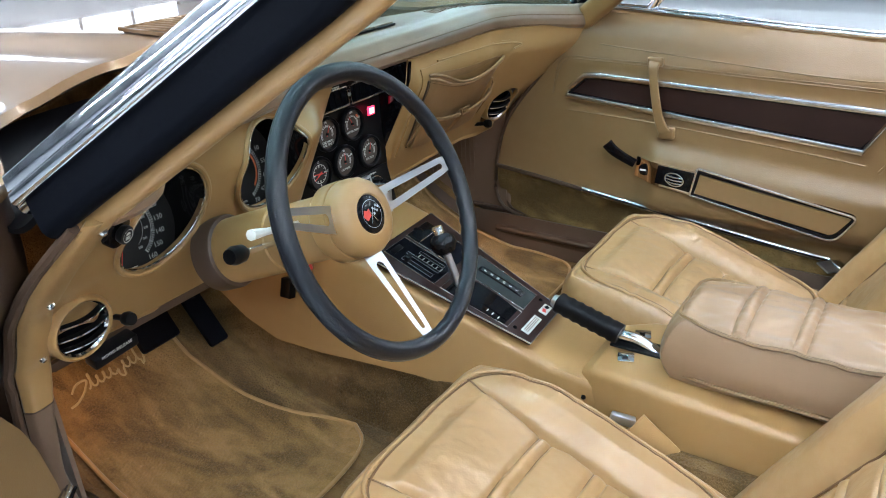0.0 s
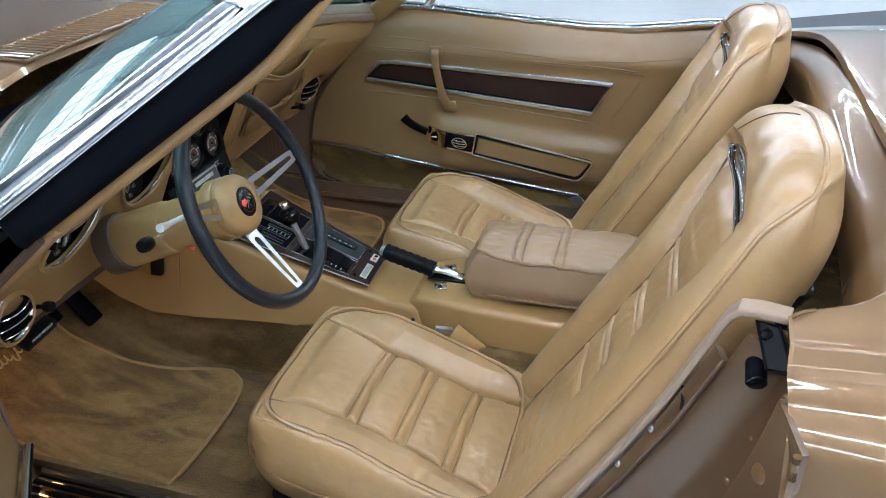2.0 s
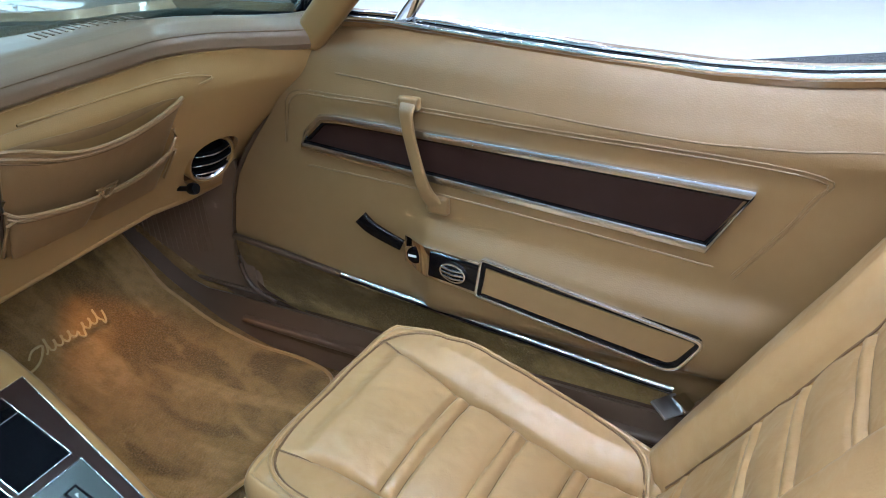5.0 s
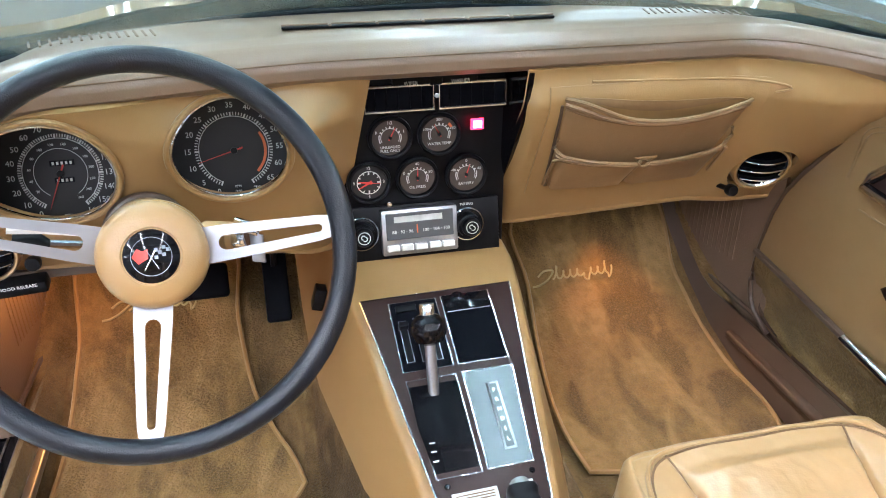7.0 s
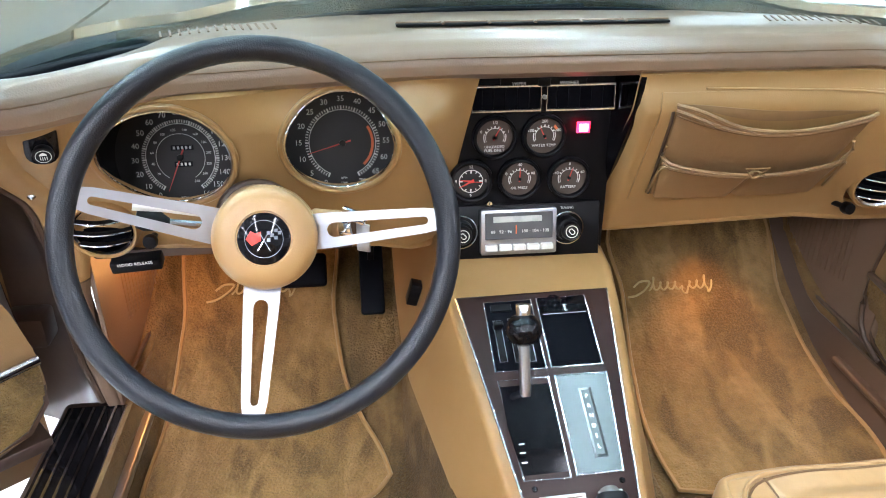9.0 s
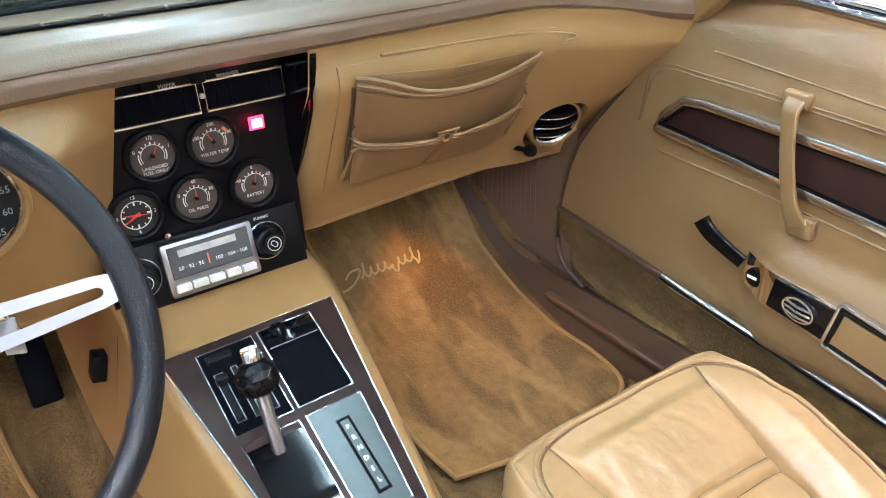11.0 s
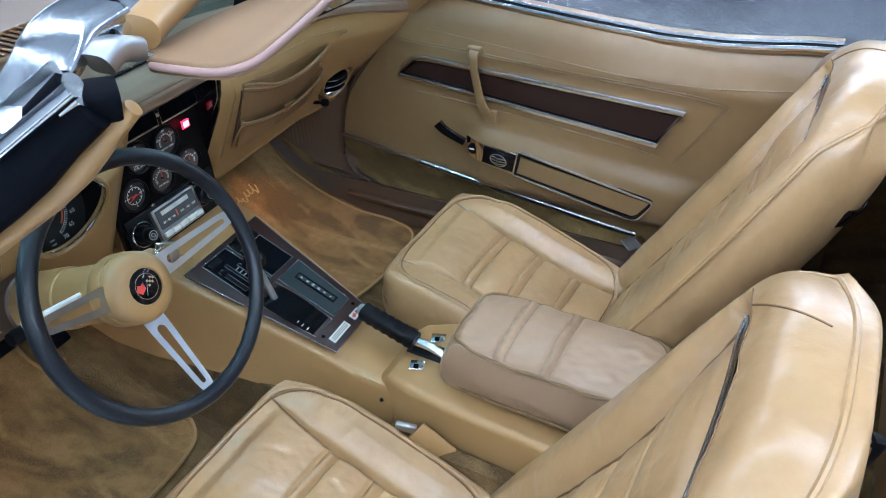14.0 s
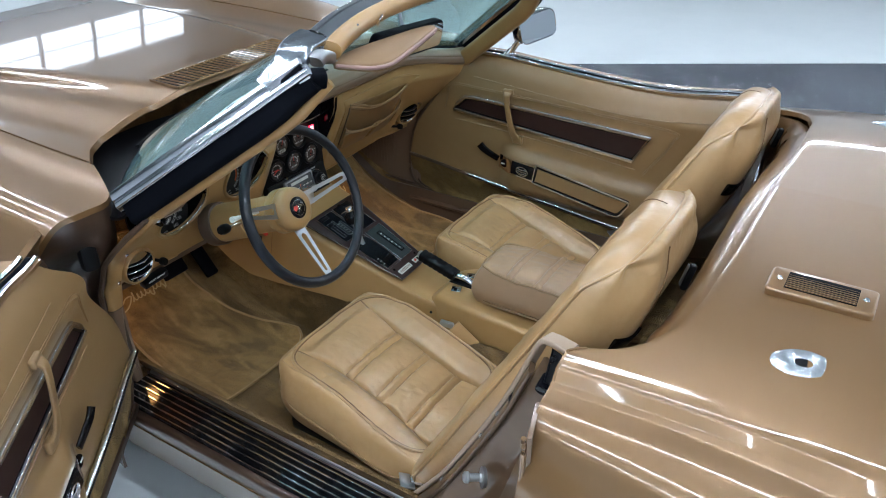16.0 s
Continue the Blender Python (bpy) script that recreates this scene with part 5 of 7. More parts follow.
    part("dial_window", box(0.092, 0.036, 0.002, rm @ pose(0, 0.0085, 0.0045), 0.0006, 1), TUNING, r, "smoked tuning window")
    part("tuning_scale", join(text_bm("88 \u00b7 92 \u00b7 96", 0.0062, rm @ pose(-0.024, 0.001, 0.0058), 0.0002), text_bm("100 \u00b7 104 \u00b7 108", 0.0062, rm @ pose(0.022, 0.001, 0.0058), 0.0002)), PRINT, r)
    part("tuning_bar", box(0.066, 0.008, 0.0004, rm @ pose(-0.002, 0.0180, 0.0057), 0), LABEL, r)
    part("tuning_pointer", box(0.0016, 0.012, 0.0006, rm @ pose(-0.004, 0.004, 0.0062), 0), ORANGE, r)
    for k in range(5):
        part("preset_button", box(0.0165, 0.0085, 0.008, rm @ pose(-0.038 + k * 0.019, -0.0205, 0.006), 0.001, 1), WHITEPL, r)
    for x in (-0.078, 0.068):
        kn = part("radio_knob", lathe([(0.023, -0.006), (0.023, -0.003), (0.0215, -0.002), (0.0205, -0.006)], 32, rm @ pose(x, 0.001, 0)), CHROME, d, "round radio knob with bright ring")
        part("knob_body", lathe([(0.017, -0.006), (0.016, 0.012), (0.013, 0.014), (0.0125, 0.020), (0.011, 0.022), (0, 0.022)], 28, rm @ pose(x, 0.001, 0)), BLACK, kn)
        part("knob_mark", join(arc_bm(rm @ pose(x, 0.001, 0.0222), 0.0075, 0.0085, 0, 360), arc_bm(rm @ pose(x - 0.001, 0.002, 0.0222), 0.0022, 0.0034, 40, 260, 14), arc_bm(rm @ pose(x + 0.001, 0.0, 0.0222), 0.0022, 0.0034, 220, 440, 14)), PRINT, kn)
    part("caption", text_bm("TUNING", 0.0048, rm @ pose(0.068, 0.0285, -0.005), 0.0002), PRINT, d)
    part("reset_button", lathe([(0, 0.006), (0.0035, 0.005), (0.0045, 0)], 14, frame_at((-0.046, STACK(0.645) - 0.006, 0.646), (0, -1, 0.1))), CHROME, d)
    part("stack_trim", sweep([(-0.112, 0.262, 0.563), (0.109, 0.262, 0.563)], rrect(0.004, 0.005, 0.0015, 2)), CHROME, d, "bright strip under the radio")
    # hood release handle and column support
    h = part("hood_release", box(0.064, 0.022, 0.017, pose(-0.505, 0.268, 0.592, 12, -4, 0), 0.003), BLACK, d, "black hood release handle")
    part("lettering", text_bm("HOOD RELEASE", 0.0062, pose(-0.505, 0.2560, 0.595, 98, -4, 0), 0.0002), PRINT, h)
    part("lower_cover", sweep([(-0.40, 0.30, 0.588), (-0.40, 0.44, 0.60)], rrect(0.34, 0.012, 0.005, 2)), KICK, d)


def on_face(x, z, out):
    return V((x, dash_y(x, z), z)) + dash_normal(x, z) * out


dashboard()

# courtesy lamps under the dash: one by the driver's kick panel, one that rakes the passenger's toe board
lamp = bpy.data.lights.new("courtesy_lamp", "POINT")
lamp.energy, lamp.color, lamp.shadow_soft_size = 0.30, (1.0, 0.46, 0.13), 0.02
new("courtesy_lamp", lamp).location = (-0.50, 0.42, 0.51)
lamp = bpy.data.lights.new("courtesy_lamp", "SPOT")
lamp.energy, lamp.color, lamp.shadow_soft_size = 3.2, (1.0, 0.46, 0.13), 0.008
lamp.spot_size, lamp.spot_blend = radians(66), 0.75
new("courtesy_lamp", lamp).matrix_world = look((0.385, 0.575, 0.555), (0.35, 0.20, 0.295))


# ---------------- steering wheel ----------------
WN = V((0.075, -0.915, 0.388)).normalized()
WC = V((-0.302, -0.027, 0.760))


def steering_wheel():
    w = thing("steering_wheel", WC, "black-rimmed three-spoke steering wheel with tan hub", "steering wheel")
    m = frame_at(WC, WN)
    R = 0.1650
    bm = bmesh.new()
    n, k = 120, 14
    rings = []
    for i in range(n):
        a = 2 * math.pi * i / n
        ring = []
        for j in range(k):
            b = 2 * math.pi * j / k
            r = 0.0112
            inner = max(-math.cos(b), 0) * max(-math.sin(b), 0)
            r -= 0.0020 * inner * (0.5 + 0.5 * math.cos(a * 48)) * 2
            ring.append(bm.verts.new(m @ V(((R + r * math.cos(b)) * math.cos(a), (R + r * math.cos(b)) * math.sin(a), r * math.sin(b)))))
        rings.append(ring)
    for i in range(n):
        for j in range(k):
            bm.faces.new((rings[i][j], rings[(i + 1) % n][j], rings[(i + 1) % n][(j + 1) % k], rings[i][(j + 1) % k]))
    part("rim", bm, RIM, w, "dark blue-black leather-grained rim")
    part("rim_piping", tube([m @ V(((R + 0.0102) * math.cos(2 * math.pi * i / 96), (R + 0.0102) * math.sin(2 * math.pi * i / 96), -0.002)) for i in range(96)], 0.0012, True, 5), RIM, w)
    for ang in (2.5, 162, 262):
        s = m @ pose(0, 0, 0, 0, 0, ang)
        r0, r1, w0, w1 = 0.036, 0.161, 0.0180, 0.0105
        z0, z1 = -0.046, 0.001
        o = [(r0, -w0), (r1, -w1), (r1, w1), (r0, w0)]
        def hole(k, n=10):
            q = []
            ra, rb, ha, hb = r0 + 0.028, r1 - 0.017, 0.0068, 0.0036
            for i in range(n + 1):
                a = radians(-90 + 180 * i / n)
                q.append((rb + hb * math.cos(a), hb * math.sin(a)))
            for i in range(n + 1):
                a = radians(90 + 180 * i / n)
                q.append((ra + ha * math.cos(a), ha * math.sin(a)))
            return q
        h = hole(0)
        # outer outline matched point by point to the slot
        outer = []
        for x, y in h:
            t = (x - r0) / (r1 - r0)
            sx = r0 if x < r0 + 0.029 and abs(y) < 0.0066 else (r1 if x > r1 - 0.0169 and abs(y) < 0.0034 else x)
            half = lerp(w0, w1, (sx - r0) / (r1 - r0))
            if sx in (r0, r1):
                rr = 0.0068 if sx == r0 else 0.0036
                outer.append((sx, half * max(-1, min(1, y / rr * 1.0))))
            else:
                outer.append((sx, half * (1 if y > 0 else -1)))
        bm = bmesh.new()
        lift = lambda x: lerp(z0, z1, (x - r0) / (r1 - r0))
        va, vb = [bm.verts.new((x, y, lift(x))) for x, y in h], [bm.verts.new((x, y, lift(x))) for x, y in outer]
        for i in range(len(h)):
            j = (i + 1) % len(h)
            bm.faces.new((va[i], va[j], vb[j], vb[i]))
        bmesh.ops.solidify(bm, geom=bm.faces[:], thickness=0.0032)
        bm.transform(s)
        part("spoke", bm, BRUSHED, w, "brushed metal spoke with a long slot", 30)
    mh = m @ pose(0, 0, -0.040)
    hub = part("hub", lathe([(0.030, -0.042), (0.047, -0.040), (0.0495, -0.036), (0.0495, -0.017), (0.0490, -0.0145), (0.0478, -0.0135), (0.0482, -0.0125), (0.0484, -0.002), (0.0470, 0.006), (0.0435, 0.012), (0.0375, 0.0158), (0.030, 0.0172), (0.0255, 0.0172), (0.0245, 0.0155), (0, 0.0155)], 64, mh), VINYL, w, "tan moulded wheel hub")
    e = mh @ pose(0, 0, 0.0158, 0, 0, -4) @ Matrix.Diagonal((0.9, 0.9, 1, 1))
    part("emblem", lathe([(0, 0.0012), (0.0245, 0.0012), (0.0262, 0.0004), (0.0266, -0.0006)], 40, e), GLOSS, hub, "round black emblem with crossed flags")
    part("emblem_ring", arc_bm(e @ pose(0, 0, 0.0014), 0.0185, 0.0191, 0, 360, 48), CHROME, hub)
    part("red_flag", join(prism([(-0.018, 0.0), (-0.013, 0.008), (-0.008, 0.0055), (-0.003, 0.0075), (-0.003, -0.002), (-0.008, -0.0045), (-0.012, -0.007)], 0.0008, e @ pose(0, 0, 0.0014))), REDPRINT, hub)
    bms = []
    for i in range(4):
        for j in range(3):
            if (i + j) % 2 == 0:
                bms.append(box(0.0034, 0.0034, 0.0008, e @ pose(0.0045 + i * 0.0036, -0.001 + j * 0.0036 + i * 0.0012, 0.0018), 0))
    part("checker_flag", join(*bms), CHROME, hub)
    part("flag_staff", join(tube([e @ V((-0.004, 0.006, 0.0018)), e @ V((0.006, -0.012, 0.0018))], 0.0005, n=5), tube([e @ V((0.004, 0.006, 0.0018)), e @ V((-0.006, -0.012, 0.0018))], 0.0005, n=5)), CHROME, hub)
    c = thing("steering_column", WC - WN * 0.08, "tan steering column shroud with switch stalk", "steering column")
    a = WC - WN * 0.084
    b = V((-0.340, 0.215, 0.668))
    ax = (a - b).normalized()
    ln = (a - b).length
    part("shroud", lathe([(0.0, 0), (0.044, 0), (0.044, ln * 0.50), (0.0425, ln * 0.54), (0.0405, ln * 0.55), (0.0400, ln * 0.96), (0.038, ln), (0, ln)], 40, frame_at(b, ax)), VINYL, c)
    part("bell", lathe([(0.050, -0.02), (0.050, 0.006), (0.048, 0.010), (0.043, 0.012)], 40, frame_at(b, ax)), KICK, c, "brown lower column collar")
    q = a.lerp(b, 0.30)
    part("turn_stalk", sweep([V((-0.345, 0.075, 0.738)), V((-0.405, 0.066, 0.754)), V((-0.432, 0.060, 0.762))], circ(0.0045, 8), scale=lambda t: 1 + 0.5 * sm((t - 0.5) * 2)), WHITEPL, c, "pale turn signal stalk")
    part("tilt_lever", tube([V((-0.345, 0.11, 0.708)), V((-0.425, 0.094, 0.728))], 0.004), CHROME, c)
    part("tilt_knob", lathe([(0.004, -0.01), (0.0105, 0.0), (0.0115, 0.014), (0.009, 0.022), (0, 0.023)], 18, frame_at(V((-0.420, 0.095, 0.727)), (-0.95, -0.15, 0.22))), BLACK, c)
    p = q + V((0.055, -0.03, 0.02))
    part("ignition_lock", lathe([(0.0, 0.0), (0.015, 0.0), (0.015, 0.03), (0.012, 0.034), (0, 0.035)], 20, frame_at(p, (0.85, -0.5, 0.1))), VINYL, c)
    ky = part("key_collar", lathe([(0.0, 0.0), (0.011, 0.0), (0.012, 0.004), (0.012, 0.014), (0.010, 0.017), (0, 0.017)], 20, frame_at(p + V((0.026, -0.014, 0.003)), (0.85, -0.5, 0.1))), CHROME, c, "bright collar of the ignition lock")
    part("key_wing", box(0.026, 0.006, 0.012, pose(p.x + 0.040, p.y - 0.026, p.z + 0.018, 0, 10, -30), 0.002), CHROME, ky)
    part("key", box(0.014, 0.0025, 0.030, pose(p.x + 0.048, p.y - 0.030, p.z - 0.004, 0, 0, -25), 0.001), BRUSHED, ky, "key in the ignition")
    part("red_button", lathe([(0, 0.012), (0.005, 0.011), (0.006, 0)], 12, frame_at(q + V((0.02, 0.02, -0.055)), (0.2, -0.3, -1))), REDPRINT, c)
    pd = thing("pedals", (-0.30, 0.50, 0.42), "black rubber brake and accelerator pedals", "pedal")
    part("brake_pedal", box(0.075, 0.014, 0.055, pose(-0.315, 0.475, 0.455, -35), 0.006), RUBBER, pd)
    part("brake_arm", tube([(-0.315, 0.485, 0.455), (-0.315, 0.56, 0.62)], 0.008), BLACK, pd)
    part("accelerator_pedal", box(0.04, 0.012, 0.14, pose(-0.205, 0.50, 0.43, -38), 0.005), RUBBER, pd)
    part("accelerator_arm", tube([(-0.205, 0.51, 0.45), (-0.2, 0.58, 0.58)], 0.006), BLACK, pd)


steering_wheel()


# ---------------- console ----------------
PO, PX, PY, PN = V((-0.005, 0.184, 0.5575)), V((0.999, 0.035, 0.0)).normalized(), V((0.0, -0.934, -0.358)).normalized(), V((0.0, -0.358, 0.934)).normalized()
PM = Matrix(((PX.x, -PY.x, PN.x, PO.x), (PX.y, -PY.y, PN.y, PO.y), (PX.z, -PY.z, PN.z, PO.z), (0, 0, 0, 1)))


def pl(x, d, h=0.0):
    """A point of the console plate: x across, d back from its front edge, h over it."""
    return PM @ V((x, -d, h))


def plate_prism(corners, depth, h, bevel=0.0):
    return prism([(x, -d) for x, d in corners][::-1], depth, PM @ pose(0, 0, h), bevel)


def ring_on_plate(corners, r, h):
    return sweep([pl(x, d, h) for x, d in corners], circ(r, 6), closed=True, up=PN)


def console():
    c = thing("center_console", (0, 0, 0.3), "tan vinyl centre console with woodgrain control plate", "console")
    # y, half width and height at the top, half width and height at the bottom
    S = [(0.52, 0.10, 0.60, 0.170, 0.490), (0.42, 0.112, 0.598, 0.168, 0.420), (0.35, 0.113, 0.585, 0.165, 0.392), (0.25, 0.116, 0.566, 0.160, 0.392), (0.186, 0.108, 0.552, 0.150, 0.392), (0.08, 0.094, 0.5105, 0.132, 0.388), (-0.086, 0.068, 0.4465, 0.100, 0.368), (-0.125, 0.066, 0.434, 0.094, 0.362), (-0.21, 0.066, 0.425, 0.092, 0.355)]

    def prof(i, t):
        y, w, z, bw, bz = S[i]
        r = 0.012
        if t < 0.30:
            k = t / 0.30
            return V((-lerp(bw, w + 0.004, k), y, lerp(bz, z - r, k)))
        if t < 0.36:
            a = (t - 0.30) / 0.06 * math.pi / 2
            return V((-w - 0.004 + 0.008 + r * 0 + (r - 0.008) - (r) * math.cos(a) + 0.0, y, z - r + r * math.sin(a)))
        if t <= 0.64:
            k = (t - 0.36) / 0.28
            return V((lerp(-w + r, w - r, k), y, z))
        q = prof(i, 1 - t)
        return V((-q.x, q.y, q.z))

    def shell(u, v):
        k = u * (len(S) - 1)
        i = min(int(k), len(S) - 2)
        return prof(i, v).lerp(prof(i + 1, v), k - i)
    part("console_shell", surf(shell, 48, 50, 0.004, (0, 0, -1)), VINYL, c, "smooth tan vinyl console body")
    part("tunnel_carpet", surf(lambda u, v: V((lerp(-0.19, 0.19, v) * lerp(1.0, 0.62, u), lerp(0.6, -0.62, u), lerp(0.30, 0.28, u) + lerp(0.19, 0.06, sm(u * 1.4)) * math.sin(math.pi * v) ** 0.5)), 30, 16, 0.006, (0, 0, -1)), CARPET, c, "brown carpeted tunnel")
    P = part("control_plate", plate_prism([(-0.0975, -0.002), (0.0975, -0.002), (0.061, 0.289), (-0.054, 0.289)], 0.007, 0.0005, 0.0015), WOOD, c, "dark woodgrain plate with bright edge")
    part("plate_edge", ring_on_plate([(-0.0985, -0.003), (0.0985, -0.003), (0.062, 0.29), (-0.055, 0.29)], 0.0014, 0.0055), SILVER, P)
    spots = {"heater": [(-0.0650, 0.009), (-0.005, 0.009), (-0.004, 0.1105), (-0.0650, 0.1105)], "ash": [(0.0024, 0.0078), (0.065, 0.0075), (0.064, 0.1107), (0.002, 0.110)], "shift": [(-0.064, 0.1225), (-0.0045, 0.1225), (-0.004, 0.2466), (-0.0545, 0.2455)], "sel": [(0.0035, 0.1217), (0.0656, 0.1225), (0.0540, 0.2445), (0.003, 0.245)]}
    for name, q in spots.items():
        part("bright_frame", ring_on_plate(q, 0.0011, 0.008), SILVER, P)
    part("heater_panel", plate_prism(spots["heater"], 0.0022, 0.0062), RUBBER, P, "black heater control panel")
    for x, d, sx, sd in ((-0.053, 0.068, 0.009, 0.060), (-0.018, 0.075, 0.007, 0.050), (-0.036, 0.068, 0.006, 0.064)):
        part("heater_slot", box(sx, sd, 0.002, PM @ pose(x, -d, 0.0086), 0.0005, 1), BLACK, P)
        part("slot_frame", ring_on_plate([(x - sx / 2, d - sd / 2), (x + sx / 2, d - sd / 2), (x + sx / 2, d + sd / 2), (x - sx / 2, d + sd / 2)], 0.0005, 0.0094), BRUSHED, P)
    part("heater_lever", box(0.012, 0.008, 0.012, PM @ pose(-0.053, -0.048, 0.013), 0.002), BLACK, P)
    part("heater_lever", box(0.026, 0.010, 0.004, PM @ pose(-0.045, -0.020, 0.010), 0.001), BLACK, P)
    part("heater_caption", join(*[box(0.009, 0.002, 0.0004, PM @ pose(-0.028, -0.055 - 0.009 * k, 0.0087), 0) for k in range(6)]), LABEL, P)
    # ash tray: a sunk dark tray
    part("ash_tray", plate_prism([(0.0035, 0.034), (0.0635, 0.034), (0.0625, 0.1097), (0.003, 0.109)], 0.0022, 0.0060), RUBBER, P, "dark open ash tray")
    part("ash_tray_front", plate_prism([(0.0035, 0.009), (0.0635, 0.009), (0.0635, 0.033), (0.0035, 0.033)], 0.006, 0.0062, 0.002), GLOSS, P)
    part("tray_lip", tube([pl(0.006, 0.034, 0.0098), pl(0.061, 0.034, 0.0098)], 0.0011, n=6), CHROME, P)
    part("lighter", lathe([(0.009, 0), (0.009, 0.004), (0.006, 0.005), (0, 0.005)], 20, PM @ pose(0.022, -0.018, 0.012)), GLOSS, P)
    # shifter bowl, a saddle-shaped cover
    def bowl(u, v):
        x = lerp(-0.0625, -0.0055, u)
        if v > 0.5:
            x = lerp(-0.0625 + 0.009 * (v - 0.5) * 2 , -0.0055, u)
        d = lerp(0.1235, 0.2455, v)
        return pl(x, d, 0.0065 + 0.006 * math.sin(math.pi * v))
    part("shift_cover", surf(bowl, 14, 20, 0.002, -PN), GLOSS, P, "glossy black curved shifter cover")
    part("shift_slide", surf(lambda u, v: pl(lerp(-0.047, -0.026, u) + 0.004 * v, lerp(0.148, 0.237, v), 0.0078 + 0.0062 * math.sin(math.pi * lerp(0.2, 0.93, v))), 6, 14, 0.0015, -PN), GLOSS, P)
    for d in (0.205, 0.215, 0.226):
        part("gate_mark", box(0.006, 0.0012, 0.0006, PM @ pose(-0.051, -d, 0.0128 - (d - 0.19) * 0.06), 0), PRINT, P)
    k0, k1 = V((-0.040, 0.040, 0.496)), V((-0.040, 0.074, 0.582))
    part("shift_lever", tube([k0 + (k0 - k1) * 0.42, k1], 0.0064, n=14, up=(0, 1, 0)), BRUSHED, P, "round satin shift lever")
    kd = (k1 - k0).normalized()
    km = frame_at(k1, kd)
    part("shift_knob", lathe([(0.008, -0.016), (0.016, -0.012), (0.0205, -0.003), (0.021, 0.003), (0.019, 0.011), (0.013, 0.017), (0.0085, 0.019), (0, 0.019)], 32, km), GLOSS, P, "glossy black shift knob")
    part("shift_button", lathe([(0.0085, 0.017), (0.009, 0.029), (0.008, 0.031), (0, 0.031)], 20, km), CHROME, P)
    # selector indicator plate
    part("selector_plate", plate_prism([(0.0045, 0.1227), (0.0646, 0.1235), (0.053, 0.2435), (0.004, 0.244)], 0.0030, 0.0058), PLATEBLUE, P, "reflective blue-grey selector plate")
    part("selector_window", box(0.0150, 0.086, 0.001, PM @ pose(0.034, -0.1845, 0.0096, 0, 0, 0), 0), GLOSS, P)
    part("selector_strip", box(0.0092, 0.080, 0.001, PM @ pose(0.034, -0.1845, 0.0099), 0), PLATEBLUE, P)
    for k, s in enumerate("PRNDSL"):
        part("gear_letter", text_bm(s, 0.0068, PM @ pose(0.034, -0.153 - 0.0125 * k, 0.0106), 0.0002), LABEL, P)
    part("maker_label", box(0.050, 0.014, 0.0014, PM @ pose(-0.018, -0.2715, 0.0083), 0.0005, 1), LABEL, P, "silver label with small dark print")
    part("label_print", join(*[box(0.042, 0.0012, 0.0004, PM @ pose(-0.018, -0.2685 - 0.003 * k, 0.0093), 0) for k in range(3)]), SEAM, P)
    part("emblem_plate", box(0.026, 0.014, 0.0016, PM @ pose(0.034, -0.2715, 0.0084), 0.0005, 1), LABEL, P)
    part("emblem_flag", join(box(0.008, 0.006, 0.0006, PM @ pose(0.029, -0.2715, 0.0095, 0, 0, 20), 0)), REDPRINT, P)
    part("emblem_flag", join(box(0.008, 0.006, 0.0006, PM @ pose(0.040, -0.2715, 0.0095, 0, 0, -20), 0)), GLOSS, P)
    for x in (-0.045, 0.050):
        part("screw", lathe([(0, 0.002), (0.0025, 0.0016), (0.0035, 0)], 10, PM @ pose(x, -0.255, 0.0078)), GLOSS, P)
    part("vent_recess", box(0.016, 0.022, 0.034, pose(-0.146, 0.325, 0.492, 0, 16, 0), 0.002), BLACK, c, "black outlet in the console side")
    part("side_joint", tube([prof(3, 0.02 + 0.27 * k / 6) + V((-0.0004, 0.03, 0)) for k in range(7)], 0.0009, n=5), SEAM, c)

    # rear housing with the brake lever and arm rest
    H = [(-0.172, 0.068, 0.434, 0.104, 0.29), (-0.19, 0.076, 0.447, 0.108, 0.29), (-0.235, 0.090, 0.456, 0.112, 0.288), (-0.30, 0.098, 0.458, 0.114, 0.286), (-0.45, 0.100, 0.452, 0.114, 0.286), (-0.64, 0.100, 0.44, 0.114, 0.286)]

    def hprof(i, t):
        y, w, z, bw, bz = H[i]
        r = 0.014
        if t < 0.34:
            k = t / 0.34
            return V((-lerp(bw, w, k), y, lerp(bz, z - r, k)))
        if t < 0.42:
            a = (t - 0.34) / 0.08 * math.pi / 2
            return V((-w + r * (1 - math.cos(a)), y, z - r + r * math.sin(a)))
        if t <= 0.58:
            return V((lerp(-w + r, w - r, (t - 0.42) / 0.16), y, z))
        q = hprof(i, 1 - t)
        return V((-q.x, q.y, q.z))

    def house(u, v):
        k = u * (len(H) - 1)
        i = min(int(k), len(H) - 2)
        p = hprof(i, v).lerp(hprof(i + 1, v), k - i)
        return p + V((0.012, 0, 0))
    bm = surf(house, 30, 50)
    bm.verts.ensure_lookup_table()
    bm.faces.new([bm.verts[j] for j in range(51)])
    part("brake_housing", bm, VINYL, c, "tan brake lever housing")
    part("lever_slot", box(0.034, 0.10, 0.004, pose(0.012, -0.245, 0.4585), 0.001, 1), BLACK, c)
    a, b = V((0.016, -0.100, 0.496)), V((0.012, -0.205, 0.470))
    lv = part("brake_lever", tube(crom([b, V((0.012, -0.235, 0.468)), V((0.012, -0.27, 0.452))], 5), 0.009, n=12), CHROME, c, "chrome parking brake lever")
    grip = [a.lerp(b, t / 24) for t in range(25)]
    part("grip", sweep(grip, rrect(0.031, 0.027, 0.009, 3), scale=lambda t: 1 + 0.06 * math.sin(t * 44) * (t < 0.9)), BLACK, lv, "ribbed black grip")
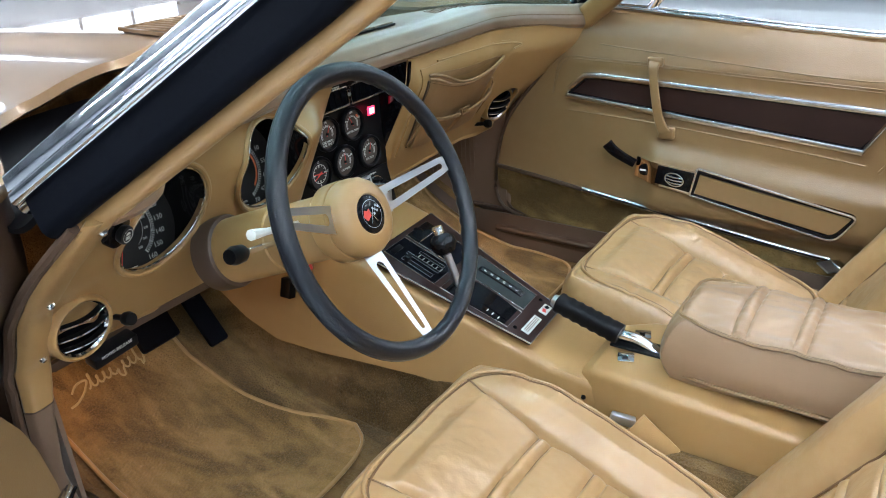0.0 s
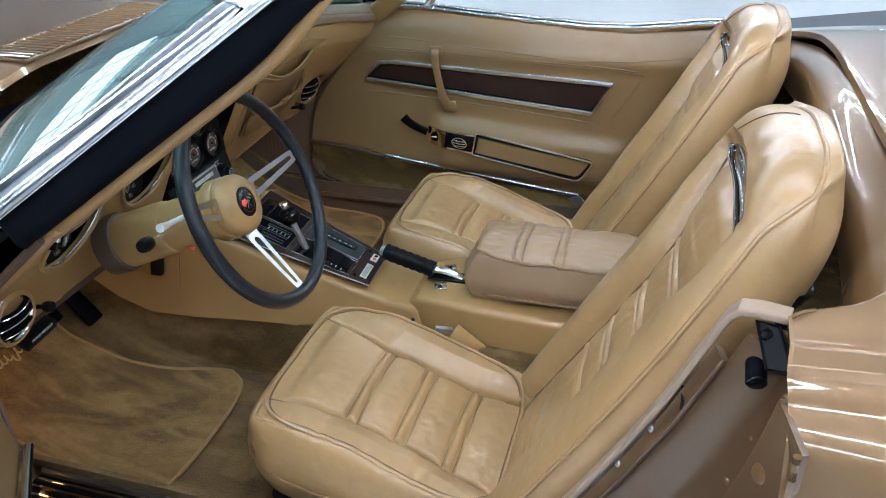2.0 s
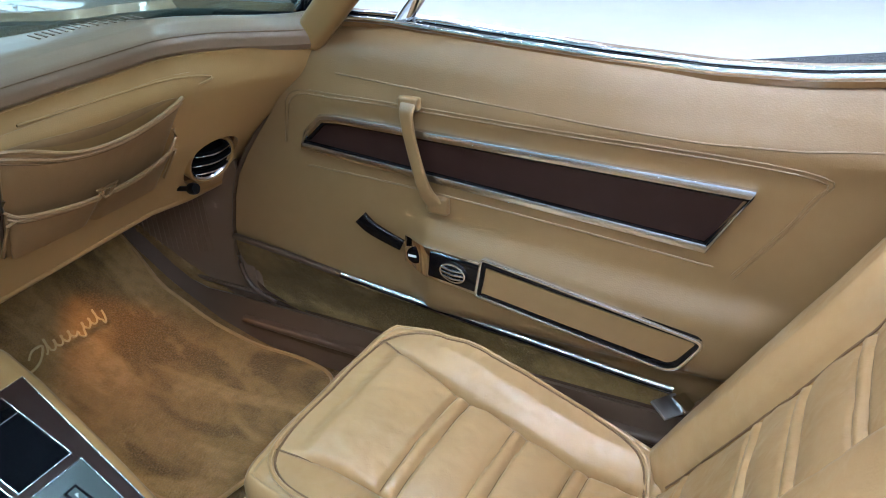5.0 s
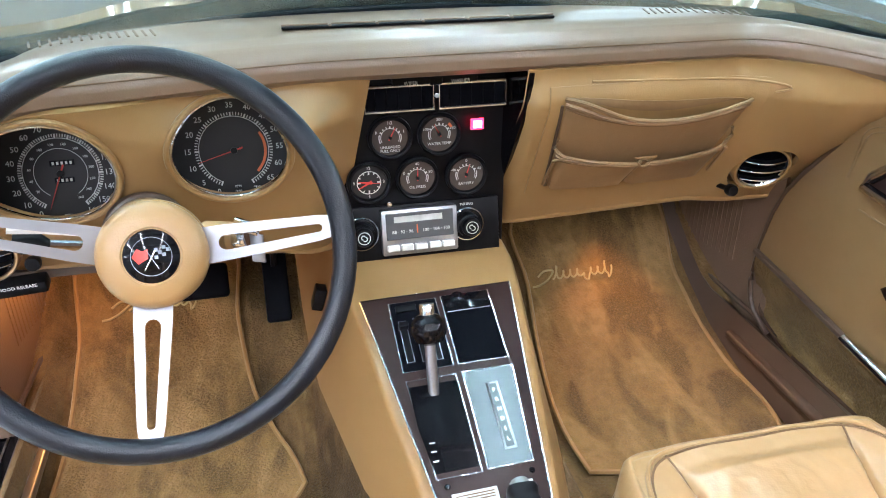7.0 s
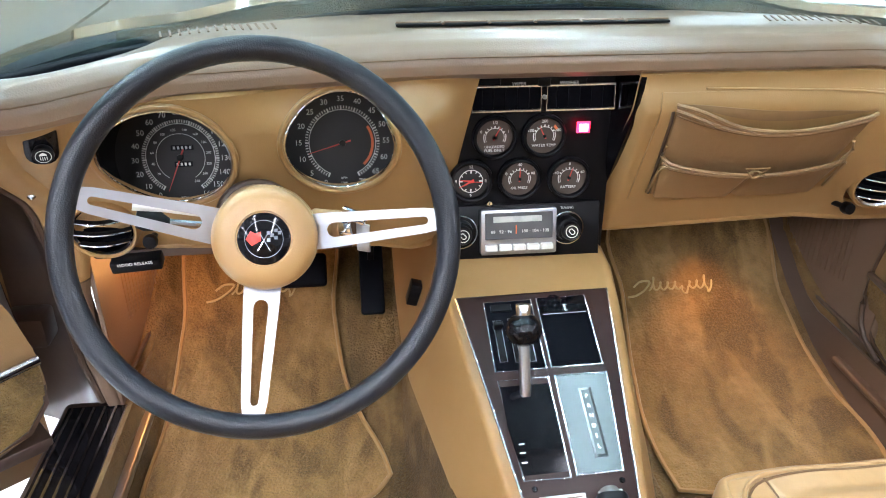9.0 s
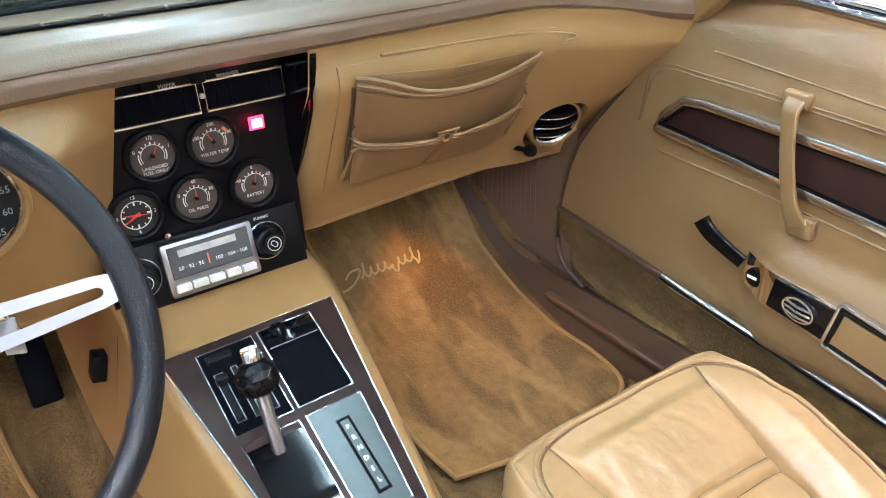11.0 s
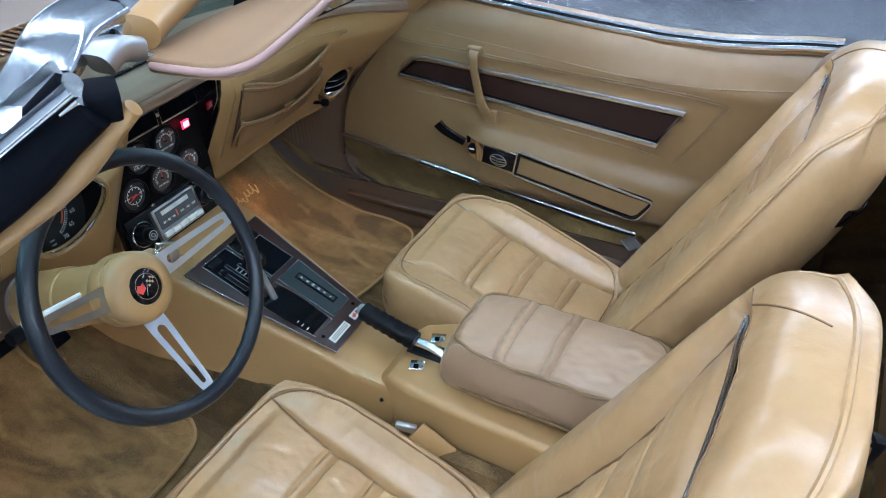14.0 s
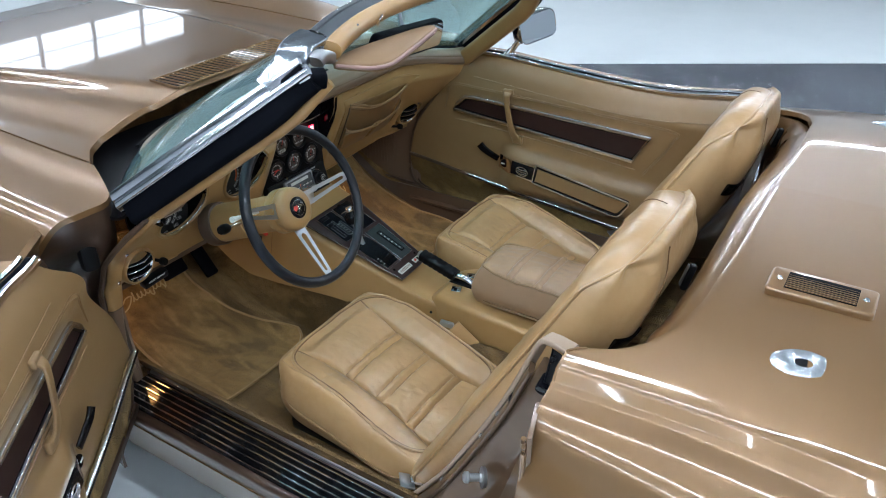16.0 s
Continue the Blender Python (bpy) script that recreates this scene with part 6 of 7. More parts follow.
    part("grip_cap", lathe([(0.0, 0.01), (0.009, 0.009), (0.012, 0.0), (0.012, -0.006)], 20, frame_at(a, a - b)), BRUSHED, lv)
    for x in (-0.026, 0.046):
        e = part("badge", box(0.022, 0.024, 0.003, pose(x, -0.229, 0.4585, 0, 0, 20), 0.001), CHROME, c, "small chrome badge")
        part("badge_inlay", box(0.007, 0.008, 0.002, pose(x - 0.004, -0.229, 0.461, 0, 0, 20), 0), GLOSS, e)
    part("side_screw", lathe([(0, 0.003), (0.003, 0.0025), (0.004, 0)], 10, frame_at((-0.077, -0.186, 0.405), (-1, 0, 0.2))), BLACK, c)
    bk = part("belt_buckle", box(0.011, 0.034, 0.015, pose(-0.126, -0.264, 0.428, 12, 0, 20), 0.003), BRUSHED, c, "chrome seat belt buckle")
    part("belt_strap", sweep([(-0.122, -0.28, 0.425), (-0.114, -0.33, 0.38), (-0.112, -0.36, 0.33)], rrect(0.006, 0.035, 0.002, 2), up=(0, 0.6, 0.8)), VINYL, bk)

    # padded arm rest: pillow with piping and two pairs of sewn rolls
    ar = thing("armrest", (0.03, -0.45, 0.455), "soft tan leather armrest pad with sewn rolls", "armrest")
    part("pad", cushion_mesh(arm_top, lambda p, q: 0.458, 110, 0.20), ARMVINYL, ar, smooth=60)
    low = [arm_top(*rim_uv(2 * math.pi * k / 100, 1.0)) for k in range(100)]
    part("piping", tube([V((0.030 + (p.x - 0.030) * 1.01, -0.452 + (p.y + 0.452) * 1.004, 0.470)) for p in low], 0.003, True, 6), PIPING, ar)
    part("piping", tube([arm_top(*rim_uv(2 * math.pi * k / 100, 0.91)) + V((0, 0, 0.0015)) for k in range(100)], 0.003, True, 6), PIPING, ar)


def rim_uv(a, f):
    """A point on a square loop of half size f with rounded corners."""
    c, s = math.cos(a), math.sin(a)
    k = (abs(c) ** 6 + abs(s) ** 6) ** (-1 / 6)
    return f * k * c, f * k * s


def cushion_mesh(top, floor_z, n, edge):
    """A soft pad: top(p, q) for p, q in -1..1 down to floor_z, with a rounded rim of relative width edge."""
    bm = bmesh.new()
    g = []
    for i in range(n + 1):
        row = []
        for j in range(n + 1):
            p, q = -1 + 2 * i / n, -1 + 2 * j / n
            p, q = math.copysign(abs(p) ** 0.9, p), math.copysign(abs(q) ** 0.9, q)
            row.append(bm.verts.new(top(p, q)))
        g.append(row)
    for i in range(n):
        for j in range(n):
            bm.faces.new((g[i][j], g[i + 1][j], g[i + 1][j + 1], g[i][j + 1]))
    rim = [g[i][0] for i in range(n)] + [g[n][j] for j in range(n)] + [g[i][n] for i in range(n, 0, -1)] + [g[0][j] for j in range(n, 0, -1)]
    low = []
    cen = sum((v.co for v in rim), V()) / len(rim)
    prev = rim
    for t in (0.25, 0.5, 0.75, 1.0):
        ring = []
        for v in rim:
            zf = floor_z(v.co.x, v.co.y)
            out = (v.co - cen)
            out.z = 0
            bul = 0.010 * math.sin(math.pi * t) - 0.010 * t
            p = v.co + out.normalized() * bul
            p.z = lerp(v.co.z, zf, t)
            ring.append(bm.verts.new(p))
        for k in range(len(rim)):
            bm.faces.new((prev[k], prev[(k + 1) % len(rim)], ring[(k + 1) % len(rim)], ring[k]))
        prev = ring
    bm.faces.new(prev)
    return bm


def arm_top(p, q):
    """The armrest's upper surface; q runs from front (-1) to rear (1)."""
    x = 0.030 + 0.083 * p * math.sqrt(1 - 0.14 * q ** 4)
    y = -0.452 - 0.172 * q * math.sqrt(1 - 0.12 * p ** 4)
    r = max(abs(p), abs(q))
    z = 0.551 + 0.008 * (1 - p * p) * (1 - 0.5 * q * q)
    z -= 0.034 * max(0, (r - 0.82) / 0.18) ** 2.0
    k = 1 - sm((abs(p) - 0.86) / 0.08)
    for c in (-0.42, 0.02):
        for d in (-0.05, 0.05):
            z -= 0.0040 * gs(q - c - d, 0.011) * k
        z += 0.0028 * gs(q - c, 0.035) * k
    z += 0.0035 * noise.noise(V((x * 26, y * 26, 1.0))) + 0.0018 * noise.noise(V((x * 70, y * 50, 4.0)))
    return V((x, y, z))


console()


# ---------------- seats ----------------
SX = -0.312          # the driver seat's middle


def cushion_seam(q):
    """Where the sewn pad ends across: the seams start at the front corners and open again at the rear."""
    return table(q, [(-0.86, 0.64), (-0.7, 0.575), (-0.5, 0.525), (-0.25, 0.495), (0.2, 0.485), (0.5, 0.50), (0.75, 0.55), (0.95, 0.64)])


ROLLS = (-0.235, 0.115, 0.475)          # pairs of sewn lines across the cushion


def seat_top(p, q):
    """Cushion: p across, q from front (-1) to rear (1)."""
    x = SX + 0.198 * p * math.sqrt(1 - 0.30 * abs(q) ** 8) * (1 - 0.03 * (1 - q))
    y = -0.245 - 0.222 * q * math.sqrt(1 - 0.24 * p ** 8)
    r = max(abs(p), abs(q))
    z = 0.470 - 0.105 * sm((q + 0.6) / 1.7)
    # puffed side bolsters over a lower sewn pad
    seam = cushion_seam(q)
    a = abs(p) - seam
    deep = 0.027 * sm((q + 0.85) / 0.65)
    bol = math.sqrt(min(max(a / 0.20, 0.0), 1.0))
    z += deep * (0.9 * bol - 1.0) + 0.004 * sm(a / 0.1) * sm((q + 0.7) / 0.6) * sm((1.12 - abs(p)) / 0.25)
    z -= 0.007 * gs(a, 0.016) * sm((q + 0.84) / 0.25) * sm((1.0 - q) / 0.06)
    k = sm(-a / 0.05) * sm((q + 0.75) / 0.1)
    if k > 0:
        z += 0.009 * k * (1 - (p / 0.6) ** 2)
        for c in ROLLS:
            c += 0.016 * p
            z += k * 0.0030 * gs(q - c, 0.030)
            z -= k * 0.0062 * (gs(q - c + 0.040, 0.0105) + gs(q - c - 0.040, 0.0105))
        z += k * (0.0060 * gs(q + 0.06, 0.10) + 0.0060 * gs(q - 0.295, 0.10) + 0.0055 * gs(q - 0.70, 0.11) + 0.005 * gs(q + 0.48, 0.18))
    # rolled rim outside the piping, and the groove that the piping lies in
    z -= 0.052 * max(0, (r - 0.85) / 0.15) ** 2.0 + 0.0030 * gs(r - 0.855, 0.013)
    z += 0.0026 * noise.noise(V((x * 20, y * 20, 3.0)))
    # folds that fan out of the seams
    w = noise.noise(V((x * 24 + 3 * noise.noise(V((x * 9, y * 9, 2.0))), y * 62, 9.0)))
    near = 0.25 + 0.75 * max(gs(a - 0.10, 0.13), gs(r - 0.80, 0.10))
    z -= 0.0042 * max(0.0, w) * near * sm((q + 0.8) / 0.5)
    w2 = noise.noise(V((x * 60 + y * 30, y * 44 - x * 25, 2.0)))
    z -= 0.0014 * max(0.0, w2) * (0.4 + 0.6 * k)
    return V((x, y, z))


BO, BD, BN = V((SX, -0.462, 0.338)), V((0, -0.497, 0.868)), V((0, 0.868, 0.497))
BL = 0.695           # length of the backrest along its slope
BACK_ROLLS = (0.095, 0.285, 0.388, 0.505, 0.62)


def back_half(s):
    row = [(0, 0.196), (0.12, 0.202), (0.35, 0.203), (0.6, 0.199), (0.70, 0.194), (0.78, 0.187), (0.84, 0.179), (0.88, 0.170), (0.91, 0.158), (0.935, 0.140), (0.97, 0.122)]
    return sum(table(s + 0.012 * k, row) for k in range(-3, 4)) / 7


def back_mid(s):
    """The upper back leans a little towards the console."""
    return 0.025 * sm((s - 0.45) / 0.45)


def pad_half(s):
    """Half width of the sewn pad, which opens to the ends of the belt slot."""
    return table(s, [(0, 0.122), (0.08, 0.112), (0.2, 0.100), (0.35, 0.094), (0.5, 0.093), (0.58, 0.098), (0.66, 0.111), (0.73, 0.126), (0.79, 0.138), (0.85, 0.144), (1.0, 0.146)])


def slot_s(x):
    return 0.829 - 0.022 * (x / 0.14) ** 2


def back_rim(s):
    return 0.040 - 0.033 * sm((s - 0.84) / 0.13)


def back_s(p, q):
    s = (q + 1) / 2 * 0.968
    return s - 0.036 * abs(p) ** 3.2 * sm((s - 0.74) / 0.22)


def back_front(p, q):
    """Backrest front: p across, q from the bottom (-1) to the top (1)."""
    s = back_s(p, q)
    x = back_half(s) * p
    ds = s - slot_s(x)
    # how far outside the pad and its belt slot, inside the frame of bolsters and headrest cap
    a0, a1 = abs(x) - pad_half(s), BL * (ds - 0.020)
    a = max(a0, a1) + 0.010 * max(0.0, 1 - abs(a0 - a1) / 0.020) ** 2
    rim = back_rim(s)
    crest = 0.058
    out = max(0.0, (abs(p) - 0.66) / 0.34)
    bolster = rim + (crest - rim) * math.sqrt(max(0.0, 1 - out * out))
    u = min(abs(x) / max(pad_half(s), 0.01), 1.0)
    pillow = sm((s - 0.60) / 0.12)
    pad = lerp(0.024, 0.034, pillow) + lerp(0.008, 0.013, pillow) * (1 - u * u)
    pad -= 0.009 * sm((ds + 0.060) / 0.045) + 0.020 * sm((ds + 0.021) / 0.008)
    k = sm(-a / 0.012)
    if k > 0 and s < 0.7:
        for c in BACK_ROLLS:
            c -= 0.010 * u * u
            pad += k * 0.0026 * gs(s - c, 0.008)
            pad -= k * 0.0042 * (gs(s - c + 0.0125, 0.0034) + gs(s - c - 0.0125, 0.0034))
            pad += k * 0.0035 * gs(s - c - 0.052, 0.032)
    wide = lerp(0.034, 0.012, sm((s - 0.72) / 0.08))
    h = lerp(pad, bolster, math.sqrt(min(max(a / wide, 0.0), 1.0)))
    h -= 0.006 * gs(a, 0.0035) * sm((0.80 - s) / 0.05)
    top = min(max(0.0, (s - back_s(p, 1.0)) / 0.093 + 1), 1.0)
    h = rim + (h - rim) * math.sqrt(max(0.0, 1 - top * top)) if top > 0 else h
    # soft folds
    calm = (1 - p ** 6) * (1 - top ** 3)
    h += 0.0026 * calm * noise.noise(V((p * 3.0, q * 5, 5.0)))
    h -= 0.0022 * calm * max(0.0, noise.noise(V((x * 26, s * 36 + 3 * p, 7.0)))) * (0.4 + 0.6 * gs(a - 0.02, 0.03))
    return BO + BD * (BL * s) + V((x + back_mid(s), 0, 0)) + BN * h


def back_rear(p, q):
    s = back_s(p, q)
    hw = back_half(s) * (1.0 - 0.03 * abs(p))
    row = [(0, -0.086), (0.3, -0.082), (0.7, -0.074), (0.84, -0.062), (0.91, -0.046), (0.95, -0.024), (0.97, -0.010)]
    d = sum(table(s + 0.010 * k, row) for k in range(-3, 4)) / 7
    d += 0.045 * max(0, (abs(p) - 0.6) / 0.4) ** 2
    return BO + BD * (BL * s) + V((hw * p + back_mid(s), 0, 0)) + BN * d


def seat():
    st = thing("bucket_seat", (SX, -0.3, 0.29), "tan leather bucket seat with sewn rolls and high back", "seat", "front seats")
    part("cushion", cushion_mesh(seat_top, lambda x, y: 0.315 + 0.02 * sm((y + 0.35) / 0.3), 190, 0.2), LEATHER, st, "soft creased tan leather cushion", 60)
    part("cushion_piping", tube([seat_top(*rim_uv(2 * math.pi * k / 140, 0.855)) + V((0, 0, 0.0024)) for k in range(140)], 0.0030, True, 7), LEATHER, st, "tan leather piping")
    # stitch line along the piping, thickened to paint the shadow beside it
    part("piping_stitch_shadow", tube([seat_top(*rim_uv(2 * math.pi * k / 140, 0.832)) + V((0, 0, 0.0002)) for k in range(140)], 0.0015, True, 5), SEAM, st)
    for c in ROLLS:
        for d in (-0.040, 0.040):
            part("roll_seam", tube([seat_top(p, c + d + 0.016 * p) + V((0, 0, 0.0002)) for p in (lerp(-0.47, 0.47, k / 24) for k in range(25))], 0.0009, n=5), SEAM, st)
    for p in (-1, 1):
        part("bolster_seam", tube([seat_top(p * cushion_seam(q), q) + V((0, 0, 0.0004)) for q in (lerp(-0.84, 0.93, k / 40) for k in range(41))], 0.0014, n=5), SEAM, st)
    low = [seat_top(*rim_uv(2 * math.pi * k / 140, 1.0)) for k in range(140)]
    part("side_seam", tube([V((SX + (p.x - SX) * 1.034, -0.245 + (p.y + 0.245) * 1.03, lerp(p.z, 0.325, 0.42))) for p in low], 0.0026, True, 6), PIPING, st)
    n, J = 120, 240
    bm = bmesh.new()
    F = [[bm.verts.new(back_front(-1 + 2 * i / n, -1 + 2 * j / J)) for j in range(J + 1)] for i in range(n + 1)]
    B = [[bm.verts.new(back_rear(-1 + 2 * i / n, -1 + 2 * j / J)) for j in range(J + 1)] for i in range(n + 1)]
    for G in (F, B):
        for i in range(n):
            for j in range(J):
                bm.faces.new((G[i][j], G[i + 1][j], G[i + 1][j + 1], G[i][j + 1]))
    # rounded sides
    loop = [(0, j) for j in range(J)] + [(i, J) for i in range(n)] + [(n, j) for j in range(J, 0, -1)] + [(i, 0) for i in range(n, 0, -1)]
    prev = [F[i][j] for i, j in loop]
    last = [B[i][j] for i, j in loop]
    cen = BO + BD * BL * 0.5
    for t in (0.2, 0.4, 0.6, 0.8):
        ring = []
        for a, b in zip([F[i][j] for i, j in loop], last):
            o = a.co.lerp(b.co, t)
            out = o - cen
            out -= BN * out.dot(BN)
            ring.append(bm.verts.new(o + out.normalized() * 0.012 * math.sin(math.pi * t)))
        for k in range(len(loop)):
            bm.faces.new((prev[k], prev[(k + 1) % len(loop)], ring[(k + 1) % len(loop)], ring[k]))
        prev = ring
    for k in range(len(loop)):
        bm.faces.new((prev[k], prev[(k + 1) % len(loop)], last[(k + 1) % len(loop)], last[k]))
    bk = part("backrest", bm, LEATHER, st, "high tan leather backrest with headrest cap", 60)
    # piping round the rim, where the front meets the back shell
    rim = [back_front(-1, -0.97 + 1.97 * k / 70) for k in range(71)] + [back_front(-1 + 2 * k / 40, 1) for k in range(1, 40)] + [back_front(1, 1 - 1.97 * k / 70) for k in range(71)]
    part("rim_piping", tube([p + (p - cen - BN * (p - cen).dot(BN)).normalized() * 0.0015 for p in rim], 0.0032, n=7, up=BN), LEATHER, bk)
    for p in (-1, 1):
        ss = [lerp(0.02, 0.79, k / 70) for k in range(71)]
        part("inner_seam", tube([back_front(p * (pad_half(t) + 0.001) / back_half(t), 2 * t / 0.968 - 1) + BN * 0.0004 for t in ss], 0.0014, n=5, up=BN), SEAM, bk)

    def on_back(x, s, out=0.0):
        return back_front(x / back_half(s), 2 * s / 0.968 - 1) + BN * out
    for c in BACK_ROLLS:
        for d in (-0.0125, 0.0125):
            w = pad_half(c) - 0.003
            part("roll_seam", tube([on_back(lerp(-w, w, k / 16), c + d - 0.010 * (2 * k / 16 - 1) ** 2, 0.0002) for k in range(17)], 0.0008, n=5, up=BN), SEAM, bk)
    # belt slot under the headrest: a dark throat in a bright frame
    xs = [lerp(-0.135, 0.135, k / 30) for k in range(31)]

    def flat(x, s, h):
        return BO + BD * (BL * s) + V((x + back_mid(s), 0, 0)) + BN * h
    half = lambda x: 0.0178 * math.sqrt(max(0.02, 1 - (x / 0.136) ** 4))
    throat = surf(lambda u, v: flat(lerp(-0.134, 0.134, u), slot_s(lerp(-0.134, 0.134, u)) + lerp(-1, 1, v) * half(lerp(-0.134, 0.134, u)), 0.029), 30, 4, 0.004, -BN)
    sl = part("belt_slot", throat, SILVER, bk, "dark belt slot with a bright frame under the headrest")
    mouth = surf(lambda u, v: flat(lerp(-0.126, 0.126, u), slot_s(lerp(-0.126, 0.126, u)) + lerp(0.05, 0.60, v) * half(lerp(-0.126, 0.126, u)), 0.0305), 30, 4, 0.003, -BN)
    part("slot_mouth", mouth, GLOSS, sl)
    ring = [flat(x, slot_s(x) + half(x), 0.041) for x in xs] + [flat(x, slot_s(x) - half(x), 0.038) for x in reversed(xs)]
    part("slot_frame", sweep(ring, rrect(0.004, 0.012, 0.0015, 2), closed=True, up=BN), CHROME, sl)
    # sewn lines over the cap
    part("cap_seam", tube([on_back(lerp(0.105, 0.045, k / 16), lerp(0.862, 0.962, k / 16), 0.0004) for k in range(17)], 0.0012, n=5, up=BN), SEAM, bk)
    part("cap_stitch", tube([on_back(x * 1.06, slot_s(x) + 0.042, 0.0003) for x in xs], 0.0009, n=5, up=BN), SEAM, bk)
    part("rear_seam", tube([back_rear(-0.42, 1 - 0.55 * k / 20) - BN * 0.001 for k in range(21)], 0.0012, n=5), SEAM, bk)
    part("belt_outlet", sweep([back_rear(lerp(-0.86, -0.52, k / 8), 0.60) - BN * 0.001 for k in range(9)], rrect(0.034, 0.006, 0.003, 2), up=BN), GLOSS, bk, "dark belt outlet in the back shell")
    part("seat_base", box(0.33, 0.36, 0.035, pose(SX, -0.25, 0.304), 0.008), BLACK, st)
    return st


seat_driver = seat()
copy_thing(seat_driver, Matrix.Translation((-SX, -0.3, 0.29)))


# ---------------- doors ----------------
def door_front(z):
    return table(z, [(0.350, 0.17), (0.356, 0.235), (0.364, 0.275), (0.380, 0.303), (0.40, 0.316), (0.43, 0.321), (0.50, 0.315), (0.56, 0.301), (0.60, 0.285), (0.64, 0.258), (0.68, 0.226), (0.72, 0.192), (0.80, 0.13), (0.86, 0.088)])


def door_top(y):
    return table(y, [(-0.72, 0.838), (-0.66, 0.834), (-0.60, 0.826), (-0.52, 0.818), (-0.42, 0.816), (-0.3, 0.822), (-0.15, 0.833), (0.0, 0.845), (0.1, 0.853)])


def door_x(y, z, shelf=1.0):
    """The inner face of the right-hand door."""
    t = (z - door_top(y) + 0.09) / 0.09
    x = 0.566 + 0.012 * sm((-y - 0.3) / 0.4)
    x += 0.028 * max(0, t) ** 2.2
    # padded arm shelf over an upright face, with a recess below it
    ridge = 0.600 - 0.035 * sm(-y / 0.55)
    along = sm((-0.015 - y) / 0.06) * (1 - sm((-y - 0.47) / 0.13))
    x -= 0.021 * (1 - sm((z - ridge + 0.050) / 0.055)) * sm((z - 0.415) / 0.035) * along * shelf
    x += 0.020 * sm((0.47 - z) / 0.07)
    x -= 0.006 * gs(z - 0.745, 0.02)
    return x


def dpt(y, z, out=0.0):
    e = 0.004
    du = V((door_x(y + e, z) - door_x(y - e, z), 2 * e, 0))
    dv = V((door_x(y, z + e) - door_x(y, z - e), 0, 2 * e))
    n = du.cross(dv).normalized()
    if n.x > 0:
        n = -n
    return V((door_x(y, z), y, z)) + n * out


def strip(pts, w, h, out, mat_, par, name, label="", closed=True):
    return part(name, sweep([dpt(y, z, out) for y, z in pts], rrect(w, h, min(w, h) * 0.35, 2), closed, up=(-1, 0, 0)), mat_, par, label)


def soften(pts, radii, n=5):
    """A closed outline with its corners rounded."""
    out = []
    for k, r in enumerate(radii):
        p = [V((*pts[(k + j) % len(pts)], 0)) for j in (-1, 0, 1)]
        a, c = p[1] + (p[0] - p[1]).normalized() * r, p[1] + (p[2] - p[1]).normalized() * r
        for i in range(n + 1):
            t = i / n
            q = a * (1 - t) ** 2 + p[1] * 2 * t * (1 - t) + c * t * t
            out.append((q.x, q.y))
    return out


def fill(pts, out, thick, n=14):
    """A panel on the door's face inside a four-cornered outline, following the face."""
    a, b, c, d = pts

    def f(u, v):
        y = lerp(lerp(a[0], b[0], u), lerp(d[0], c[0], u), v)
        z = lerp(lerp(a[1], b[1], u), lerp(d[1], c[1], u), v)
        return dpt(y, z, out)
    return surf(f, n * 2, n, thick, (1, 0, 0))


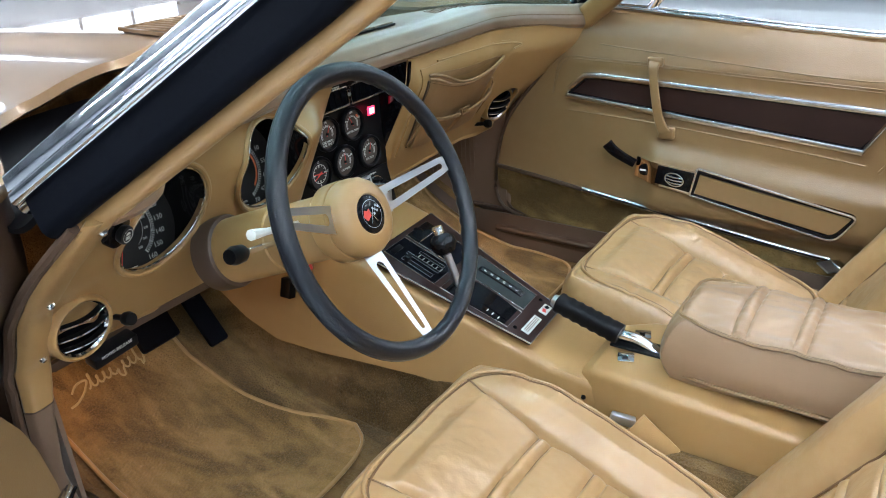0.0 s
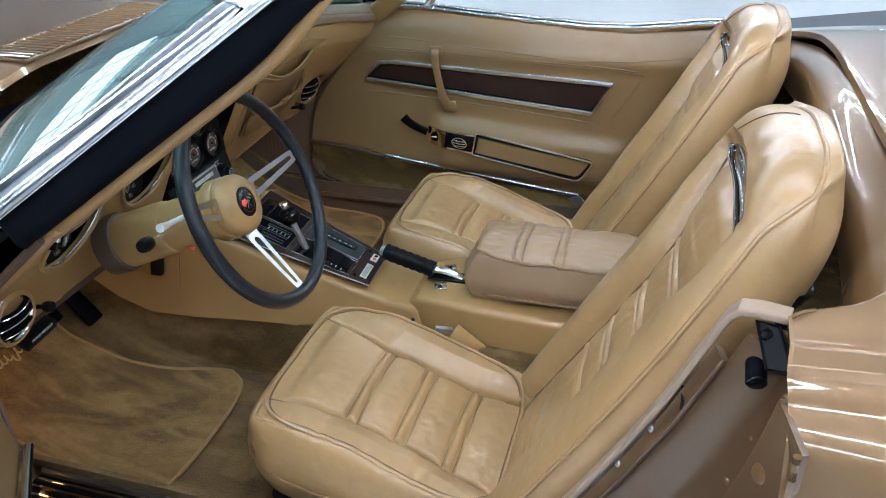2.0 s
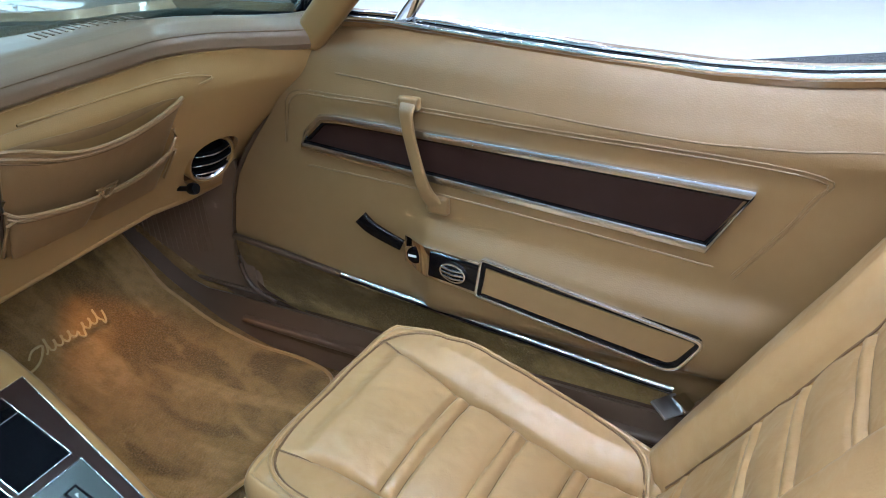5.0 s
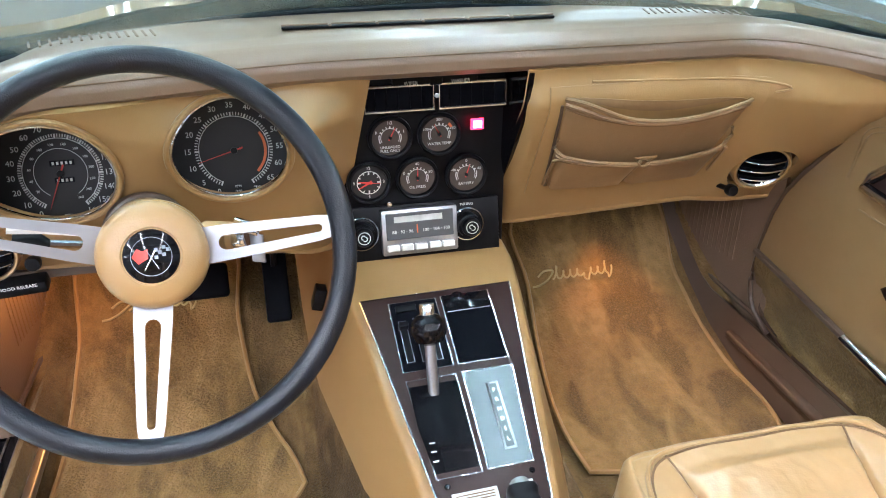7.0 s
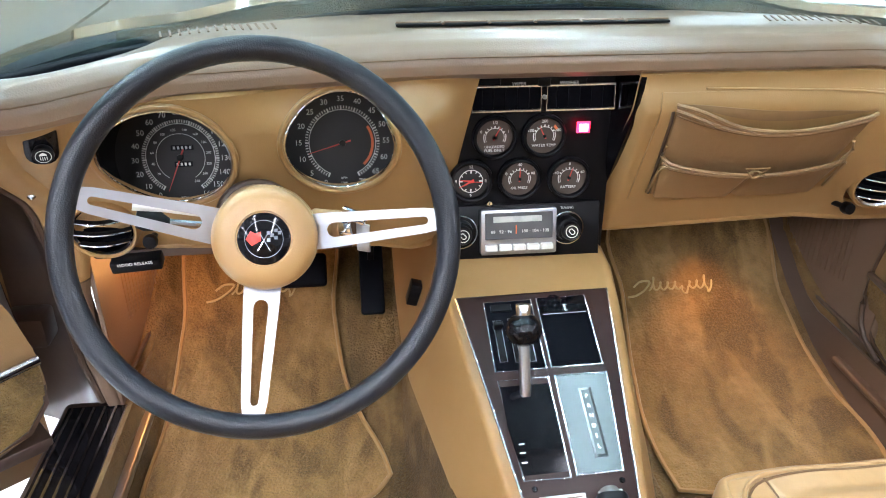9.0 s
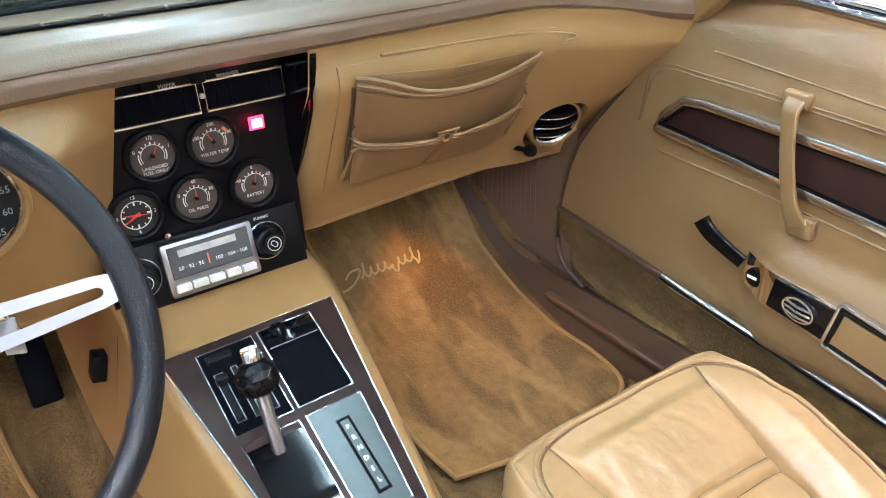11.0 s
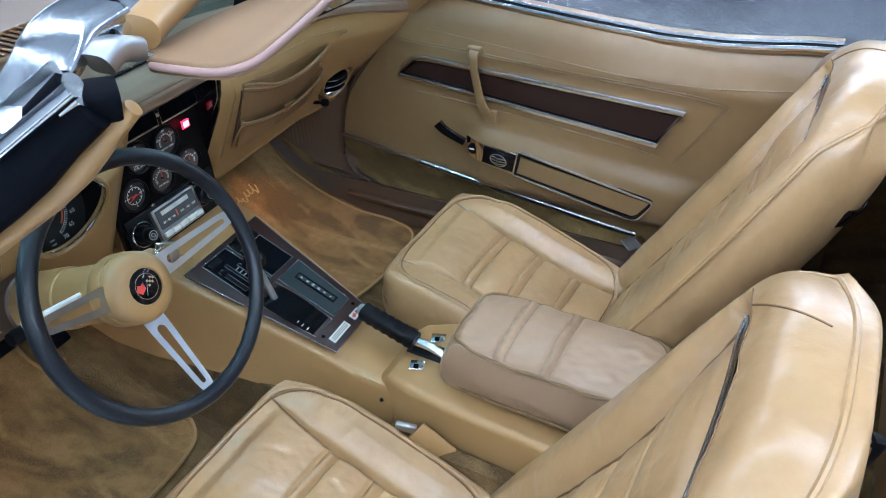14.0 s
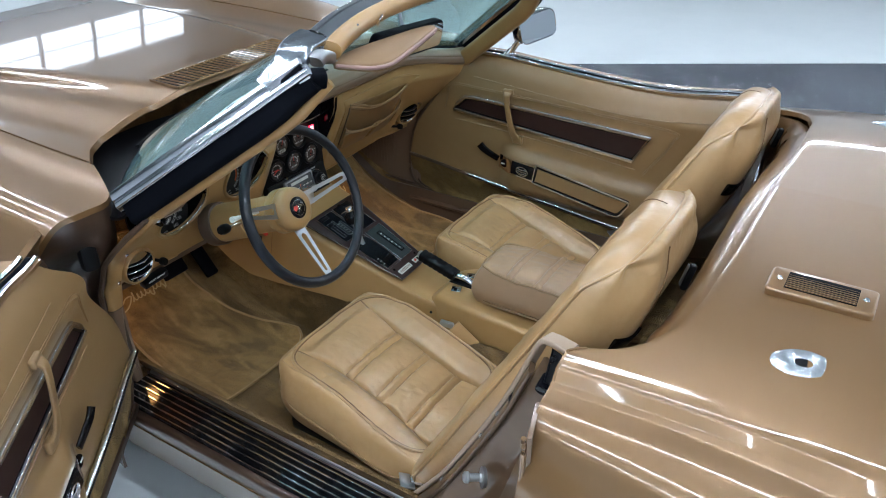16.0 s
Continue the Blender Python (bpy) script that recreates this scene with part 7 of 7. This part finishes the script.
def door(label, open_deg):

    def outer(u, v):
        y = lerp(0.335, -0.74, u)
        z = lerp(0.20, door_top(y) - 0.012, v)
        return V((lerp(0.722, 0.715, v) - 0.085 * sm((v - 0.72) / 0.28) + 0.012 * math.sin(v * 3.1), y, z))
    d = part("door", surf(outer, 30, 16, 0.012, (-1, 0, 0)), PAINT, car, label)

    def panel(u, v):
        z0 = 0.351
        z = lerp(z0, door_top(lerp(door_front(0.85), -0.715, u)), v)
        nose = 0.034 * gs(z - 0.765, 0.045) * (z < door_top(0.1)) if open_deg else 0
        y = lerp(door_front(z) + nose, -0.715 + 0.20 * sm((0.62 - z) / 0.3), u)
        return V((door_x(y, z), y, z))
    part("inner_panel", surf(panel, 80, 60, 0.012, (1, 0, 0)), DOORVINYL, d, "tan moulded vinyl door panel")

    def shut(u, v, yy):
        z = lerp(0.30, 0.80, v)
        return V((lerp(0.575, 0.715, u), yy(z), z))
    part("front_edge", surf(lambda u, v: shut(u, v, lambda z: lerp(door_front(z), 0.33, u)), 6, 14, 0.006), JAMB, d)
    part("rear_edge", surf(lambda u, v: shut(u, v, lambda z: -0.722 + 0.2 * sm((0.62 - z) / 0.3) * (1 - u)), 6, 14, 0.006), PAINT, d)
    part("bottom_edge", box(0.14, 0.86, 0.02, pose(0.645, -0.12, 0.345), 0.004), JAMB, d)
    # belt mouldings and the slot of the window
    for dx, r, m_, zz in ((0.602, 0.005, CHROME, 0.005), (0.614, 0.006, RUBBER, 0.003), (0.626, 0.006, CHROME, 0.006)):
        path = [V((dx - 0.02 * sm((y - 0.0) / 0.1), y, door_top(y) + zz)) for y in (lerp(0.10, -0.715, k / 40) for k in range(41))]
        part("belt_moulding", sweep(path, rrect(0.009, r * 1.3, 0.0025, 2)), m_, d, "bright window belt moulding" if m_ is CHROME else "black window seal")
    part("belt_cap", surf(lambda u, v: V((lerp(0.594, 0.668, v) - 0.02 * sm((lerp(0.10, -0.715, u)) / 0.1), lerp(0.10, -0.715, u), door_top(lerp(0.10, -0.715, u)) - 0.004)), 30, 3, 0.006), PAINT, d)
    # wood inlay in a bright frame
    q = [(0.141, 0.673), (0.130, 0.692), (0.100, 0.719), (0.07, 0.722), (-0.484, 0.697), (-0.440, 0.622)]
    wd = part("wood_inlay", fill([(0.135, 0.676), (-0.437, 0.627), (-0.476, 0.693), (0.100, 0.716)], 0.0025, 0.003), WOOD, d, "dark woodgrain inlay in a chrome frame")
    strip(q, 0.0125, 0.010, 0.0045, SILVER, d, "chrome_frame")
    strip([(y * 0.985 - 0.003, z + (0.0055 if z < 0.66 or (z < 0.68 and y > 0) else -0.0055)) for y, z in q], 0.006, 0.005, 0.0055, GLOSS, d, "black_inlay_line")
    # pressed lines round the inlay
    for k, off in enumerate((0.022, 0.027)):
        ln = [(0.165 + off * 0.4, 0.672), (0.125 + off, 0.722 + off), (0.06, 0.729 + off), (-0.20, 0.720 + off), (-0.50 - off, 0.704 + off), (-0.515 - off, 0.69), (-0.46 - off * 0.5, 0.610 - off)]
        part("pressed_line", tube([dpt(p.x, p.y, 0.0004) for p in crom([(y, z, 0) for y, z in ln], 6)], 0.0011, n=5), PIPING, d)
    part("pressed_line", tube([dpt(p.x, p.y, 0.0006) for p in crom([(0.14, 0.640, 0), (-0.05, 0.632, 0), (-0.3, 0.612, 0), (-0.45, 0.596, 0)], 8)], 0.0013, n=5), PIPING, d)
    part("pressed_line", tube([dpt(y, door_top(y) - 0.066, 0.0006) for y in (lerp(0.07, -0.69, k / 40) for k in range(41))], 0.0013, n=5), PIPING, d)
    # pull strap
    sp = crom([dpt(-0.052, 0.757, 0.008), dpt(-0.052, 0.745, 0.016), dpt(-0.058, 0.70, 0.022), dpt(-0.070, 0.645, 0.019), dpt(-0.080, 0.618, 0.010)], 6)
    part("pull_strap", sweep(sp, rrect(0.022, 0.007, 0.003, 3), up=(-1, 0, 0), scale=lambda t: 1.15 - 0.35 * math.sin(math.pi * t)), DOORVINYL, d, "tan padded pull strap")
    part("strap_foot", box(0.012, 0.034, 0.026, Matrix.Translation(dpt(-0.083, 0.616, 0.006)), 0.004, 3), DOORVINYL, d)
    part("strap_foot", box(0.012, 0.032, 0.018, Matrix.Translation(dpt(-0.051, 0.757, 0.006)), 0.004, 3), DOORVINYL, d)
    # latch handle, lock knob, window switch
    hp = crom([dpt(0.036, 0.584, 0.026), dpt(0.022, 0.570, 0.024), dpt(0.002, 0.556, 0.018), dpt(-0.026, 0.543, 0.011)], 6)
    part("latch_handle", sweep(hp, rrect(0.024, 0.008, 0.0035, 3), up=(-1, 0, 0), scale=lambda t: 1.05 - 0.25 * t), GLOSS, d, "black door latch handle")
    part("switch_plate", fill([(-0.022, 0.514), (-0.156, 0.496), (-0.160, 0.548), (-0.027, 0.558)], 0.005, 0.006, 8), CHROME, d, "chrome plate with lock and window switch")
    part("switch_panel", fill([(-0.073, 0.513), (-0.150, 0.503), (-0.155, 0.544), (-0.078, 0.551)], 0.0075, 0.004, 8), GLOSS, d)
    part("lock_button", lathe([(0.0125, 0), (0.0125, 0.003), (0.008, 0.0045), (0, 0.0045)], 20, frame_at(dpt(-0.049, 0.535, 0.005), (-1, 0, 0.05))), GLOSS, d)
    part("lock_mark", box(0.001, 0.013, 0.0035, Matrix.Translation(dpt(-0.049, 0.535, 0.0102)), 0), PRINT, d)
    oval = [(-0.114 + 0.019 * math.cos(a), 0.5275 + 0.002 * math.cos(a) + 0.0135 * math.sin(a)) for a in (2 * math.pi * k / 28 for k in range(28))]
    strip(oval, 0.0030, 0.005, 0.0095, CHROME, d, "switch_ring", "bright oval ring round the window switch")
    for k in (-1, 0, 1):
        part("window_rocker", sweep([dpt(-0.098, 0.5285 + k * 0.0065, 0.0105), dpt(-0.114, 0.5270 + k * 0.0065, 0.0135), dpt(-0.130, 0.5255 + k * 0.0065, 0.0105)], rrect(0.003, 0.004, 0.001, 2), up=(-1, 0, 0)), SILVER, d)
    # inset panel along the arm shelf
    o1 = soften([(-0.150, 0.498), (-0.420, 0.454), (-0.454, 0.503), (-0.160, 0.549)], (0.004, 0.020, 0.014, 0.004))
    part("map_panel", fill([(-0.156, 0.502), (-0.420, 0.460), (-0.446, 0.499), (-0.162, 0.543)], 0.004, 0.004), DOORVINYL, d, "tan inset panel in a dark bright-edged frame")
    strip(o1, 0.009, 0.008, 0.003, GLOSS, d, "dark_frame")
    cy, cz = -0.30, 0.499
    strip([(cy + (y - cy) * 1.018, cz + (z - cz) * 1.11) for y, z in o1], 0.0046, 0.010, 0.0045, SILVER, d, "chrome_edge")
    # carpet at the foot of the door, with its bright moulding
    def foot(u, v):
        y = lerp(door_front(0.42) - 0.004, -0.42, u)
        t = lerp(0.488, 0.392, sm(u) * 0.35 + u * 0.65)
        z = lerp(0.353, t, v)
        y2 = min(y, door_front(z) - 0.003)
        return V((door_x(y2, z, 0) - 0.006, y2, z))
    part("lower_carpet", surf(foot, 40, 8, 0.005, (1, 0, 0)), DOORCARPET, d, "brown carpet on the lower door")
    ml = [V((door_x(y, t, 0) - 0.009, y, t + 0.003)) for y, t in ((min(lerp(door_front(0.42) - 0.004, -0.42, k / 30), door_front(0.47)), lerp(0.488, 0.392, sm(k / 30) * 0.35 + k / 30 * 0.65)) for k in range(31))]
    part("carpet_moulding", sweep([p + V((-0.004, 0, 0)) for p in ml[0 if open_deg else 9:]], rrect(0.013, 0.010, 0.004, 3), up=(-1, 0, 0.25)), SILVER, d, "long chrome moulding over the carpet")
    # black strip on the chrome paints its dark reflection line
    part("moulding_reflection", sweep([p + V((-0.0095, 0, 0.0012)) for p in ml[0 if open_deg else 9:]], rrect(0.004, 0.003, 0.001, 2), up=(-1, 0, 0.25)), GLOSS, d)
    part("moulding_shade", sweep([p + V((0.001, 0, -0.003)) for p in ml[:2 if open_deg else 11]], rrect(0.009, 0.010, 0.003, 2), up=(-1, 0, 0)), KICK, d)
    return d


door("closed tan-panelled passenger door with wood inlay", 0)
OPEN = Matrix.Translation((HINGE[0], HINGE[1], 0)) @ Matrix.Rotation(radians(-52), 4, "Z") @ Matrix.Translation((-HINGE[0], -HINGE[1], 0)) @ Matrix.Diagonal((-1, 1, 1, 1))
XF[0] = OPEN
door("open tan-panelled driver door with wood inlay", 52)
XF[0] = Matrix.Identity(4)

# seal round the passenger door opening; its dark brown also paints the shading there
solid("door_seal", tube([(0.571 + 0.02 * sm((z - 0.76) / 0.10), door_front(z) + 0.007, z) for z in (lerp(0.36, 0.86, k / 30) for k in range(31))], 0.0046, n=8), KICK, "dark rubber door seal with painted shading at the dash end", "seal")


# ---------------- outside mirror ----------------
def outside_mirror():
    m = thing("side_mirror", (0.60, -0.03, 0.85), "chrome outside mirror on the passenger door", "mirror")
    part("stem", sweep(crom([(0.612, -0.012, 0.845), (0.622, -0.030, 0.872), (0.640, -0.052, 0.905)], 5), rrect(0.010, 0.020, 0.004, 3), scale=lambda t: 1.1 - 0.3 * t), CHROME, m)
    part("foot", box(0.024, 0.052, 0.007, pose(0.612, -0.012, 0.846), 0.003), CHROME, m)
    mm = frame_at((0.672, -0.080, 0.928), (-0.42, -0.9, 0.12)) @ pose(0, 0, 0, 0, 0, 8)
    shell = part("shell", prism(rrect(0.134, 0.082, 0.026), 0.034, mm @ pose(0, 0, -0.034), 0.010, 4), CHROME, m, "rounded chrome mirror shell")
    part("rim", tube([mm @ V((x, y, 0.0005)) for x, y in rrect(0.130, 0.078, 0.024)], 0.0028, True, 8), CHROME, shell)
    part("glass", prism(rrect(0.126, 0.074, 0.022), 0.002, mm @ pose(0, 0, 0.0005), 0), MIRROR, m)


outside_mirror()


# ---------------- another parked car, far off ----------------
def far_car():
    c = thing("parked_car", (7.4, 1.2, 0.0), "dark blue parked car standing on the showroom floor", "car")
    def body(u, v):
        y = lerp(-1.4, 3.2, u)
        prof = [(6.55, 0.20), (6.52, 0.45), (6.56, 0.75), (6.75, 0.88), (7.4, 0.92), (8.05, 0.88), (8.2, 0.6), (8.2, 0.2)]
        k = v * 7
        i = min(int(k), 6)
        a, b = prof[i], prof[i + 1]
        return V((lerp(a[0], b[0], k - i), y, lerp(a[1], b[1], k - i)))
    part("body", surf(body, 10, 42, 0.02), DARKCAR, c)
    part("cabin_roof", prism([(-0.2, 0), (0.2, 0.42), (1.3, 0.45), (1.9, 0)], 1.3, Matrix(((0, 0, 1, 6.75), (1, 0, 0, 0.1), (0, 1, 0, 0.9), (0, 0, 0, 1)))), GLOSS, c)
    for y in (-0.55, 2.2):
        wm = frame_at((6.62, y, 0.33), (-1, 0, 0))
        t = part("wheel", lathe([(0.19, 0.06), (0.25, 0.08), (0.315, 0.06), (0.33, 0.03), (0.33, -0.12), (0.2, -0.14)], 48, wm), RUBBER, c)
        part("rim", lathe([(0, 0.03), (0.06, 0.045), (0.17, 0.04), (0.195, 0.062)], 32, wm), BRUSHED, t)
        part("sidewall_letters", join(*[box(0.05, 0.03, 0.004, wm @ pose(0, 0, 0, 0, 0, a) @ pose(0, 0.255, 0.081), 0.001) for a in range(-40, 60, 20)]), WHITEPL, t)


far_car()


# ---------------- seat belt ends ----------------
def belt_end(name, x, y, z, rz):
    t = thing(name, (x, y, z), "bright seat belt tongue lying beside the seat", "seat belt", "seat belts")
    part("tongue", box(0.045, 0.03, 0.004, pose(x, y, z, 20, 10, rz), 0.001), BRUSHED, t)
    part("buckle", box(0.024, 0.028, 0.006, pose(x + 0.010, y - 0.016, z + 0.003, 20, 10, rz), 0.002), CHROME, t)


belt_end("seat_belt", 0.535, -0.425, 0.400, -30)
belt_end("seat_belt", -0.525, -0.425, 0.362, 40)
# belt clips on the cockpit's rear lip
for x, y, z in ((-0.255, -0.826, 0.815), (0.47, -0.812, 0.80)):
    t = thing("belt_clip", (x, y, z), "dark belt clip on the cockpit rear lip", "clip", "belt clips")
    part("clip", box(0.014, 0.012, 0.05, pose(x, y, z, 15, 0, 20), 0.004), BLACK, t)
    part("clip_face", box(0.010, 0.003, 0.04, pose(x, y + 0.007, z + 0.002, 15, 0, 20), 0.001), BRUSHED, t)
